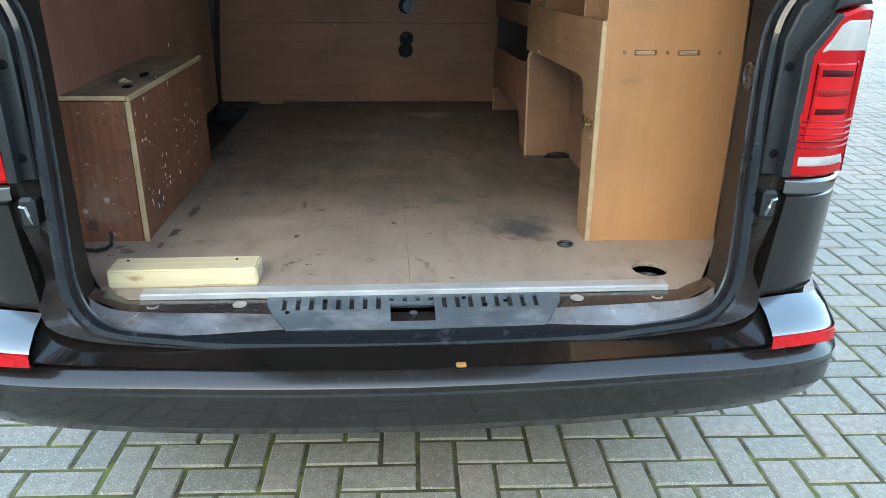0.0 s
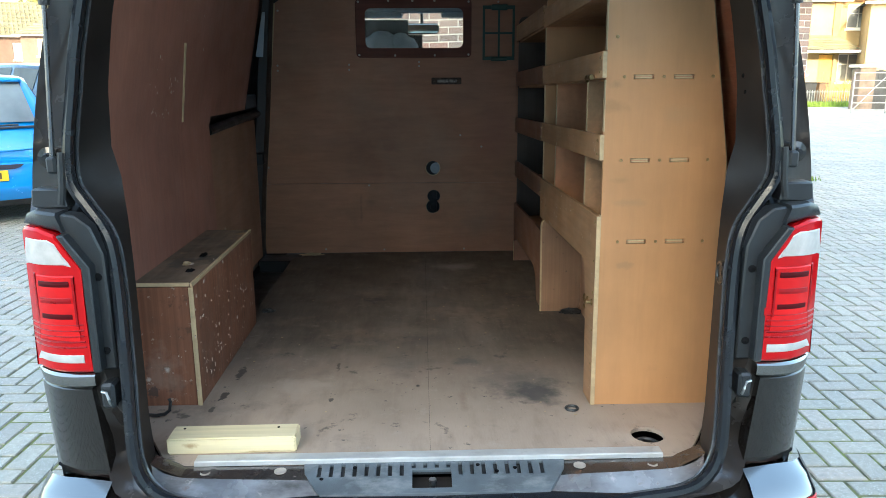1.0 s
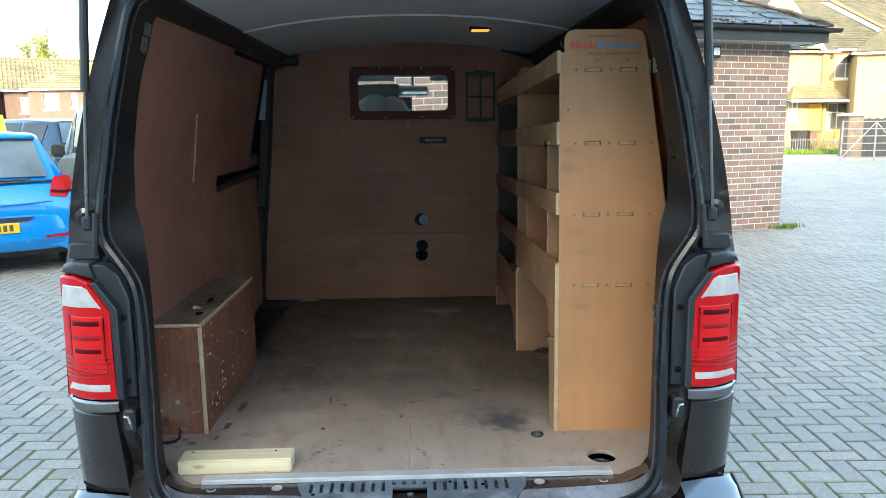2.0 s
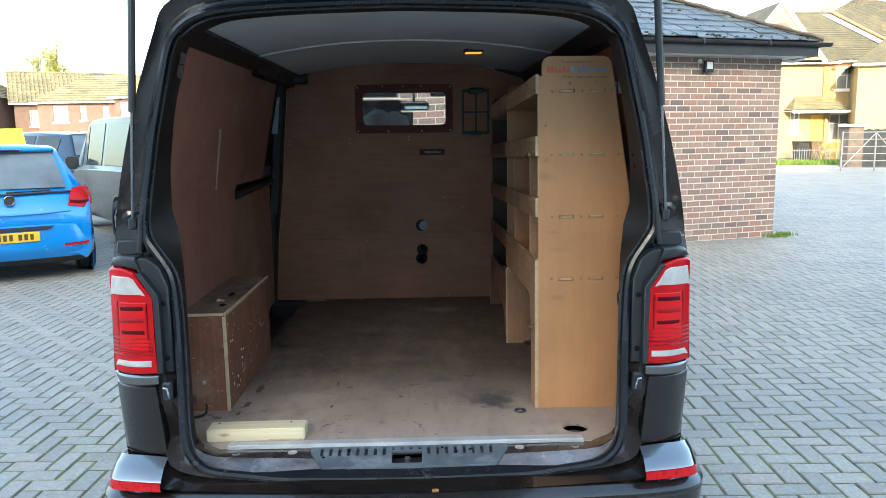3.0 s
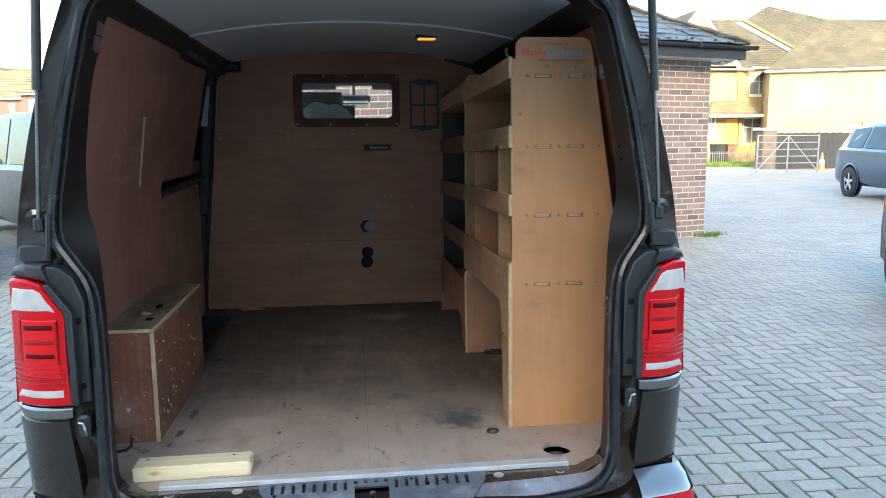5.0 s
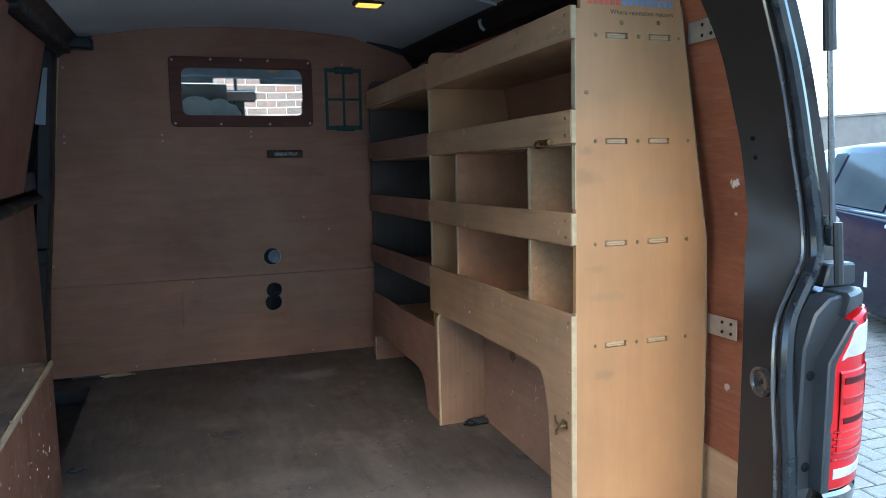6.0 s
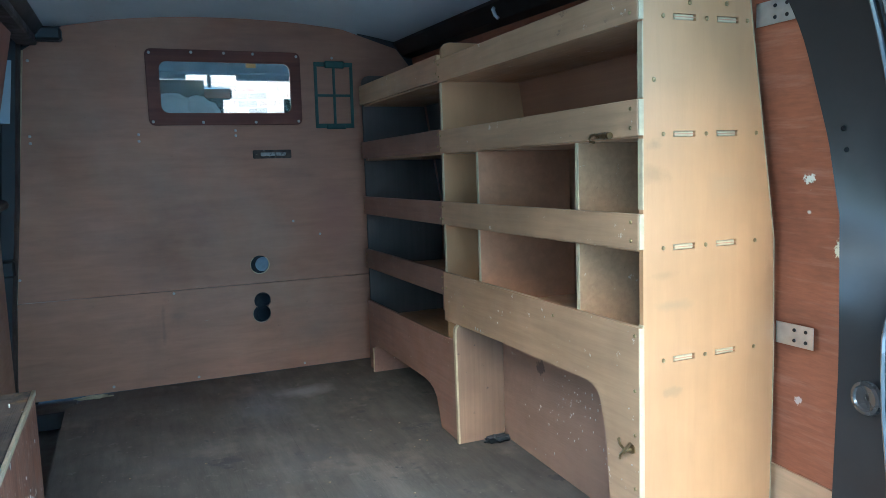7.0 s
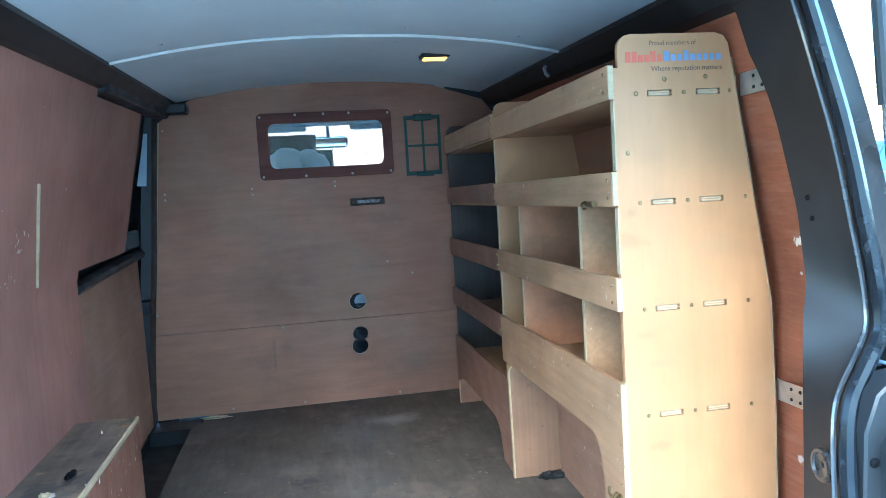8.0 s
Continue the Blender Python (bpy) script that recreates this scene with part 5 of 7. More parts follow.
for _ in range(60):
    x, y = random.uniform(-0.6, 0.45), random.uniform(0.08, 2.1)
    s = random.uniform(0.001, 0.003)
    box(x, x + s * random.uniform(1, 2.5), y, y + s, 0.6, 0.6 + s * 0.5, 0, bm)
solo("floor_debris", bm, M_PLY_EDGE, "scattered wood chips and crumbs on the floor", "debris", kind="stuff")

# ---- plywood racking ----
# built square in its own frame: u along the van from the end panel, v up from the floor, then set with its slight lean
rack = thing("shelving_unit", "light tan plywood van racking with fascias and pigeonholes", "shelving", (0.474, 0.306, FLOOR), local=True)
rack.matrix_world = Matrix.Translation((0.0, 0.306, FLOOR)) @ Matrix.Rotation(radians(-1.72), 4, "X")
T = 0.012


def back_x(v):
    return along(v, ((0.0, 0.80), (0.70, 0.808), (1.14, 0.742), (1.30, 0.72)))


def upright(u, top, name, v0=0.0, material=M_PLY_RACK, x1=None):
    """An end or dividing panel across the van at u."""
    r = 0.03
    x_top = back_x(top)
    pts = [(0.474, v0), (0.474, top - r)] + [(0.474 + r - r * math.cos(radians(a)), top - r + r * math.sin(radians(a))) for a in (30, 60, 90)]
    pts += [(x_top - r, top), (x_top - 0.008, top - 0.01), (back_x(top - 0.05), top - 0.05), (back_x(1.14) , min(1.14, top - 0.06)), (0.808, 0.70)] + ([(0.80, 0.3)] if v0 < 0.29 else []) + [(0.80, v0)]
    return part(name, panel(pts, "y", u - T / 2, u + T / 2, (), 0.0), material, rack)


SHELVES = (0.476, 0.699, 0.918, 1.138)
r = 0.028
pts = [(0.474, 0.0), (0.474, 1.190), (0.486, 1.190), (0.486, 1.228)] + [(0.486 + r - r * math.cos(radians(a)), 1.228 + r * math.sin(radians(a))) for a in (22, 45, 68, 90)]
pts += [(0.700, 1.256), (0.718, 1.25), (0.728, 1.235), (0.733, 1.205), (0.742, 1.14), (0.808, 0.70), (0.812, 0.45), (0.806, 0.0)]
tenons = []
for v in SHELVES:
    for xc in (0.573, 0.680):
        tenons.append([(xc - 0.027, v - 0.006), (xc + 0.027, v - 0.006), (xc + 0.027, v + 0.006), (xc - 0.027, v + 0.006)])
end = part("end_panel", panel(pts, "y", -T, 0.0, tenons), M_PLY_RACK, rack, "smooth tan plywood end panel")
for v in SHELVES:
    for xc in (0.573, 0.680):
        part("tenon", box(xc - 0.023, xc + 0.023, -T + 0.001, 0.0, v - 0.005, v + 0.005, 0.0015), M_PLY_EDGE, end)
        part("tenon_line", box(xc - 0.026, xc + 0.026, -T - 0.0003, -T + 0.0006, v - 0.0008, v + 0.0008, 0), M_PLY_BACK, end)
    screws(end, [(x, -T, v) for x in (0.522, 0.627, 0.757 if v < 1.1 else 0.73)], "y", 0.0045, M_BRASS)
screws(end, [(0.50, -T, 1.02)], "y", 0.005, M_BRASS)
screws(end, [(0.585, -T, 1.165), (0.676, -T, 1.168)], "y", 0.005, M_BRASS)
part("front_edging", box(0.4715, 0.4745, -T - 0.002, 0.0005, 0.0, 0.552, 0.0005), M_PLY_EDGE, end, "pale plywood edge")
part("front_edging", box(0.4715, 0.4745, -T - 0.002, 0.0005, 0.776, 0.910, 0.0005), M_PLY_EDGE, end, "pale plywood edge")
part("front_edging", box(0.4715, 0.4745, -T - 0.002, 0.0005, 0.986, 1.126, 0.0005), M_PLY_EDGE, end, "pale plywood edge")
bm = loft([[(x, y, z) for x, z in ((0.8085, 0.0), (0.8145, 0.45), (0.8105, 0.70), (0.7445, 1.14), (0.7355, 1.205))] for y in (-T - 0.001, 0.001)])
part("back_edging", bm, M_PLY_EDGE, end, "pale plywood edge")
U_MID, U_FAR = 0.945, 1.765
mid_panel = upright(U_MID, 1.249, "divider_panel", 0.31)
# Darker than the other uprights: the far bay's shade is in its colour.
M_FARBOARD = surf("shaded_far_board", (0.085, 0.066, 0.056), 0.8, 0.0, 0.25, 3.0, ALONG_Z, 0.12, 14, 0.2, 80, stain=[((0.14, 0.12, 0.10), 30, 0.66, 0.71, 0.5)])
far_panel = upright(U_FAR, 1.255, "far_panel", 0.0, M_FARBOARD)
part("front_edging", box(0.4705, 0.4745, U_MID - 0.006, U_MID + 0.006, 0.545, 1.20, 0.0005), M_PLY_EDGE, mid_panel, "pale plywood edge")

# shelves and fascias
for v in SHELVES:
    for u0, u1, vv in ((0.0, U_MID - T / 2, v), (U_MID + T / 2, U_FAR - T / 2, v)):
        xb = back_x(vv) - 0.004
        part("shelf", box(0.478, xb, u0, u1, vv - 0.006, vv + 0.006, 0.0008), M_PLY_SHELF, rack)
part("shelf", box(0.478, 0.79, U_MID + T / 2, U_FAR - T / 2, 0.256, 0.268, 0.0008), M_PLY_SHELF, rack)
FASCIAS = [(0.0, U_MID, 1.128, 1.196), (0.0, U_MID, 0.915, 0.984), (0.0, U_MID, 0.699, 0.768),
           (U_MID, U_FAR, 1.136, 1.212), (U_MID, U_FAR, 0.921, 0.988), (U_MID, U_FAR, 0.696, 0.768), (U_MID, U_FAR, 0.474, 0.552)]
for u0, u1, v0, v1 in FASCIAS:
    near = u0 == 0.0
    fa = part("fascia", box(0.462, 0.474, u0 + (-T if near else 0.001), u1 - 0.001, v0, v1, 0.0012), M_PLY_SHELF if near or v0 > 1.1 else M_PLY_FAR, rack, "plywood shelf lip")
    if near:
        part("joint_plate", box(0.463, 0.474, -T - 0.0035, -T - 0.0005, v0 + 0.001, v1 - 0.001, 0.0005), M_PLY_EDGE, fa, "pale end grain")
    screws(fa, [(0.462, u, (v0 + v1) / 2 + s) for u in (u0 + 0.01, u1 - 0.012) for s in (-0.018, 0.018)], "x", 0.004, M_BRASS)
# lower boards with the arched openings
LOW_NEAR = [(-T, 0.0), (-T, 0.548), (U_MID, 0.548), (U_MID, 0.396), (0.60, 0.402), (0.22, 0.402)]
LOW_NEAR += [(0.165 - 0.055 * math.sin(radians(a)) * 1.0 + 0.0, 0.347 + 0.055 * math.cos(radians(a))) for a in (0, 22, 45, 68, 90)]
LOW_NEAR += [(0.096, 0.30), (0.084, 0.15), (0.078, 0.0)]
low_board = part("lower_board", panel(LOW_NEAR, "x", 0.462, 0.474, (), 0.0), M_PLY_SHELF, rack, "arched lower plywood board")
part("board_edging", box(0.4622, 0.4738, -T - 0.0025, -T - 0.0004, 0.0, 0.546, 0.0005), M_PLY_EDGE, low_board, "pale end grain")
screws(low_board, [(0.462, 0.0, v) for v in (0.12, 0.22, 0.33, 0.42, 0.53)] + [(0.462, U_MID - 0.02, 0.50), (0.462, 0.80, 0.46), (0.462, 0.3, 0.52)], "x", 0.004, M_BRASS)
LOW_FAR = [(U_MID + 0.001, 0.34), (U_FAR, 0.336), (U_FAR, 0.0), (1.70, 0.0), (1.685, 0.155), (1.62, 0.165), (1.16, 0.162), (1.10, 0.157), (1.062, 0.144), (1.036, 0.12),
           (1.019, 0.08), (1.003, 0.035), (0.988, 0.0), (0.875, 0.0), (0.875, 0.342)]
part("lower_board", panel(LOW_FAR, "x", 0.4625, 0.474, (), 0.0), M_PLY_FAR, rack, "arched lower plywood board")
# leg panels that stand proud below the shelves
leg_pts = [(0.455, 0.0), (0.452, 0.37), (0.455, 0.388), (0.466, 0.398), (0.60, 0.398), (0.612, 0.37), (0.615, 0.06), (0.59, 0.0)]
leg = part("leg_panel", panel(leg_pts, "y", 0.846, 0.858, (), 0.0), M_PLY_LEG, rack, "plywood leg panel with a pale edge")
part("leg_edging", loft([[(0.4535, y, 0.0), (0.4505, y, 0.37), (0.4535, y, 0.389), (0.4655, y, 0.3995)] for y in (0.8455, 0.8585)]), M_PLY_EDGE, leg)
part("leg_edging", loft([[(0.4535 + d, 0.8452, 0.0), (0.4505 + d, 0.8452, 0.37), (0.4535 + d, 0.8452, 0.389 - d * 0.3), (0.4655, 0.8452, 0.3995 - d)] for d in (0.0, 0.006)]), M_PLY_EDGE, leg)
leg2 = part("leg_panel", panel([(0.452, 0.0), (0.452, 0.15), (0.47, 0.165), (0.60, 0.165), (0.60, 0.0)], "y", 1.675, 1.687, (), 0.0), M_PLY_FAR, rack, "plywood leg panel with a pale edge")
part("leg_edging", box(0.4495, 0.4525, 1.6745, 1.6875, 0.0, 0.15, 0.0005), M_PLY_EDGE, leg2)
# pigeonhole dividers and back boards
for u in (0.215, 0.712):
    for v0, v1 in ((0.706, 0.912), (0.482, 0.693)):
        d = part("pigeonhole_divider", box(0.478, 0.79 if v0 < 0.7 else 0.775, u - T / 2, u + T / 2, v0, v1, 0.0008), M_PLY_SHELF if u < 0.5 else M_PLY_BACK, rack)
        part("divider_edging", box(0.4755, 0.4782, u - 0.0055, u + 0.0055, v0, v1, 0.0005), M_PLY_EDGE, d)
bm = loft([[(back_x(v) - 0.002, u, v) for v in (0.30, 0.70, 0.92, 1.14, 1.2)] for u in (0.001, U_MID)])
part("rack_back", bm, M_PLY_BACK, rack)
bm = loft([[(back_x(v) + 0.012, u, v) for v in (0.26, 0.70, 0.92, 1.14, 1.2)] for u in (U_MID, U_FAR)])
part("bare_side_metal", bm, surf("grey_side_panel", (0.10, 0.082, 0.070), 0.75, 0.0, 0.3, 2.5, bump=0.1, spec=0.2, stain=[((0.05, 0.045, 0.042), 3, 0.5, 0.7, 0.5)]), rack, "dark bare van side behind the shelves")
part("arch_panel", box(0.615, 0.626, 0.0, 0.85, 0.0, 0.47, 0.001), M_PLY_ARCH, rack, "scraped brown panel over the wheel arch")
part("arch_panel", box(0.615, 0.626, 0.87, 1.7, 0.0, 0.25, 0.001), M_PLY_ARCH, rack, "scraped brown panel over the wheel arch")
flecks([(0.615, 0.36, 0.26, 0.09, 0.06, 60, 0.0022, -1), (0.615, 0.55, 0.16, 0.10, 0.05, 22, 0.002, -1)], 73, rack, "paint splashes on the arch panel")
flecks([(0.462, 0.45, 0.49, 0.28, 0.04, 9, 0.002, -1), (0.462, 0.03, 0.25, 0.02, 0.12, 6, 0.0018, -1), (0.462, 0.70, 0.408, 0.06, 0.004, 6, 0.003, -1)], 74, rack, "chipped pale spots on the lower board")
part("arch_top", box(0.626, 0.80, 0.0, 0.85, 0.455, 0.468, 0.001), M_PLY_ARCH, rack)

# brass catches and steel brackets
def catch(at, flip):
    c = part("brass_catch", lathe([(0.010, 0.0), (0.010, -0.003), (0.004, -0.004), (0.0038, -0.018), (0.006, -0.02)], "x", 12, at), M_BRASS, rack, "small brass turn catch")
    x, y, z = at
    for dy, dz in ((0.022, 0.018), (0.018, -0.022), (-0.016, 0.02)) if not flip else ((0.045, 0.0), (-0.02, 0.002)):
        part("catch_arm", sweep([(x - 0.018, y, z), (x - 0.02, y + dy * 0.6, z + dz * 0.5), (x - 0.016, y + dy, z + dz)], 0.0032, 6), M_BRASS, c)


catch((0.461, 0.008, 0.300), False)
hook = part("brass_hook", lathe([(0.0065, 0.060), (0.0075, 0.064), (0.0065, 0.068), (0.0065, 0.074), (0.0074, 0.078), (0.0062, 0.084), (0.0068, 0.098), (0.004, 0.102)], "y", 14, (0.452, 0.0, 0.920)), M_BRASS, rack, "tarnished brass hook bolt")
part("hook_loop", sweep([(0.452, 0.100, 0.920), (0.450, 0.108, 0.924), (0.449, 0.120, 0.923), (0.450, 0.129, 0.917), (0.452, 0.128, 0.911), (0.455, 0.118, 0.909)], 0.0032, 8), M_BRASS, hook)
for v0, x0 in ((0.478, 0.818), (1.125, 0.752)):
    br = part("steel_bracket", box(x0, x0 + 0.002, -0.106, -T - 0.001, v0, v0 + 0.046, 0.0006), M_STEEL, rack, "zinc-plated steel angle bracket")
    part("bracket_leg", box(x0 - 0.05, x0, 0.001, 0.003, v0, v0 + 0.044, 0.0006), M_STEEL, br)
    screws(br, [(x0, -a, v0 + b) for a, b in ((0.06, 0.012), (0.088, 0.012), (0.06, 0.034), (0.088, 0.034))], "x", 0.004, M_PAINT_IN)

# printed sticker at the panel's top: small line of words, a plain colour band, a second line
def words(text, x, y, z, size, material, parent, name):
    cu = bpy.data.curves.new("text", "FONT")
    cu.body, cu.size, cu.align_x, cu.align_y, cu.extrude = text, size, "CENTER", "CENTER", 0.0002
    tmp = new("text", cu)
    dg = bpy.context.evaluated_depsgraph_get()
    me = bpy.data.meshes.new_from_object(tmp.evaluated_get(dg))
    bpy.data.objects.remove(tmp)
    me.transform(Matrix.Translation((x, y, z)) @ Matrix.Rotation(radians(90), 4, "X"))
    me.materials.clear()
    return part(name, me, material, parent)


M_INK = surf("dark_ink", (0.13, 0.075, 0.05), 0.6, bump=0)
M_LOGO_RED = surf("red_print", (0.54, 0.11, 0.06), 0.5, bump=0)
M_LOGO_BLUE = surf("blue_print", (0.20, 0.25, 0.38), 0.5, bump=0)
words("Proud members of", 0.605, -T - 0.0006, 1.237, 0.0135, M_INK, end, "sticker_text")
words("Where reputation matters", 0.635, -T - 0.0006, 1.186, 0.0145, M_INK, end, "sticker_text")
for i in range(6):
    part("logo_band", box(0.503 + i * 0.0135, 0.5135 + i * 0.0135, -T - 0.0007, -T - 0.0002, 1.200, 1.221 if i in (0, 1, 4) else 1.214, 0), M_LOGO_RED, end, "red part of a printed sticker")
for i in range(9):
    part("logo_band", box(0.586 + i * 0.0143, 0.5965 + i * 0.0143, -T - 0.0007, -T - 0.0002, 1.201, 1.221 if i in (0, 3) else 1.214, 0), M_LOGO_BLUE, end, "blue part of a printed sticker")


# ---- the yard and its surroundings ----
def pieces_mat(name, colours, rough, bump, bump_scale, speck=None, dirt=None):
    """For laid pieces: each takes its own tint between the colours, with grain, specks and dirt on top."""
    m = bpy.data.materials.new(name)
    m.use_nodes = True
    nt = m.node_tree
    n, ln = nt.nodes, nt.links.new
    bs = n["Principled BSDF"]
    tc, geo, oi = n.new("ShaderNodeTexCoord"), n.new("ShaderNodeNewGeometry"), n.new("ShaderNodeObjectInfo")
    add = n.new("ShaderNodeMath")
    add.operation = "ADD"
    ln(geo.outputs["Random Per Island"], add.inputs[0])
    ln(oi.outputs["Random"], add.inputs[1])
    fr = n.new("ShaderNodeMath")
    fr.operation = "FRACT"
    ln(add.outputs[0], fr.inputs[0])
    cr = n.new("ShaderNodeValToRGB")
    while len(cr.color_ramp.elements) < len(colours):
        cr.color_ramp.elements.new(0.5)
    for i, (e, c) in enumerate(zip(cr.color_ramp.elements, colours)):
        e.position, e.color = i / (len(colours) - 1), (*c, 1)
    ln(fr.outputs[0], cr.inputs[0])
    pos = n.new("ShaderNodeNewGeometry").outputs["Position"]

    def noise_at(sc):
        t = n.new("ShaderNodeTexNoise")
        t.inputs["Scale"].default_value, t.inputs["Detail"].default_value = sc, 5.0
        ln(pos, t.inputs["Vector"])
        return t.outputs["Fac"]

    def ramp(fac, lo, hi, a, b):
        r = n.new("ShaderNodeMapRange")
        for key, v in (("From Min", lo), ("From Max", hi), ("To Min", a), ("To Max", b)):
            r.inputs[key].default_value = v
        ln(fac, r.inputs["Value"])
        return r.outputs[0]

    def mix(fac, a, b, kind="MIX"):
        x = n.new("ShaderNodeMix")
        x.data_type, x.blend_type = "RGBA", kind
        ln(fac, x.inputs[0])
        ln(a, x.inputs[6])
        if isinstance(b, tuple):
            x.inputs[7].default_value = (*b, 1)
        else:
            ln(b, x.inputs[7])
        return x.outputs[2]

    col = mix(ramp(noise_at(40), 0.35, 0.7, 0.0, 0.45), cr.outputs[0], tuple(c * 0.55 for c in colours[0]))
    if dirt:
        col = mix(ramp(noise_at(0.9), 0.45, 0.75, 0.0, dirt[1]), col, dirt[0])
    col = mix(ramp(noise_at(bump_scale * 1.6), 0.56, 0.66, 0.0, 0.5), col, tuple(c * 0.5 for c in colours[0]))
    if speck:
        v = n.new("ShaderNodeTexVoronoi")
        v.inputs["Scale"].default_value = speck[1]
        ln(pos, v.inputs["Vector"])
        sp = n.new("ShaderNodeSeparateColor")
        ln(v.outputs["Color"], sp.inputs[0])
        chips = n.new("ShaderNodeMath")                 # only some of the cells hold a pale chip
        chips.operation = "MULTIPLY"
        ln(ramp(v.outputs["Distance"], 0.18, 0.42, speck[2], 0.0), chips.inputs[0])
        ln(ramp(sp.outputs[0], speck[3], speck[3] + 0.5, 0.0, 1.0), chips.inputs[1])
        col = mix(chips.outputs[0], col, speck[0])
    ln(col, bs.inputs["Base Color"])
    bs.inputs["Roughness"].default_value = rough
    b = n.new("ShaderNodeBump")
    b.inputs["Strength"].default_value, b.inputs["Distance"].default_value = bump, 0.003
    ln(noise_at(bump_scale), b.inputs["Height"])
    ln(b.outputs[0], bs.inputs["Normal"])
    return m


M_PAVER = pieces_mat("block_paver", [(0.245, 0.230, 0.192), (0.36, 0.328, 0.265), (0.282, 0.268, 0.224), (0.355, 0.298, 0.245), (0.325, 0.305, 0.25), (0.26, 0.225, 0.187)], 0.62, 0.5, 160,
                     ((0.62, 0.63, 0.60), 185, 0.75, 0.30), ((0.15, 0.152, 0.145), 0.5))
M_BRICK = pieces_mat("red_brick", [(0.27, 0.165, 0.13), (0.32, 0.225, 0.185), (0.25, 0.175, 0.145), (0.34, 0.18, 0.135), (0.29, 0.22, 0.18), (0.15, 0.115, 0.105), (0.30, 0.195, 0.16), (0.38, 0.28, 0.225)], 0.85, 0.8, 120, ((0.40, 0.32, 0.27), 60, 0.35, 0.55))
M_MORTAR = surf("mortar", (0.58, 0.52, 0.44), 0.95, 0.0, 0.15, 6, bump=0.4, bump_scale=200)
M_SAND = surf("mossy_joint", (0.085, 0.078, 0.048), 0.98, 0.0, 0.3, 5, bump=0.6, bump_scale=120, stain=[((0.14, 0.17, 0.03), 1.3, 0.46, 0.64, 0.7), ((0.17, 0.19, 0.035), 11, 0.50, 0.64, 0.7), ((0.035, 0.032, 0.024), 14, 0.50, 0.64, 0.8)])
M_YARD = surf("far_paving", (0.22, 0.22, 0.225), 0.7, 0.0, 0.12, 0.6, bump=0.4, bump_scale=12)
M_SLATE = pieces_mat("roof_slate", [(0.075, 0.088, 0.097), (0.115, 0.125, 0.13), (0.092, 0.105, 0.11), (0.14, 0.15, 0.155)], 0.5, 0.4, 60, None, ((0.10, 0.11, 0.06), 0.5))
# Paler than the plain tile: sunlight is put into the lichened colour.
M_TILE_LIT = surf("sunlit_lichened_tile", (0.15, 0.13, 0.075), 0.9, 0.0, 0.25, 0.9, bump=0.5, bump_scale=30, stain=[((0.05, 0.05, 0.045), 0.35, 0.5, 0.62, 0.7)])
M_TILE = surf("concrete_tile", (0.062, 0.058, 0.042), 0.85, 0.0, 0.2, 0.7, bump=0.5, bump_scale=30, stain=[((0.11, 0.095, 0.05), 1.5, 0.5, 0.7, 0.6)])
M_YELLOW = surf("yellow_stock_brick", (0.285, 0.218, 0.112), 0.9, 0.0, 0.1, 0.8, bump=0.4, bump_scale=20, stain=[((0.38, 0.26, 0.14), 5, 0.55, 0.7, 0.5)])
M_REDBRICK_FAR = surf("far_red_brick", (0.125, 0.082, 0.066), 0.9, 0.0, 0.15, 1.2, bump=0.4, bump_scale=20, stain=[((0.20, 0.10, 0.07), 6, 0.5, 0.7, 0.5)])
M_HIP = surf("mossy_hip_shaded_pillar", (0.11, 0.08, 0.066), 0.9, 0.0, 0.3, 3, bump=0.4, bump_scale=40, stain=[((0.08, 0.09, 0.03), 5, 0.5, 0.7, 0.6)])
M_MOSS = surf("dark_moss", (0.03, 0.033, 0.018), 0.95, 0.0, 0.3, 8, bump=0.4, bump_scale=60)
M_REARGLASS = surf("light_car_glass", (0.13, 0.155, 0.17), 0.08, 0.0, 0.3, 2, bump=0.0, spec=0.4, rough_spread=0.02)
M_UPVC = surf("white_window_frame", (0.62, 0.62, 0.61), 0.35, 0.0, 0.03, 4, bump=0.0)
M_PANE_FAR = surf("window_pane", (0.19, 0.20, 0.205), 0.06, 0.0, 0.3, 0.8, bump=0.0, spec=0.4, rough_spread=0.03)
M_CARGLASS = surf("tinted_car_glass", (0.05, 0.06, 0.065), 0.08, 0.0, 0.2, 2, bump=0.0, spec=0.12, rough_spread=0.01)
M_GUTTER = surf("black_gutter", (0.018, 0.018, 0.02), 0.5, 0.0, 0.2, 5, bump=0.05)
M_GRASS = surf("grass_verge", (0.11, 0.17, 0.02), 0.9, 0.0, 0.3, 2, bump=0.8, bump_scale=30)
M_LEAF = surf("leaves", (0.20, 0.20, 0.04), 0.7, 0.0, 0.4, 0.6, bump=0.0)
M_BARK = surf("bark", (0.11, 0.085, 0.06), 0.9, 0.0, 0.3, 3, bump=0.6, bump_scale=20)
M_GALV = surf("galvanised_tube", (0.20, 0.205, 0.21), 0.5, 0.5, 0.15, 6, bump=0.05)
M_WALLBACK = surf("blocker_pale", (0.62, 0.60, 0.56), 0.9, 0.0, 0.12, 0.4, bump=0.3, bump_scale=10)

# ground sheet and the bed under the blocks
solo("ground", loft([[(-400, -80, -0.030), (400, -80, -0.030)], [(-400, 700, -0.030), (400, 700, -0.030)]]), M_YARD, "wide grey paved yard running to the distance", "ground", kind="structure")


def reach(y):
    return max(7.0, 3.4 + 0.74 * (y + 3.0))


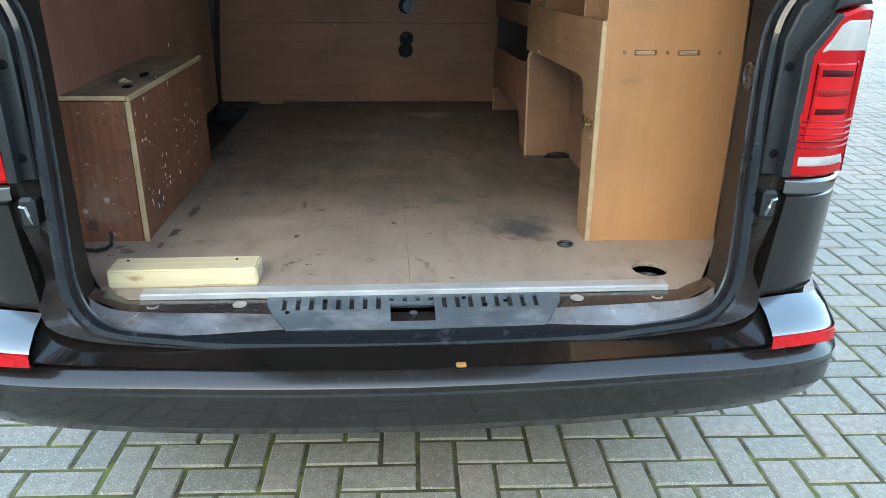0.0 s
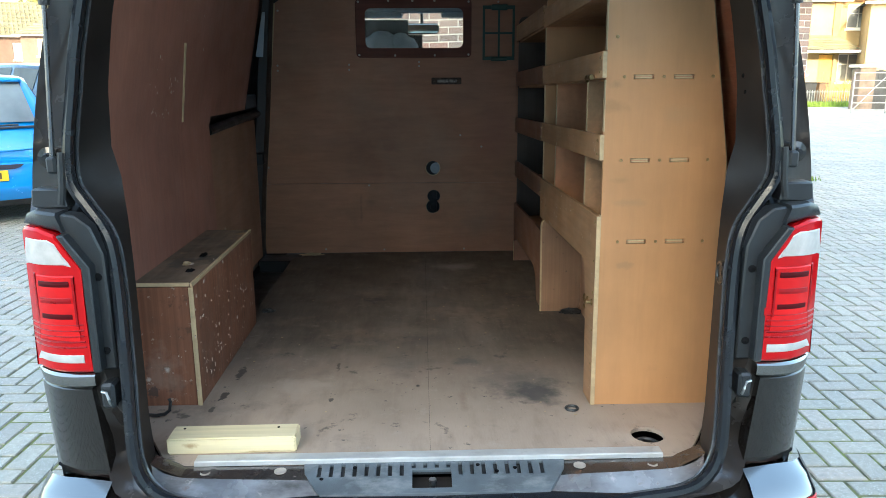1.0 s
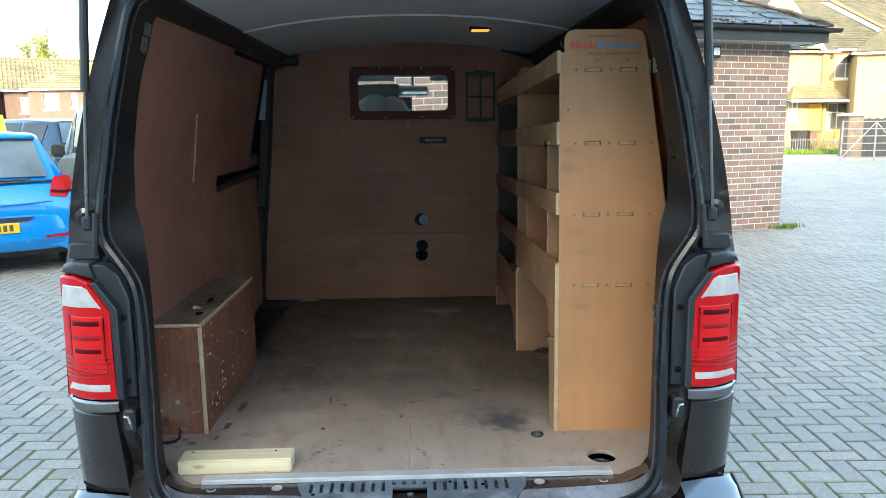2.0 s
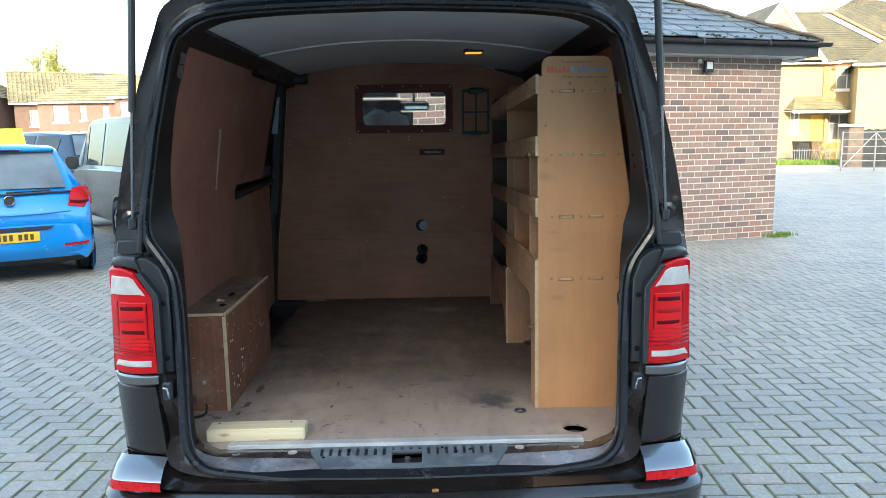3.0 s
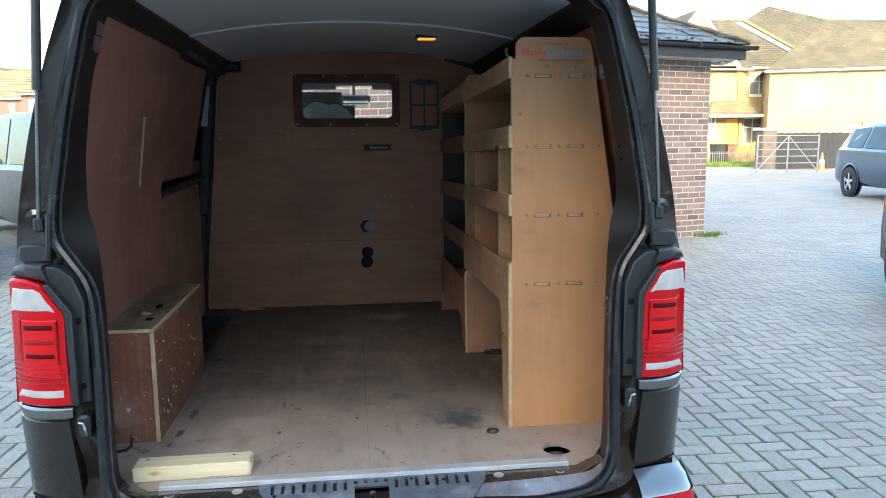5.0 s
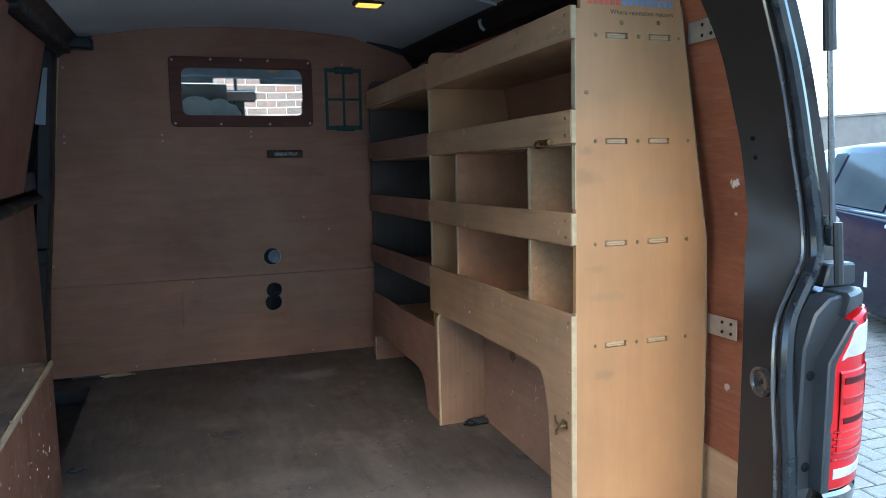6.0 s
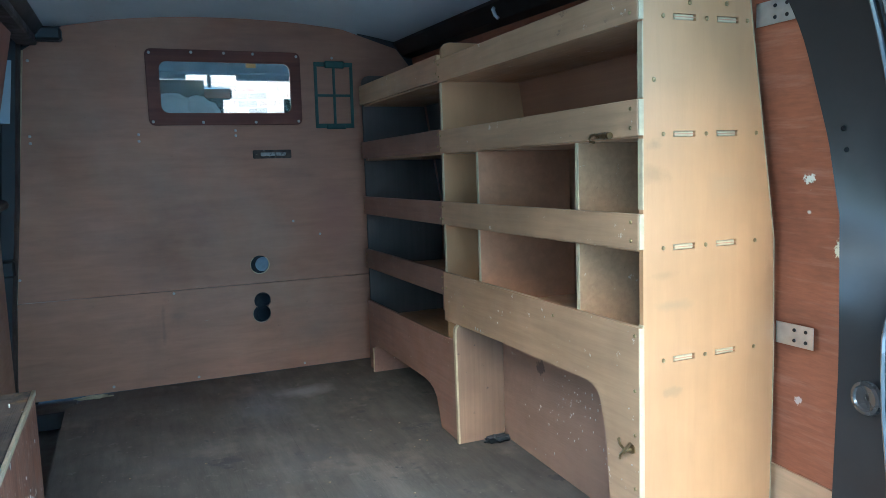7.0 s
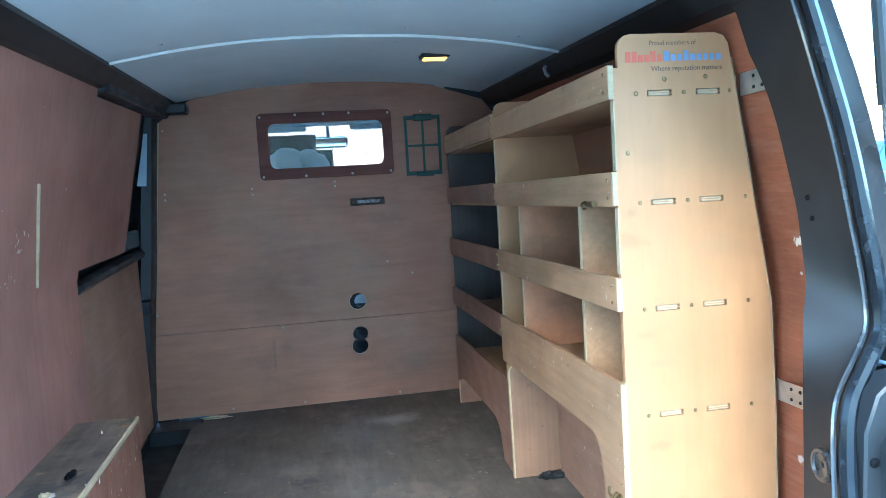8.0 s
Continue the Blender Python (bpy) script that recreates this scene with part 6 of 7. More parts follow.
pavement = solo("pavement", loft([[(-reach(y), y, -0.0055) for y in (-6.1, 1.9, 32.6)], [(reach(y), y, -0.0055) for y in (-6.1, 1.9, 32.6)]]), M_SAND, "grey block paving in herringbone with mossy joints", "paving", kind="structure")

# unseen blocks added behind the camera, which shade the yard and bounce light back
solo("wall_behind", box(-24, 45, -32, -22, -0.02, 13.5, 0), M_WALLBACK, "unseen tall block added behind the yard to shade it", "building", kind="structure")
solo("wall_behind_tower", box(-60, -24.1, -34, -22, -0.02, 20.0, 0), M_WALLBACK, "unseen taller block added behind the yard to block the sun", "building", kind="structure")


# ---- the brick garage ----
GA, GD, GN = Vector((5.40, 8.80)), Vector((-0.957, -0.291)), Vector((-0.291, 0.957))
garage = thing("garage", "low brick garage with a hipped slate roof and black gutters", "garage", (GA.x, GA.y, 0))


def g3(s, d, z):
    """Garage frame: s along the front from the corner, d back from the front."""
    p = GA + GD * s + GN * d
    return (p.x, p.y, z)


def gbox(s0, s1, d0, d1, z0, z1, bevel=0.0, bm=None):
    own = box(s0, s1, d0, d1, z0, z1, bevel)
    for v in own.verts:
        v.co = g3(*v.co)
    return own


GL, GW, GH = 8.2, 6.0, 2.70
gwall = part("wall", gbox(0.005, GL - 0.005, 0.005, GW - 0.005, -0.02, GH), M_MORTAR, garage, "red-brown brick wall")
ridge_z, ov = GH + 0.10 + 1.75, 0.38
eave = [(-ov, -ov), (GL + ov, -ov), (GL + ov, GW + ov), (-ov, GW + ov)]
ra, rb = (GW / 2, GW / 2), (GL - GW / 2, GW / 2)
ROOF_EAVE = GH + 0.16


def slope_rows(p0, p1, q0, q1, courses, thick=0.016):
    """A roof slope from the eave line p0-p1 to the top line q0-q1, stepped course by course."""
    rows = []
    for k in range(courses):
        for f, up in ((k / courses, thick), ((k + 1.0) / courses, 0.002)):
            a = Vector(p0).lerp(Vector(q0), f) + Vector((0, 0, up))
            b = Vector(p1).lerp(Vector(q1), f) + Vector((0, 0, up))
            rows.append([tuple(a), tuple(b)])
    return loft(rows)


E = [g3(s, d, ROOF_EAVE) for s, d in eave]
RA, RB = g3(*ra, ridge_z), g3(*rb, ridge_z)
for p0, p1, q0, q1 in ((E[1], E[2], RB, RB), (E[2], E[3], RB, RA), (E[3], E[0], RA, RA)):
    part("roof_slope", slope_rows(p0, p1, q0, q1, 14), M_SLATE, garage)
# front slope in separate slates
random.seed(11)
n_rows, far_slates, Z = 15, bmesh.new(), Vector((0, 0, 1))
for k in range(n_rows):
    f0, f1 = k / n_rows, min(1.0, (k + 1.25) / n_rows)
    a0, b0 = Vector(E[0]).lerp(Vector(RA), f0), Vector(E[1]).lerp(Vector(RB), f0)
    a1, b1 = Vector(E[0]).lerp(Vector(RA), f1), Vector(E[1]).lerp(Vector(RB), f1)
    axis = (b0 - a0).normalized()
    top = (b1 - a1).length
    count = max(2, int((b0 - a0).length / 0.30))
    for i in range(count + 1):
        u0, u1 = max(0.0, (i - 0.5 * (k % 2)) / count), min(1.0, (i + 0.97 - 0.5 * (k % 2)) / count)
        if u1 <= u0:
            continue
        t = 0.018 + random.uniform(0, 0.014) + (0.012 if random.random() < 0.06 else 0)
        lo0, lo1 = a0.lerp(b0, u0), a0.lerp(b0, u1)
        hi0, hi1 = (a1 + axis * min(top, max(0.0, (p - a1).dot(axis))) for p in (lo0, lo1))
        quad = [lo0 + Z * t, lo1 + Z * t, hi1 + Z * 0.004, hi0 + Z * 0.004]
        own = bmesh.new() if (u1 * (b0 - a0).length < 3.2 - k * 0.05) else far_slates
        vs = [own.verts.new(p) for p in quad]
        wv = [own.verts.new(quad[0] - Z * 0.012), own.verts.new(quad[1] - Z * 0.012)]
        own.faces.new((wv[0], wv[1], vs[1], vs[0]))
        if (quad[2] - quad[3]).length > 1e-4:
            own.faces.new(vs)
        else:
            own.faces.new(vs[:3])
        if own is not far_slates:
            part("slate", own, M_SLATE, garage, smooth=0)
part("slate_rest", far_slates, M_SLATE, garage, smooth=0)["kind"] = "stuff"
for a, b in ((E[0], RA), (E[1], RB), (RA, RB), (E[3], RA)):
    part("hip_tiles", sweep([tuple(Vector(a).lerp(Vector(b), f) + Vector((0, 0, 0.03 + 0.02 * (i % 2)))) for i, f in enumerate(np.linspace(0, 1, 26))], 0.055, 8, flat=0.6), M_HIP, garage, "mossy hip tiles")
part("fascia", gbox(-ov + 0.04, GL + ov - 0.04, -ov + 0.04, -ov + 0.07, GH - 0.04, GH + 0.15), M_GUTTER, garage, "black fascia board")
part("fascia_side", gbox(-ov + 0.04, -ov + 0.07, -ov + 0.07, GW + ov, GH - 0.04, GH + 0.15), M_GUTTER, garage)
part("soffit", gbox(-ov + 0.05, GL + ov, -ov + 0.07, 0.02, GH - 0.03, GH - 0.005), M_WHITE, garage, "white soffit board")
part("soffit_side", gbox(-ov + 0.07, 0.02, 0.02, GW + ov, GH - 0.03, GH - 0.005), M_WHITE, garage)
gut = [(0.0, 0.055), (-0.012, 0.02), (-0.05, 0.0), (-0.088, 0.02), (-0.10, 0.055), (-0.092, 0.055), (-0.05, 0.012), (-0.008, 0.055)]
part("gutter", loft([[g3(s, -ov + 0.04 + d, GH + 0.09 + z) for d, z in gut] for s in (-ov - 0.12, GL + ov)], True, True), M_GUTTER, garage, "black half-round gutter")
part("gutter_side", loft([[g3(-ov + 0.04 + s, d, GH + 0.09 + z) for s, z in gut] for d in (-ov - 0.02, GW + ov)], True, True), M_GUTTER, garage, "black half-round gutter")
for s in (0.6, 1.7, 2.8):
    part("gutter_clip", gbox(s, s + 0.035, -ov - 0.068, -ov + 0.045, GH + 0.085, GH + 0.15, 0.004), M_GUTTER, garage)
part("downpipe_bend", sweep([g3(-0.30, -0.25, GH + 0.05), g3(-0.20, -0.20, GH - 0.06), g3(-0.10, -0.12, GH - 0.10), g3(-0.03, 0.10, GH - 0.06)], 0.02, 8), M_WHITE, garage)
# moss and leaf litter on the slates and along the gutter
random.seed(17)
bm = bmesh.new()
for _ in range(260):
    s, f = random.uniform(-0.2, 5.0), random.choice((random.uniform(0, 0.03), random.uniform(0.02, 0.8)))
    s = s + f * 3.0 if random.random() < 0.75 else f * 3.3 - 0.3
    a = Vector(g3(s, -ov + f * (GW / 2 + ov), ROOF_EAVE + f * (ridge_z - ROOF_EAVE) + 0.022))
    w = random.uniform(0.008, 0.03)
    g = bmesh.ops.create_icosphere(bm, subdivisions=1, radius=1.0)
    for v in g["verts"]:
        v.co = a + Vector((v.co.x * w * random.uniform(0.7, 1.6), v.co.y * w, v.co.z * w * 0.6))
part("roof_moss", bm, M_MOSS, garage, "dark moss clumps on the slates", smooth=0)["kind"] = "stuff"
# flood lamp with its sensor
flood = thing("flood_lamp", "white LED flood lamp with a round sensor on the brick wall", "lamp", g3(1.36, -0.05, 2.52))
part("lamp_body", gbox(1.27, 1.42, -0.09, -0.04, 2.44, 2.60, 0.01), M_GUTTER, flood)
part("lamp_face", gbox(1.295, 1.395, -0.097, -0.088, 2.48, 2.58, 0.004), M_WHITE, flood)
part("lamp_bracket", gbox(1.32, 1.37, -0.05, 0.0, 2.47, 2.55, 0.004), M_GUTTER, flood)
sens = bmesh.new()
bmesh.ops.create_uvsphere(sens, u_segments=14, v_segments=8, radius=0.032)
bmesh.ops.translate(sens, vec=g3(1.50, -0.07, 2.585), verts=sens.verts)
part("sensor", sens, M_WHITE, flood)

# weeds at the wall's foot
random.seed(21)
bm = bmesh.new()
for _ in range(260):
    c = Vector(g3(random.gauss(-0.10, 0.12), -abs(random.gauss(0.03, 0.07)), 0))
    a, h = random.uniform(0, 6.28), random.uniform(0.03, 0.09)
    d = Vector((math.cos(a), math.sin(a), 0)) * random.uniform(0.005, 0.012)
    lean = Vector((math.cos(a + 1.5), math.sin(a + 1.5), 0)) * h * 0.5
    bm.faces.new([bm.verts.new(p) for p in (c - d, c + d, c + lean + Vector((0, 0, h)))])
solo("weeds", bm, M_GRASS, "low green weeds at the foot of the brick wall", "weeds", kind="stuff")


# ---- vehicles ----
def vehicle(name, label, category, at, turn, stations, paint, windows, wheels, r, group="parked cars"):
    """stations: y, half width, sill height, belt height, roof height, roof half width; front towards +y."""
    car = thing(name, label, category, (*at, 0), turn, group, local=True)
    secs = []
    for y, w, zl, zb, zr, wr in stations:
        secs.append([(w * 0.90, y, zl), (w * 0.985, y, zl + 0.10), (w, y, zl + (zb - zl) * 0.55), (w * 0.985, y, zb - 0.02), (w * 0.955, y, zb), (wr, y, zr - 0.03), (wr * 0.90, y, zr), (wr * 0.45, y, zr + 0.02)])
    loops = [s + [(0, s[0][1], s[-1][2] + 0.005)] + [(-x, y, z) for x, y, z in reversed(s)] for s in secs]
    body = part("body", loft(loops, False, True), paint, car, smooth=50)

    def patch(p00, p10, p11, p01, u0, u1, v0, v1, out, nm):
        def at_uv(u, v):
            return Vector(p00) * (1 - u) * (1 - v) + Vector(p10) * u * (1 - v) + Vector(p11) * u * v + Vector(p01) * (1 - u) * v
        o = Vector(out)
        pts = [[tuple(at_uv(u, v) + o) for u in np.linspace(u0, u1, 5)] for v in np.linspace(v0, v1, 4)]
        return part(nm, loft(pts), M_REARGLASS if nm == "rear_window" else M_CARGLASS, car)

    for j, u0, u1 in windows.get("side", ()):
        for s in (1, -1):
            def sp(k, idx):
                x, y, z = secs[k][idx]
                return (s * x, y, z)
            patch(sp(j, 4), sp(j + 1, 4), sp(j + 1, 5), sp(j, 5), u0, u1, 0.08, 0.92, (s * 0.008, 0, 0.003), "side_window")
    for key, nm in (("rear", "rear_window"), ("front", "windscreen")):
        if key in windows:
            j, k = windows[key]
            a, b = secs[j], secs[k]
            d = -0.03 if key == "rear" else 0.03
            patch((-a[5][0], a[5][1], a[5][2]), a[5], b[5], (-b[5][0], b[5][1], b[5][2]), 0.07, 0.93, 0.12, 0.92, (0, d, 0.045), nm)
    for wy, wx in wheels:
        for s in (1, -1):
            wide = max(w for _, w, *_ in stations)
            wheel(car, s * (wide - 0.062), wy, r, 0.2, s)
            part("wheel_arch", lathe([(r * 1.14, -s * 0.05), (r * 1.14, s * 0.004), (r * 1.06, s * 0.004)], "x", 28, (s * wide, wy, r + 0.02)), M_DARK, car)
            part("arch_lip", lathe([(r * 1.16, -s * 0.01), (r * 1.20, s * 0.006), (r * 1.14, s * 0.010), (r * 1.12, s * 0.002)], "x", 28, (s * wide, wy, r + 0.02), caps=False), paint, car)
    return car, body


HATCH = [(-1.98, 0.70, 0.30, 0.62, 0.66, 0.62), (-1.96, 0.80, 0.24, 0.80, 0.86, 0.70), (-1.86, 0.835, 0.22, 0.96, 0.99, 0.70), (-1.48, 0.84, 0.20, 0.98, 1.42, 0.56), (-0.9, 0.845, 0.18, 0.97, 1.46, 0.58),
         (0.0, 0.845, 0.18, 0.95, 1.46, 0.58), (0.45, 0.845, 0.18, 0.94, 1.40, 0.56), (1.15, 0.84, 0.2, 0.93, 0.97, 0.66), (1.75, 0.81, 0.22, 0.84, 0.86, 0.60), (1.96, 0.72, 0.26, 0.62, 0.66, 0.55)]
BLUE_HATCH = [(y, w, zl, zb, zr + (0.08 if zr > 1.2 else 0.0), wr) for y, w, zl, zb, zr, wr in HATCH]
HATCH_WIN = {"side": [(3, 0.12, 0.94), (4, 0.05, 0.95), (5, 0.06, 0.9)], "rear": (2, 3), "front": (7, 6)}
M_BLUE = surf("bright_blue_paint", (0.008, 0.215, 0.58), 0.25, 0.1, 0.05, 3, coat=1.0, bump=0.0, rough_spread=0.03)
M_NAVY = surf("dark_navy_paint", (0.014, 0.012, 0.024), 0.13, 0.0, 0.1, 3, spec=0.15, bump=0.0, rough_spread=0.03)
M_SLATEBLUE = surf("slate_blue_paint", (0.03, 0.055, 0.085), 0.22, 0.3, 0.1, 3, coat=1.0, bump=0.0, rough_spread=0.03)
M_MIDBLUE = surf("mid_blue_paint", (0.018, 0.055, 0.11), 0.2, 0.2, 0.1, 3, coat=0.6, bump=0.0, rough_spread=0.03)
M_SILVER = surf("grey_metal_paint", (0.05, 0.05, 0.05), 0.3, 0.1, 0.1, 3, spec=0.3, coat=0.2, bump=0.0, rough_spread=0.03)
M_PLATE = surf("yellow_plate", (0.75, 0.48, 0.03), 0.4, bump=0)
M_BARS = surf("plate_ink", (0.10, 0.06, 0.015), 0.5, bump=0)
M_SIGN = surf("fluorescent_yellow", (0.75, 0.80, 0.04), 0.5, bump=0)

blue, bb = vehicle("hatchback", "bright blue hatchback with a yellow roof sign", "car", (-5.57, 7.68), 31, BLUE_HATCH, M_BLUE, HATCH_WIN, ((-1.25, 0.74), (1.25, 0.74)), 0.31)
for s in (1, -1):
    lamp_ob = part("rear_lamp", loft([curved([(s * 0.58, -1.975, 0.86), (s * 0.60, -1.945, 0.95), (s * 0.64, -1.90, 1.06)]), curved([(s * 0.73, -1.96, 0.83), (s * 0.73, -1.93, 0.95), (s * 0.72, -1.875, 1.07)]),
                                      curved([(s * 0.81, -1.90, 0.84), (s * 0.81, -1.87, 0.95), (s * 0.78, -1.83, 1.07)]), curved([(s * 0.855, -1.80, 0.87), (s * 0.85, -1.78, 0.96), (s * 0.825, -1.76, 1.05)])]), M_RED, blue, "red rear lamp")
    part("lamp_bar", loft([[(s * 0.60, -1.985, 0.90), (s * 0.605, -1.98, 0.925)], [(s * 0.73, -1.97, 0.885), (s * 0.73, -1.963, 0.91)], [(s * 0.81, -1.905, 0.89), (s * 0.81, -1.90, 0.915)]]), M_REDDARK, lamp_ob)
    part("bumper_reflector", loft([[(s * 0.50, -2.046, 0.405), (s * 0.50, -2.046, 0.43)], [(s * 0.66, -2.022, 0.405), (s * 0.66, -2.022, 0.435)], [(s * 0.77, -1.968, 0.41), (s * 0.77, -1.968, 0.44)]]), M_RED, blue)
BUMPER_PLAN = curved([(-0.855, -1.45), (-0.855, -1.75), (-0.80, -1.92), (-0.68, -2.0), (-0.4, -2.04), (0, -2.05), (0.4, -2.04), (0.68, -2.0), (0.80, -1.92), (0.855, -1.75), (0.855, -1.45)], 3)
part("rear_bumper", loft([[(x * k, y * k2, z) for x, y in BUMPER_PLAN] for z, k, k2 in ((0.27, 0.96, 0.965), (0.34, 0.985, 0.99), (0.40, 0.995, 1.0), (0.415, 1.0, 1.0), (0.47, 1.0, 0.997), (0.58, 0.998, 0.99), (0.64, 0.995, 0.985), (0.66, 0.985, 0.972))]), M_BLUE, blue, "rounded painted rear bumper")
part("bumper_valance", loft([[(x * k, y * k, z) for x, y in BUMPER_PLAN] for z, k in ((0.20, 0.92), (0.275, 0.962))]), M_GUTTER, blue, "black lower bumper edge")
# The shadow of the recess above the plate, put in as dark navy.
part("plate_recess", loft([[(-0.42, -2.034, 0.645), (0.42, -2.034, 0.645)], [(-0.38, -2.042, 0.615), (0.38, -2.042, 0.615)], [(-0.33, -2.050, 0.60), (0.33, -2.050, 0.60)]]), M_NAVY, blue)
plate_ob = part("number_plate", box(-0.26, 0.26, -2.062, -2.05, 0.48, 0.59, 0.004), M_PLATE, blue, "yellow rear number plate")
for k in range(7):
    x = -0.215 + k * 0.058 + (0.03 if k > 3 else 0.0)
    part("plate_bar", box(x, x + 0.036, -2.064, -2.0615, 0.502, 0.570, 0), M_BARS, plate_ob)
badge = part("badge", lathe([(0.058, -1.985), (0.058, -2.0), (0.050, -2.006), (0.044, -2.0), (0.044, -1.99)], "y", 24, (0, 0, 0.945), caps=False), M_CHROME, blue, "round chrome badge")
part("badge_centre", lathe([(0.045, -1.985), (0.045, -1.994)], "y", 20, (0, 0, 0.945)), M_SILVER, badge)
part("tailgate_crease", sweep(curved([(-0.60, -1.972, 0.80), (-0.3, -1.992, 0.785), (0, -1.998, 0.78), (0.3, -1.992, 0.785), (0.60, -1.972, 0.80)], 3), 0.009, 6), M_BLUE, blue)
part("window_surround", sweep([(-0.70, -1.865, 1.02), (0, -1.90, 1.005), (0.70, -1.865, 1.02)], 0.014, 6), M_GUTTER, blue)
part("wiper", sweep([(-0.02, -1.90, 1.03), (0.20, -1.885, 1.035), (0.42, -1.88, 1.04)], 0.012, 6), M_GUTTER, blue)
part("spoiler", box(-0.52, 0.52, -1.60, -1.42, 1.475, 1.515, 0.015), M_BLUE, blue)
part("high_brake_light", box(-0.16, 0.16, -1.61, -1.598, 1.48, 1.50, 0.003), M_REDDARK, blue)
sign = thing("roof_sign", "fluorescent yellow pyramid sign on the car roof", "sign", (-5.68, 7.66, 1.55), 31, local=True)
part("sign_board", loft([[(-0.42, -0.16, 0.0), (0.42, -0.16, 0.0), (0.42, 0.16, 0.0), (-0.42, 0.16, 0.0)], [(-0.40, -0.02, 0.22), (0.40, -0.02, 0.22), (0.40, 0.02, 0.22), (-0.40, 0.02, 0.22)]], True, True), M_SIGN, sign)

SUV = [(-2.4, 0.78, 0.45, 0.75, 0.80, 0.70), (-2.38, 0.92, 0.36, 0.95, 1.05, 0.8), (-2.25, 0.97, 0.32, 1.16, 1.22, 0.80), (-2.0, 0.98, 0.3, 1.18, 1.74, 0.68), (-1.0, 0.99, 0.3, 1.17, 1.80, 0.70),
       (0.2, 0.99, 0.3, 1.15, 1.80, 0.70), (0.6, 0.99, 0.3, 1.14, 1.74, 0.68), (1.3, 0.97, 0.32, 1.10, 1.14, 0.78), (2.1, 0.94, 0.34, 1.02, 1.05, 0.74), (2.4, 0.84, 0.40, 0.75, 0.80, 0.65)]
SUV_WIN = {"side": [(3, 0.15, 0.95), (4, 0.04, 0.96), (5, 0.08, 0.9)], "rear": (2, 3), "front": (7, 6)}
suv, _ = vehicle("suv", "dark slate-blue sport utility car", "car", (-8.9, 15.4), 58, SUV, M_SLATEBLUE, SUV_WIN, ((-1.45, 0.86), (1.45, 0.86)), 0.38)
for s in (1, -1):
    part("rear_lamp", box(*sorted((s * 0.55, s * 0.93)), -2.34, -2.22, 1.02, 1.12, 0.01), M_RED, suv, "slim red rear lamp")
part("tail_panel", box(-0.60, 0.60, -2.40, -2.30, 0.98, 1.10, 0.01), M_GUTTER, suv)

VANS = [(-2.3, 0.86, 0.35, 1.10, 1.16, 0.80), (-2.28, 0.92, 0.30, 1.15, 1.85, 0.76), (-2.1, 0.95, 0.28, 1.15, 1.95, 0.76), (-0.4, 0.95, 0.28, 1.13, 1.97, 0.76), (0.7, 0.95, 0.28, 1.11, 1.96, 0.76),
        (1.05, 0.94, 0.28, 1.10, 1.88, 0.74), (1.75, 0.93, 0.30, 1.06, 1.12, 0.82), (2.3, 0.88, 0.34, 0.95, 1.0, 0.72), (2.45, 0.80, 0.36, 0.65, 0.70, 0.60)]
VAN_WIN = {"side": [(2, 0.1, 0.93), (3, 0.04, 0.96), (4, 0.1, 0.98), (5, 0.1, 0.55)], "rear": (0, 1), "front": (6, 5)}
gv, _ = vehicle("grey_van", "metallic grey people carrier van with side windows", "van", (-4.75, 10.85), 36, VANS, M_SILVER, VAN_WIN, ((-1.45, 0.84), (1.5, 0.84)), 0.34)
for s in (1, -1):
    part("door_mirror", box(*sorted((s * 0.95, s * 1.17)), 1.05, 1.16, 1.10, 1.32, 0.03, seg=2), M_SILVER, gv, "door mirror")

NAVY_WIN = {"side": [(3, 0.62, 0.97), (4, 0.03, 0.95), (5, 0.06, 0.9)], "rear": (2, 3), "front": (7, 6)}
NAVY_HATCH = [(y, w, zl, zb, zr + (0.045 if zr > 1.2 else 0.0), wr) for y, w, zl, zb, zr, wr in HATCH]
navy, _ = vehicle("hatchback", "dark navy hatchback with bright door handles", "car", (5.43, 2.77), 160, NAVY_HATCH, M_NAVY, NAVY_WIN, ((-1.25, 0.74), (1.25, 0.74)), 0.335)
for s in (1, -1):
    for y in (-0.93, 0.12):
        part("door_handle", box(*sorted((s * 0.835, s * 0.872)), y, y + 0.17, 0.885, 0.915, 0.006), M_ALU, navy, "chrome door handle")
    part("side_sticker", box(*sorted((s * 0.835, s * 0.849)), -0.14, -0.11, 0.40, 0.52, 0.003), M_WHITE, navy, "small white sticker")
    part("window_trim", sweep([(s * 0.82, -1.3, 0.99), (s * 0.82, 0.9, 0.965)], 0.008, 6), M_CHROME, navy)
saloon, _ = vehicle("estate_car", "bright mid-blue tall estate car with alloy wheels", "car", (13.1, 13.5), 170, SUV, M_MIDBLUE, SUV_WIN, ((-1.45, 0.86), (1.45, 0.86)), 0.37)
for s in (1, -1):
    part("headlamp", box(*sorted((s * 0.55, s * 0.88)), 2.2, 2.36, 0.78, 0.92, 0.02), M_CLEAR, saloon, "clear headlamp")
suv2, _ = vehicle("suv", "grey sport utility car with alloy wheels", "car", (14.9, 9.6), 60, SUV, M_SILVER, SUV_WIN, ((-1.45, 0.86), (1.45, 0.86)), 0.38)


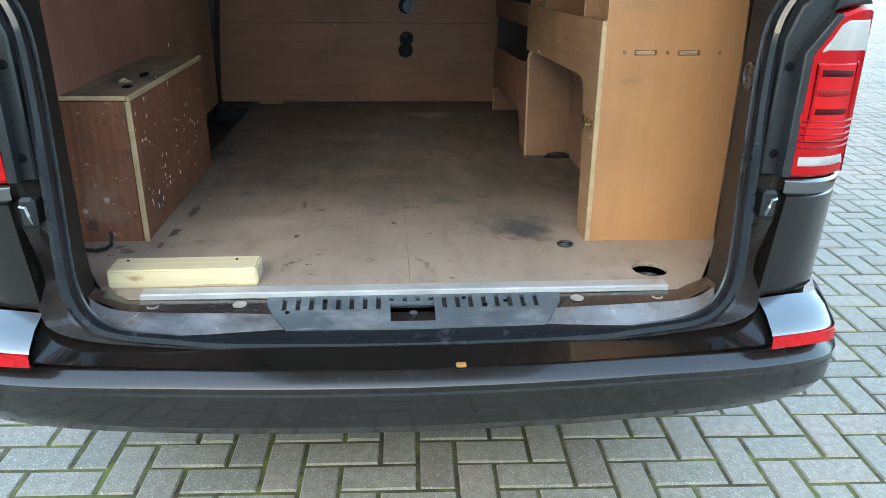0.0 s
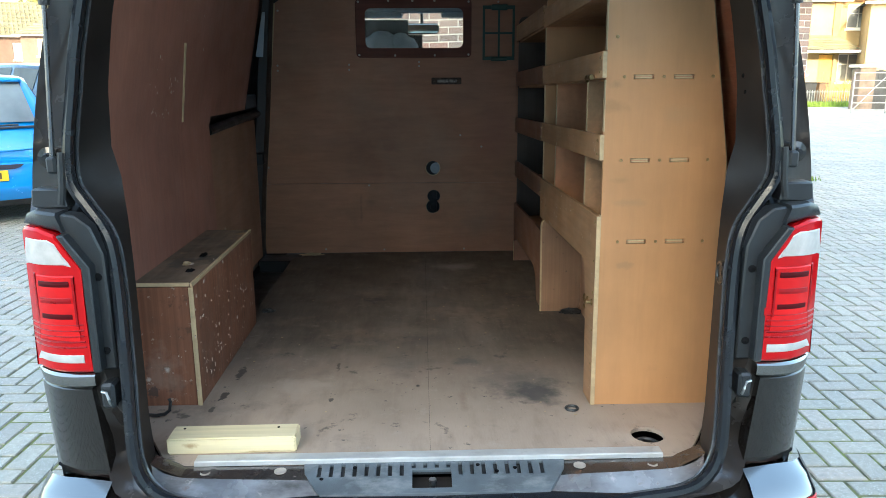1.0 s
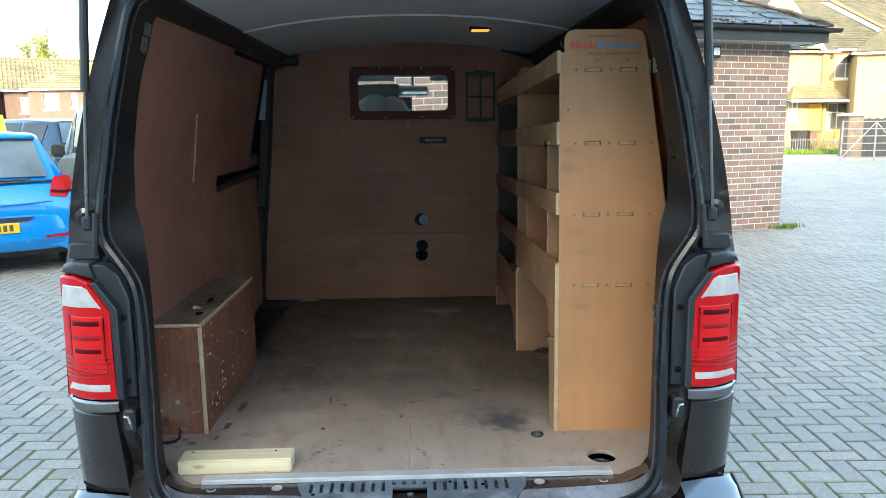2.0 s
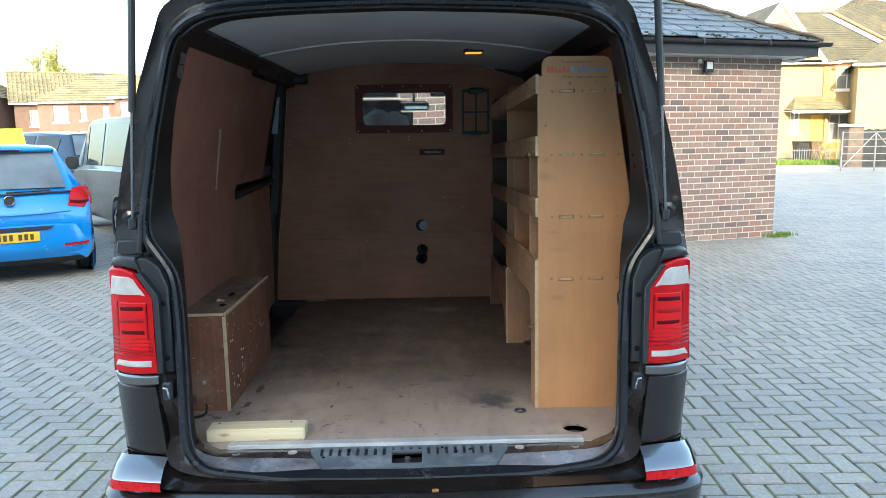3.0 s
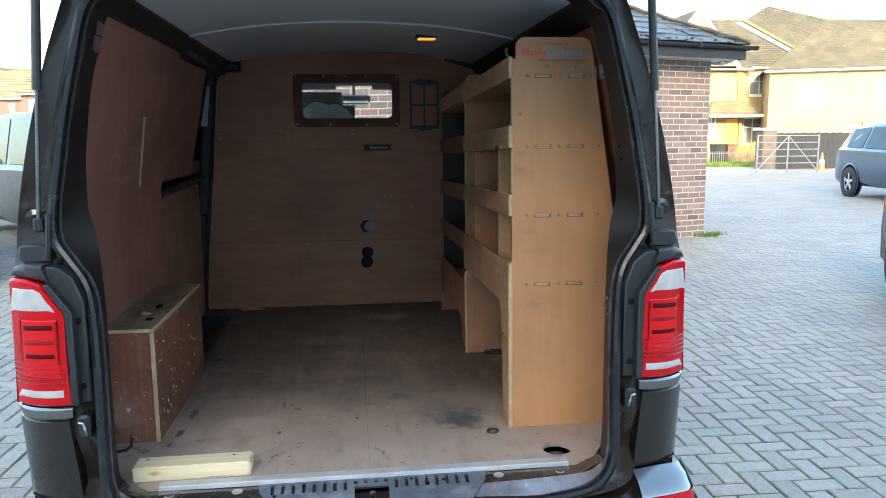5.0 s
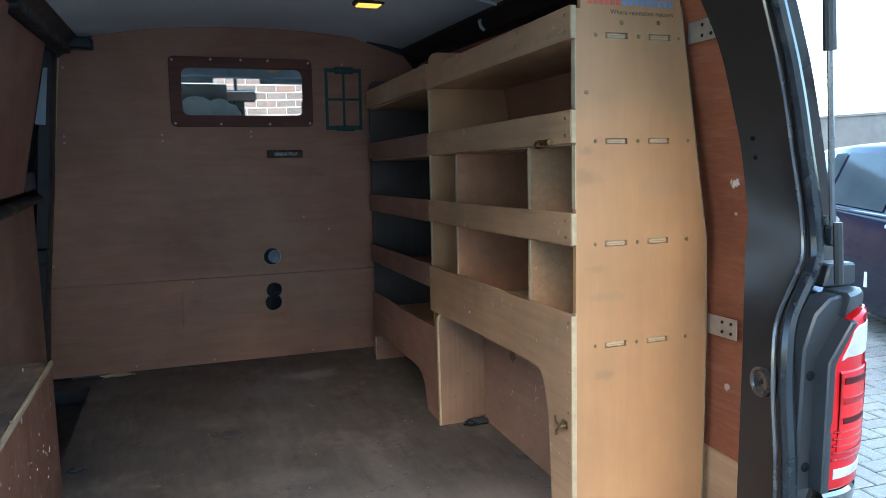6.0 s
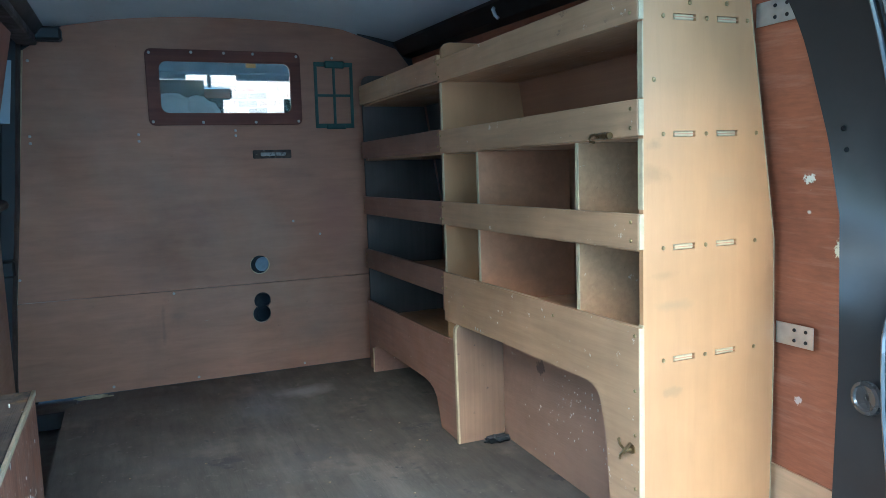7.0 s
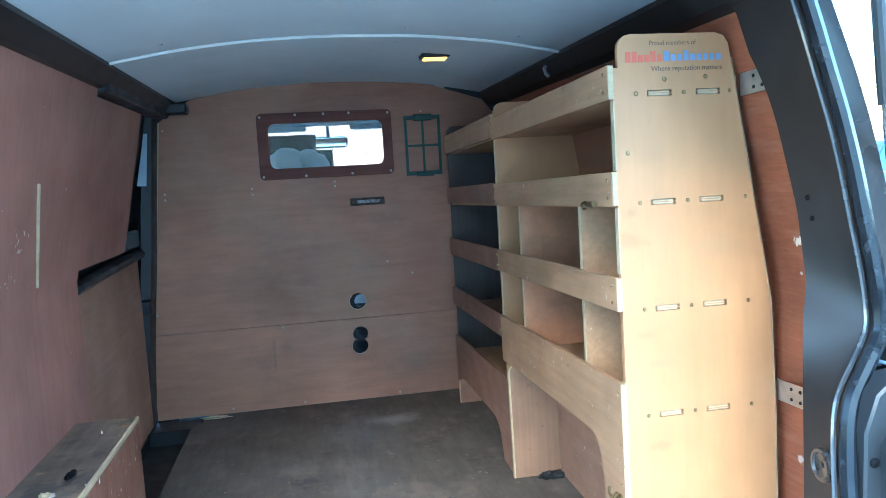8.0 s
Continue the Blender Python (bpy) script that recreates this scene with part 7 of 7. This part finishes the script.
# ---- houses ----
def house(name, label, at, turn, length, depth, eave_z, ridge_z, wall, roof, windows, doors, hip=0.0, courses=22, kind_walls=None):
    """Front along x at y = 0, looking to -y."""
    h = thing(name, label, "house", (*at, 0), turn, "houses", local=True)
    openings = [[(x, z), (x + w, z), (x + w, z + t), (x, z + t)] for x, z, w, t in windows + doors]
    fr = part("wall", panel([(0, 0), (length, 0), (length, eave_z), (0, eave_z)], "y", 0.0, 0.3, openings), wall, h)
    gable = [(0.3, 0), (depth, 0), (depth, eave_z)] + ([] if hip else [(depth / 2, ridge_z - 0.1)]) + [(0.3, eave_z)]
    for x0, x1 in ((0, 0.3), (length - 0.3, length)):
        part("wall", panel(gable, "x", x0, x1), wall, h)
    part("wall", box(0.3, length - 0.3, depth - 0.3, depth, 0, eave_z, 0), wall, h)
    part("inside", box(0.31, length - 0.31, 0.6, 0.7, 0, eave_z, 0), M_GUTTER, h)
    o = 0.35
    a, b = (-o, -o, eave_z - 0.1), (length + o, -o, eave_z - 0.1)
    c, d = (-o, depth + o, eave_z - 0.1), (length + o, depth + o, eave_z - 0.1)
    r0, r1 = (-o + hip, depth / 2, ridge_z), (length + o - hip, depth / 2, ridge_z)
    for p0, p1, q0, q1 in ((a, b, r0, r1), (d, c, r1, r0)):
        part("roof_slope", slope_rows(p0, p1, q0, q1, courses, 0.09), roof, h, smooth=0)
    if hip:
        part("roof_slope", slope_rows(c, a, r0, r0, courses, 0.05), roof, h, smooth=0)
        part("roof_slope", slope_rows(b, d, r1, r1, courses, 0.05), roof, h, smooth=0)
    part("ridge", sweep([r0, r1], 0.12, 6), roof, h)
    part("gutter", box(-o, length + o, -o - 0.12, -o, eave_z - 0.16, eave_z - 0.05, 0.02), M_WHITE, h)
    for x, z, w, t in windows:
        win = part("window", panel([(x, z), (x + w, z), (x + w, z + t), (x, z + t)], "y", 0.06, 0.13,
                                   [[(x + 0.07, z + 0.07), (x + w / 2 - 0.03, z + 0.07), (x + w / 2 - 0.03, z + t - 0.07), (x + 0.07, z + t - 0.07)],
                                    [(x + w / 2 + 0.03, z + 0.07), (x + w - 0.07, z + 0.07), (x + w - 0.07, z + t - 0.07), (x + w / 2 + 0.03, z + t - 0.07)]]), M_UPVC, h, "white framed window")
        part("pane", box(x + 0.05, x + w - 0.05, 0.09, 0.10, z + 0.05, z + t - 0.05, 0), M_PANE_FAR, win)
        part("glazing_bar", box(x + 0.05, x + w - 0.05, 0.07, 0.12, z + t * 0.62, z + t * 0.62 + 0.04, 0), M_UPVC, win)
        part("sill", box(x - 0.1, x + w + 0.1, -0.08, 0.1, z - 0.12, z, 0.01), M_UPVC, win)
    for x, z, w, t in doors:
        dr = part("door", box(x + 0.04, x + w - 0.04, 0.08, 0.14, z, z + t - 0.04, 0.005), M_DOOR, h, "yellow-brown panelled front door")
        for i in (0, 1):
            part("door_panel", box(x + 0.12 + i * w * 0.45, x + w * 0.46 + i * w * 0.42, 0.06, 0.08, z + 0.2, z + t * 0.6, 0.01), M_DOOR, dr)
    return h


def porch(h, x0, x1, out, z0, z1, roof):
    """A lean-to porch roof on two brackets against the front wall."""
    rows = slope_rows((x0, -out, z0), (x1, -out, z0), (x0 + out * 0.6, 0, z1), (x1 - out * 0.6, 0, z1), 9, 0.04)
    p = part("porch_roof", rows, roof, h, "tiled porch roof", smooth=0)
    part("porch_slope", slope_rows((x0, 0, z0), (x0, -out, z0), (x0 + out * 0.6, 0, z1), (x0 + out * 0.6, 0, z1), 9, 0.04), roof, p, smooth=0)
    part("porch_slope", slope_rows((x1, -out, z0), (x1, 0, z0), (x1 - out * 0.6, 0, z1), (x1 - out * 0.6, 0, z1), 9, 0.04), roof, p, smooth=0)
    part("porch_fascia", box(x0, x1, -out - 0.04, -out, z0 - 0.16, z0, 0), M_WHITE, p)
    part("porch_soffit", box(x0, x1, -out, 0, z0 - 0.04, z0 - 0.01, 0), M_WHITE, p)


M_BIN = surf("brown_bin_plastic", (0.10, 0.06, 0.035), 0.5, 0.0, 0.15, 3, bump=0.05)
M_DOOR = surf("varnished_door", (0.62, 0.36, 0.08), 0.4, 0.0, 0.1, 3, bump=0.05)
M_LEAD = surf("lead_flashing", (0.16, 0.20, 0.26), 0.5, 0.0, 0.2, 3, bump=0.1)
M_CHEEK = surf("orange_brick", (0.30, 0.155, 0.075), 0.9, 0.0, 0.15, 1.5, bump=0.4, bump_scale=20)
yh = house("yellow_house", "sunlit yellow brick terraced house with a tiled roof", (24.2, 42.0), 0, 5.6, 8, 5.75, 9.05, M_YELLOW, M_TILE,
           [(0.52, 4.02, 1.37, 1.35), (2.98, 4.05, 1.40, 1.33), (0.27, 1.0, 1.25, 1.62), (3.2, 1.45, 0.8, 1.05)], [(4.35, 0.1, 0.9, 2.2)])
porch(yh, 2.75, 6.3, 1.3, 2.72, 3.55, M_TILE)
part("downpipe", sweep([(-0.1, -0.1, 5.5), (-0.1, -0.08, 0.1)], 0.05, 8), M_GUTTER, yh)
part("quoin", box(-0.62, -0.28, -0.72, -0.55, 2.9, 5.6, 0), M_CHEEK, yh, "red brick quoin")
part("brick_band", box(-0.2, 5.6, -0.015, 0.02, 5.42, 5.6, 0), M_CHEEK, yh, "orange brick band under the eave")
part("brick_cheek", panel([(0.65, 2.62), (2.9, 2.62), (2.9, 3.62), (2.1, 3.55)], "y", -0.5, -0.02), M_CHEEK, yh, "sloping orange brick cheek beside the porch")
part("cheek_roof", loft([[(1.75, -0.75, 3.42), (2.9, -0.75, 3.72)], [(2.3, -1.25, 2.78), (3.1, -1.30, 2.80)]]), M_SLATE, yh)
part("valley_flashing", loft([[(1.35, 3.75, 8.95), (1.95, 3.75, 8.98)], [(4.5, -0.38, 5.80), (5.0, -0.38, 5.84)]]), M_LEAD, yh, "blue-grey lead valley")
part("wing_roof", slope_rows((1.9, 3.7, 9.0), (4.95, -0.42, 5.86), (4.2, 4.6, 10.2), (7.2, -0.42, 8.2), 12, 0.06), M_TILE, yh, "tiled slope of the cross wing", smooth=0)
part("verge_tiles", sweep([(1.98, 3.65, 9.08), (5.0, -0.42, 5.96)], 0.09, 6), M_CHEEK, yh)
house("yellow_house", "sunlit yellow brick terraced house with a tiled roof", (29.9, 42.0), 0, 7.0, 8, 5.9, 9.2, M_YELLOW, M_TILE,
            [(0.5, 4.1, 1.35, 1.3), (3.4, 4.1, 1.2, 1.3), (1.2, 0.9, 1.6, 1.5)], [(4.2, 0.1, 0.9, 2.2)])
yh3 = house("yellow_house", "sunlit yellow brick house with a white-edged gable", (17.2, 41.4), 0, 6.85, 8, 5.6, 8.3, M_YELLOW, M_TILE,
            [(4.55, 1.46, 0.6, 1.28), (1.0, 4.0, 1.2, 1.2)], [(5.78, 0.1, 0.88, 2.5)])
porch(yh3, 4.1, 7.5, 1.2, 2.78, 3.62, M_TILE_LIT)
part("front_gable", panel([(1.0, 5.65), (5.8, 5.65), (3.4, 8.62)], "y", -0.74, 3.5), M_YELLOW, yh3, "yellow brick gable")
part("gable_panel", panel(circle(3.4, 7.1, 0.66, 20), "y", -0.78, -0.70), M_REDBRICK_FAR, yh3, "round brick panel in the gable")
part("gable_roof", loft([[(0.72, y, 5.5), (3.4, y, 8.95), (6.08, y, 5.5)] for y in (-0.75, 4.0)]), M_TILE, yh3)
for x in (0.72, 6.08):
    part("barge_board", sweep([(x, -0.80, 5.5), (3.4, -0.80, 8.86)], 0.13, 4, flat=0.35, face=(0, 1, 0)), M_WHITE, yh3, "white barge board")
house("red_house", "pale red brick house with a long tiled roof", (-27.7, 52.0), 0, 8.4, 8, 4.45, 6.45, M_REDBRICK_FAR, M_TILE_LIT,
             [(1.09, 2.97, 1.05, 1.14), (3.02, 3.08, 0.42, 1.02), (4.62, 3.2, 0.42, 0.85)], [(6.5, 0.1, 0.9, 2.2)], hip=2.0, courses=11)
redh2 = house("red_house", "red brick house with a tall ribbed tile roof", (-31.0, 55.0), 28, 8.0, 7, 4.55, 7.1, M_REDBRICK_FAR, M_TILE_LIT, [(1.0, 2.8, 1.1, 1.2)], [(3.1, 0.1, 0.9, 2.2)], courses=9)
for i in range(30):
    f = i / 29
    part("roof_rib", sweep([(-0.3 + f * 8.6, -0.40, 4.46), (-0.3 + f * 8.6, 3.48, 7.13)], 0.055, 6), M_TILE_LIT, redh2)
house("red_house", "red brick house end with a hipped roof", (-20.75, 48.5), 0, 5.0, 7, 4.55, 6.1, M_REDBRICK_FAR, M_TILE_LIT, [(0.35, 3.15, 0.95, 1.0)], [(3.1, 0.1, 0.9, 2.2)], hip=2.4, courses=10)
house("red_house", "far red brick house end with a small window", (-39.6, 53.0), 0, 7.75, 7, 4.95, 6.5, M_REDBRICK_FAR, M_TILE_LIT, [(7.05, 2.85, 0.5, 0.9), (3.0, 2.85, 1.1, 1.2)], [(1.1, 0.1, 0.9, 2.2)], hip=2.4, courses=12)
house("pale_house", "pale rendered house behind the yard wall", (23.8, 38.2), -25, 9, 8, 5.2, 7.6, M_YELLOW, M_TILE, [(1.5, 3.2, 1.3, 1.3), (5.5, 3.2, 1.3, 1.3)], [(4.0, 0.1, 0.9, 2.1)], hip=3.0)
M_YARDWALL = surf("grey_brown_block", (0.17, 0.15, 0.135), 0.9, 0.0, 0.15, 0.8, bump=0.3, bump_scale=14, stain=[((0.10, 0.09, 0.08), 1.2, 0.5, 0.7, 0.5)])
yw = thing("yard_wall", "long grey-brown yard wall with a coping", "wall", (18.35, 17.6, 0), -101.5, local=True)
part("wall_body", box(-3.2, 22, 0, 0.25, 0, 2.3, 0), M_YARDWALL, yw)
part("coping", box(-3.25, 22.05, -0.04, 0.29, 2.3, 2.38, 0.01), M_YARDWALL, yw)

# verge, fence, bins and gate before the yellow houses
vg = bmesh.new()
random.seed(5)
for _ in range(9000):
    x, y = random.uniform(14.5, 23.5), random.uniform(32.2, 35.5)
    hh, a = random.uniform(0.06, 0.22), random.uniform(0, 6.28)
    dx, dy = math.cos(a) * 0.025, math.sin(a) * 0.025
    vg.faces.new([vg.verts.new(p) for p in ((x - dx, y - dy, 0), (x + dx, y + dy, 0), (x + dy * 2, y - dx * 2, hh))])
solo("verge_grass", vg, M_GRASS, "bright sunlit grass verge by the road", "grass", kind="stuff", smooth=0)
solo("verge", loft([[(14.3, 32.1, -0.01), (23.8, 32.1, -0.01)], [(14.3, 36, 0.02), (23.8, 36, 0.02)]]), M_GRASS, "grass strip in front of the houses", "verge", kind="structure")
fence = thing("fence", "low pale metal railings on the verge", "fence", (19, 34.6, 0))
for i in range(68):
    part("picket", box(15.2 + i * 0.125, 15.225 + i * 0.125, 34.58, 34.6, 0, 0.72, 0), M_GALV, fence)
part("rail", box(15.1, 23.7, 34.6, 34.63, 0.60, 0.64, 0), M_GALV, fence)
for bx, m in ((21.0, M_GUTTER), (21.75, M_BIN)):
    bn = thing("wheelie_bin", "tall wheeled refuse bin in front of the house", "bin", (bx, 38.5, -0.03), local=True, group="bins")
    part("bin_body", loft([[(-0.24, -0.28, 0.0), (0.24, -0.28, 0.0), (0.24, 0.28, 0.0), (-0.24, 0.28, 0.0)], [(-0.3, -0.36, 1.0), (0.3, -0.36, 1.0), (0.3, 0.36, 1.0), (-0.3, 0.36, 1.0)]], True, True), m, bn)
    part("bin_lid", box(-0.32, 0.32, -0.4, 0.38, 1.0, 1.08, 0.02), m, bn)
gate = thing("field_gate", "galvanised tubular gate with crossed braces", "gate", (17.8, 26.4, 0))
g0, g1 = Vector((16.5, 26.5, 0)), Vector((19.05, 26.3, 0))
for z in (0.14, 0.40, 0.68, 0.96, 1.24, 1.52):
    part("rail", sweep([tuple(g0 + Vector((0, 0, z))), tuple(g1 + Vector((0, 0, z)))], 0.022, 6), M_GALV, gate)
for f, zt in ((0, 1.56), (0.5, 1.52), (1, 1.56)):
    p = g0.lerp(g1, f)
    part("upright", sweep([(p.x, p.y, 0.0), (p.x, p.y, zt)], 0.032, 6), M_GALV, gate)
for f in (0.02, 0.98):
    part("brace", sweep([tuple(g0.lerp(g1, f) + Vector((0, 0, 0.15))), tuple(g0.lerp(g1, 0.5) + Vector((0, 0, 1.50)))], 0.02, 6), M_GALV, gate)
gp = thing("gate_pillar", "square brick gate pillar with a stone cap", "pillar", (18.75, 29.7, 0))
# Hip-tile colour darkens the brick: the pillar's shade is painted in.
part("pillar_body", box(18.42, 19.08, 29.4, 30.0, 0, 1.74, 0), M_HIP, gp)
part("pillar_cap", box(18.30, 19.20, 29.28, 30.12, 1.74, 1.86, 0.03), M_MORTAR, gp)
bg = thing("black_gate", "black boarded double gate", "gate", (21.5, 29.3, 0))
for i in range(26):
    part("board", box(19.10 + i * 0.18, 19.27 + i * 0.18, 29.5, 29.54, 0.0, 1.62 + 0.03 * (i % 2), 0), M_GUTTER, bg)
og = bmesh.new()
random.seed(61)
for _ in range(700):
    x, y, a = random.gauss(21.6, 0.32), random.gauss(36.2, 0.3), random.uniform(0, 6.28)
    hh, lean = random.uniform(0.6, 1.35), random.uniform(0.05, 0.4)
    dx, dy = math.cos(a) * 0.018, math.sin(a) * 0.018
    og.faces.new([og.verts.new(p) for p in ((x - dx, y - dy, 0), (x + dx, y + dy, 0), (x + math.cos(a + 1.2) * lean, y + math.sin(a + 1.2) * lean, hh))])
solo("tall_grass", og, surf("straw_grass", (0.36, 0.26, 0.08), 0.9, 0.0, 0.3, 3, bump=0.0), "straw-coloured clump of ornamental grass before the house", "grass", kind="stuff", smooth=0)
cone = thing("traffic_cone", "orange and white traffic cone", "cone", (20.8, 28.6, 0), local=True)
M_ORANGE = surf("orange_plastic", (0.75, 0.13, 0.03), 0.5, bump=0)
part("cone_base", box(-0.2, 0.2, -0.2, 0.2, 0, 0.05, 0.01), M_ORANGE, cone)
part("cone_body", lathe([(0.15, 0.05), (0.115, 0.25), (0.075, 0.48), (0.03, 0.75)], "z", 16), M_ORANGE, cone)
part("cone_sleeve", lathe([(0.118, 0.25), (0.078, 0.48)], "z", 16), M_WHITE, cone)


# ---- trees ----
def tree(name, label, at, height, leafy, seed, spread=0.5, leaf=0.12):
    random.seed(seed)
    t = thing(name, label, "tree", (*at, 0), local=True, group="trees")
    wood, tips = bmesh.new(), []

    def grow(p, d, length, r, level):
        q = p + d * length
        mid = (p + q) / 2 + Vector((random.uniform(-1, 1), random.uniform(-1, 1), 0)) * length * 0.05
        sweep([tuple(p), tuple(mid), tuple(q)], r, 5, bm=wood)
        if level >= 3:
            tips.append((mid, q))
        if level < 4:
            for _ in range(3 if level else 5):
                nd = (d + Vector((random.uniform(-1, 1), random.uniform(-1, 1), random.uniform(-0.1, 0.7))) * spread * 1.3).normalized()
                grow(p.lerp(q, random.uniform(0.55, 1.0)), nd, length * random.uniform(0.55, 0.75), r * 0.55, level + 1)
    grow(Vector((0, 0, 0)), Vector((0, 0, 1)), height * 0.42, height * 0.018, 0)
    part("trunk", wood, M_BARK, t)
    if leafy:
        cr = bmesh.new()
        for a, b in tips:
            for _ in range(leafy):
                c = a.lerp(b, random.uniform(0, 1.3)) + Vector((random.gauss(0, 1), random.gauss(0, 1), random.gauss(0, 1))) * leaf * 1.6
                u = Vector((random.gauss(0, 1), random.gauss(0, 1), random.gauss(0, 1))).normalized()
                w = u.orthogonal()
                s = leaf * random.uniform(0.5, 1.1)
                cr.faces.new([cr.verts.new(c + v) for v in (u * s, w * s * 0.5, -u * s, -w * s * 0.5)])
        part("crown", cr, M_LEAF, t, smooth=0)
    return t


tree("tree", "leafy yellow-green tree behind the houses", (-30.6, 62), 9.3, 26, 3, 0.40, 0.09)
tree("tree", "bare winter tree behind the roofs", (27.5, 60), 12.5, 0, 8, 0.6)
tree("tree", "bare winter tree behind the roofs", (22.5, 58), 12.0, 0, 9, 0.6)
tree("tree", "thin ivy-clad tree behind the roofs", (32.5, 58), 12.8, 5, 12, 0.35, 0.16)
tree("tree", "bare winter tree behind the roofs", (38.5, 62), 13.0, 0, 14, 0.6)


# ---- laid pieces, last: bricks of the garage and the paving blocks ----
def piece_mesh(l, w, h, chamfer, material):
    """A block with a chamfered top, its top face at z = 0."""
    x, y, c = l / 2, w / 2, chamfer
    vs = [(-x, -y, -h), (x, -y, -h), (x, y, -h), (-x, y, -h), (-x, -y, -c), (x, -y, -c), (x, y, -c), (-x, y, -c),
          (-x + c, -y + c, 0), (x - c, -y + c, 0), (x - c, y - c, 0), (-x + c, y - c, 0)]
    fs = [(0, 1, 5, 4), (1, 2, 6, 5), (2, 3, 7, 6), (3, 0, 4, 7), (4, 5, 9, 8), (5, 6, 10, 9), (6, 7, 11, 10), (7, 4, 8, 11), (8, 9, 10, 11)]
    me = bpy.data.meshes.new("piece")
    me.from_pydata(vs, [], fs)
    me.materials.append(material)
    return me, np.array(vs), fs


def laid(parent, name, singles, rest, proto, material, label=""):
    """Pieces at matrices: the singles as objects on one mesh, the rest joined."""
    me, vs, fs = proto
    inv = BASE.get(parent.name, Matrix())
    for m in singles:
        ob = new(name, me)
        ob.parent = parent
        ob.matrix_parent_inverse = inv
        ob.matrix_basis = m
    if rest:
        ms = np.array([np.array(m) for m in rest])
        co = np.einsum("kij,vj->kvi", ms[:, :3, :3], vs) + ms[:, None, :3, 3]
        faces = (np.array(fs)[None] + (np.arange(len(rest)) * len(vs))[:, None, None]).reshape(-1, 4)
        j = bpy.data.meshes.new("pieces")
        j.from_pydata(co.reshape(-1, 3).tolist(), [], faces.tolist())
        j.materials.append(material)
        ob = new(name + "s_beyond", j)
        ob.parent = parent
        ob.matrix_parent_inverse = inv
        tagged(ob, label, kind="stuff")


random.seed(31)
COURSE = 0.0857
brick = piece_mesh(0.213, 0.071, 0.012, 0.003, M_BRICK)
half_brick = piece_mesh(0.1015, 0.071, 0.012, 0.003, M_BRICK)
near_b, far_b, near_h, far_h = [], [], [], []
turn_wall = Matrix(((GD.x, 0, -GN.x, 0), (GD.y, 0, -GN.y, 0), (0, 1, 0, 0), (0, 0, 0, 1)))
for k in range(31):
    z = 0.043 + k * COURSE
    s = 0.0
    first = True
    while s < GL - 0.05:
        if k % 2 and first:
            l, pick = 0.1015, (near_h, far_h)
        else:
            l, pick = 0.213, (near_b, far_b)
        first = False
        if s + l > GL:
            break
        c = g3(s + l / 2, 0.0, z)
        m = Matrix.Translation(c) @ turn_wall @ pose(0, 0, random.uniform(-0.002, 0.002), random.uniform(-0.4, 0.4), random.uniform(-0.4, 0.4), 0)
        pick[0 if s < 1.62 else 1].append(m)
        s += l + 0.0135
laid(gwall, "brick", near_b, far_b, brick, M_BRICK, "red-brown bricks further along the wall")
laid(gwall, "half_brick", near_h, far_h, half_brick, M_BRICK)
# the side wall's bricks
side_turn = Matrix(((GN.x, 0, GD.x * -1, 0), (GN.y, 0, GD.y * -1, 0), (0, 1, 0, 0), (0, 0, 0, 1)))
side = []
for k in range(31):
    d = 0.0 if k % 2 == 0 else 0.1125
    while d < GW - 0.2:
        side.append(Matrix.Translation(g3(0.0, d + 0.1075, 0.043 + k * COURSE)) @ side_turn)
        d += 0.225
laid(gwall, "side_brick", [], side, brick, M_BRICK, "bricks of the garage's side wall")

paver = piece_mesh(0.1950, 0.0925, 0.02, 0.0045, M_PAVER)
near_p, far_p = [], []
PITCH, ROT, P0 = 0.1035, radians(-1.8), Vector((-0.394, 0.086))
random.seed(41)
c_r, s_r = math.cos(ROT), math.sin(ROT)
for i in range(-420, 420):
    for j in range(-220, 320):
        for kind_v in (True, False):
            gx, gy = i + 2 * j, -i + 2 * j
            cx, cy = (gx + 0.5, gy + 1.0) if kind_v else (gx + 2.0, gy + 1.5)
            x, y = P0.x + PITCH * (cx * c_r - cy * s_r), P0.y + PITCH * (cx * s_r + cy * c_r)
            if not (-6.05 < y < 32.5) or abs(x) > reach(y) - 0.06:
                continue
            hidden = abs(x) < 0.75 and 0.9 < y < 4.4
            if hidden:
                continue
            z = random.uniform(-0.0025, 0.0015)
            m = Matrix.Translation((x, y, z)) @ Euler((random.uniform(-0.006, 0.006), random.uniform(-0.006, 0.006), ROT + (math.pi / 2 if kind_v else 0) + random.uniform(-0.008, 0.008))).to_matrix().to_4x4()
            near = -0.35 < y < 0.9 and -1.3 < x < 1.95 and (y < 0.45 or x > 0.85)
            (near_p if near and len(near_p) < 300 else far_p).append(m)
laid(pavement, "paver", near_p, far_p, paver, M_PAVER, "grey concrete paving blocks")
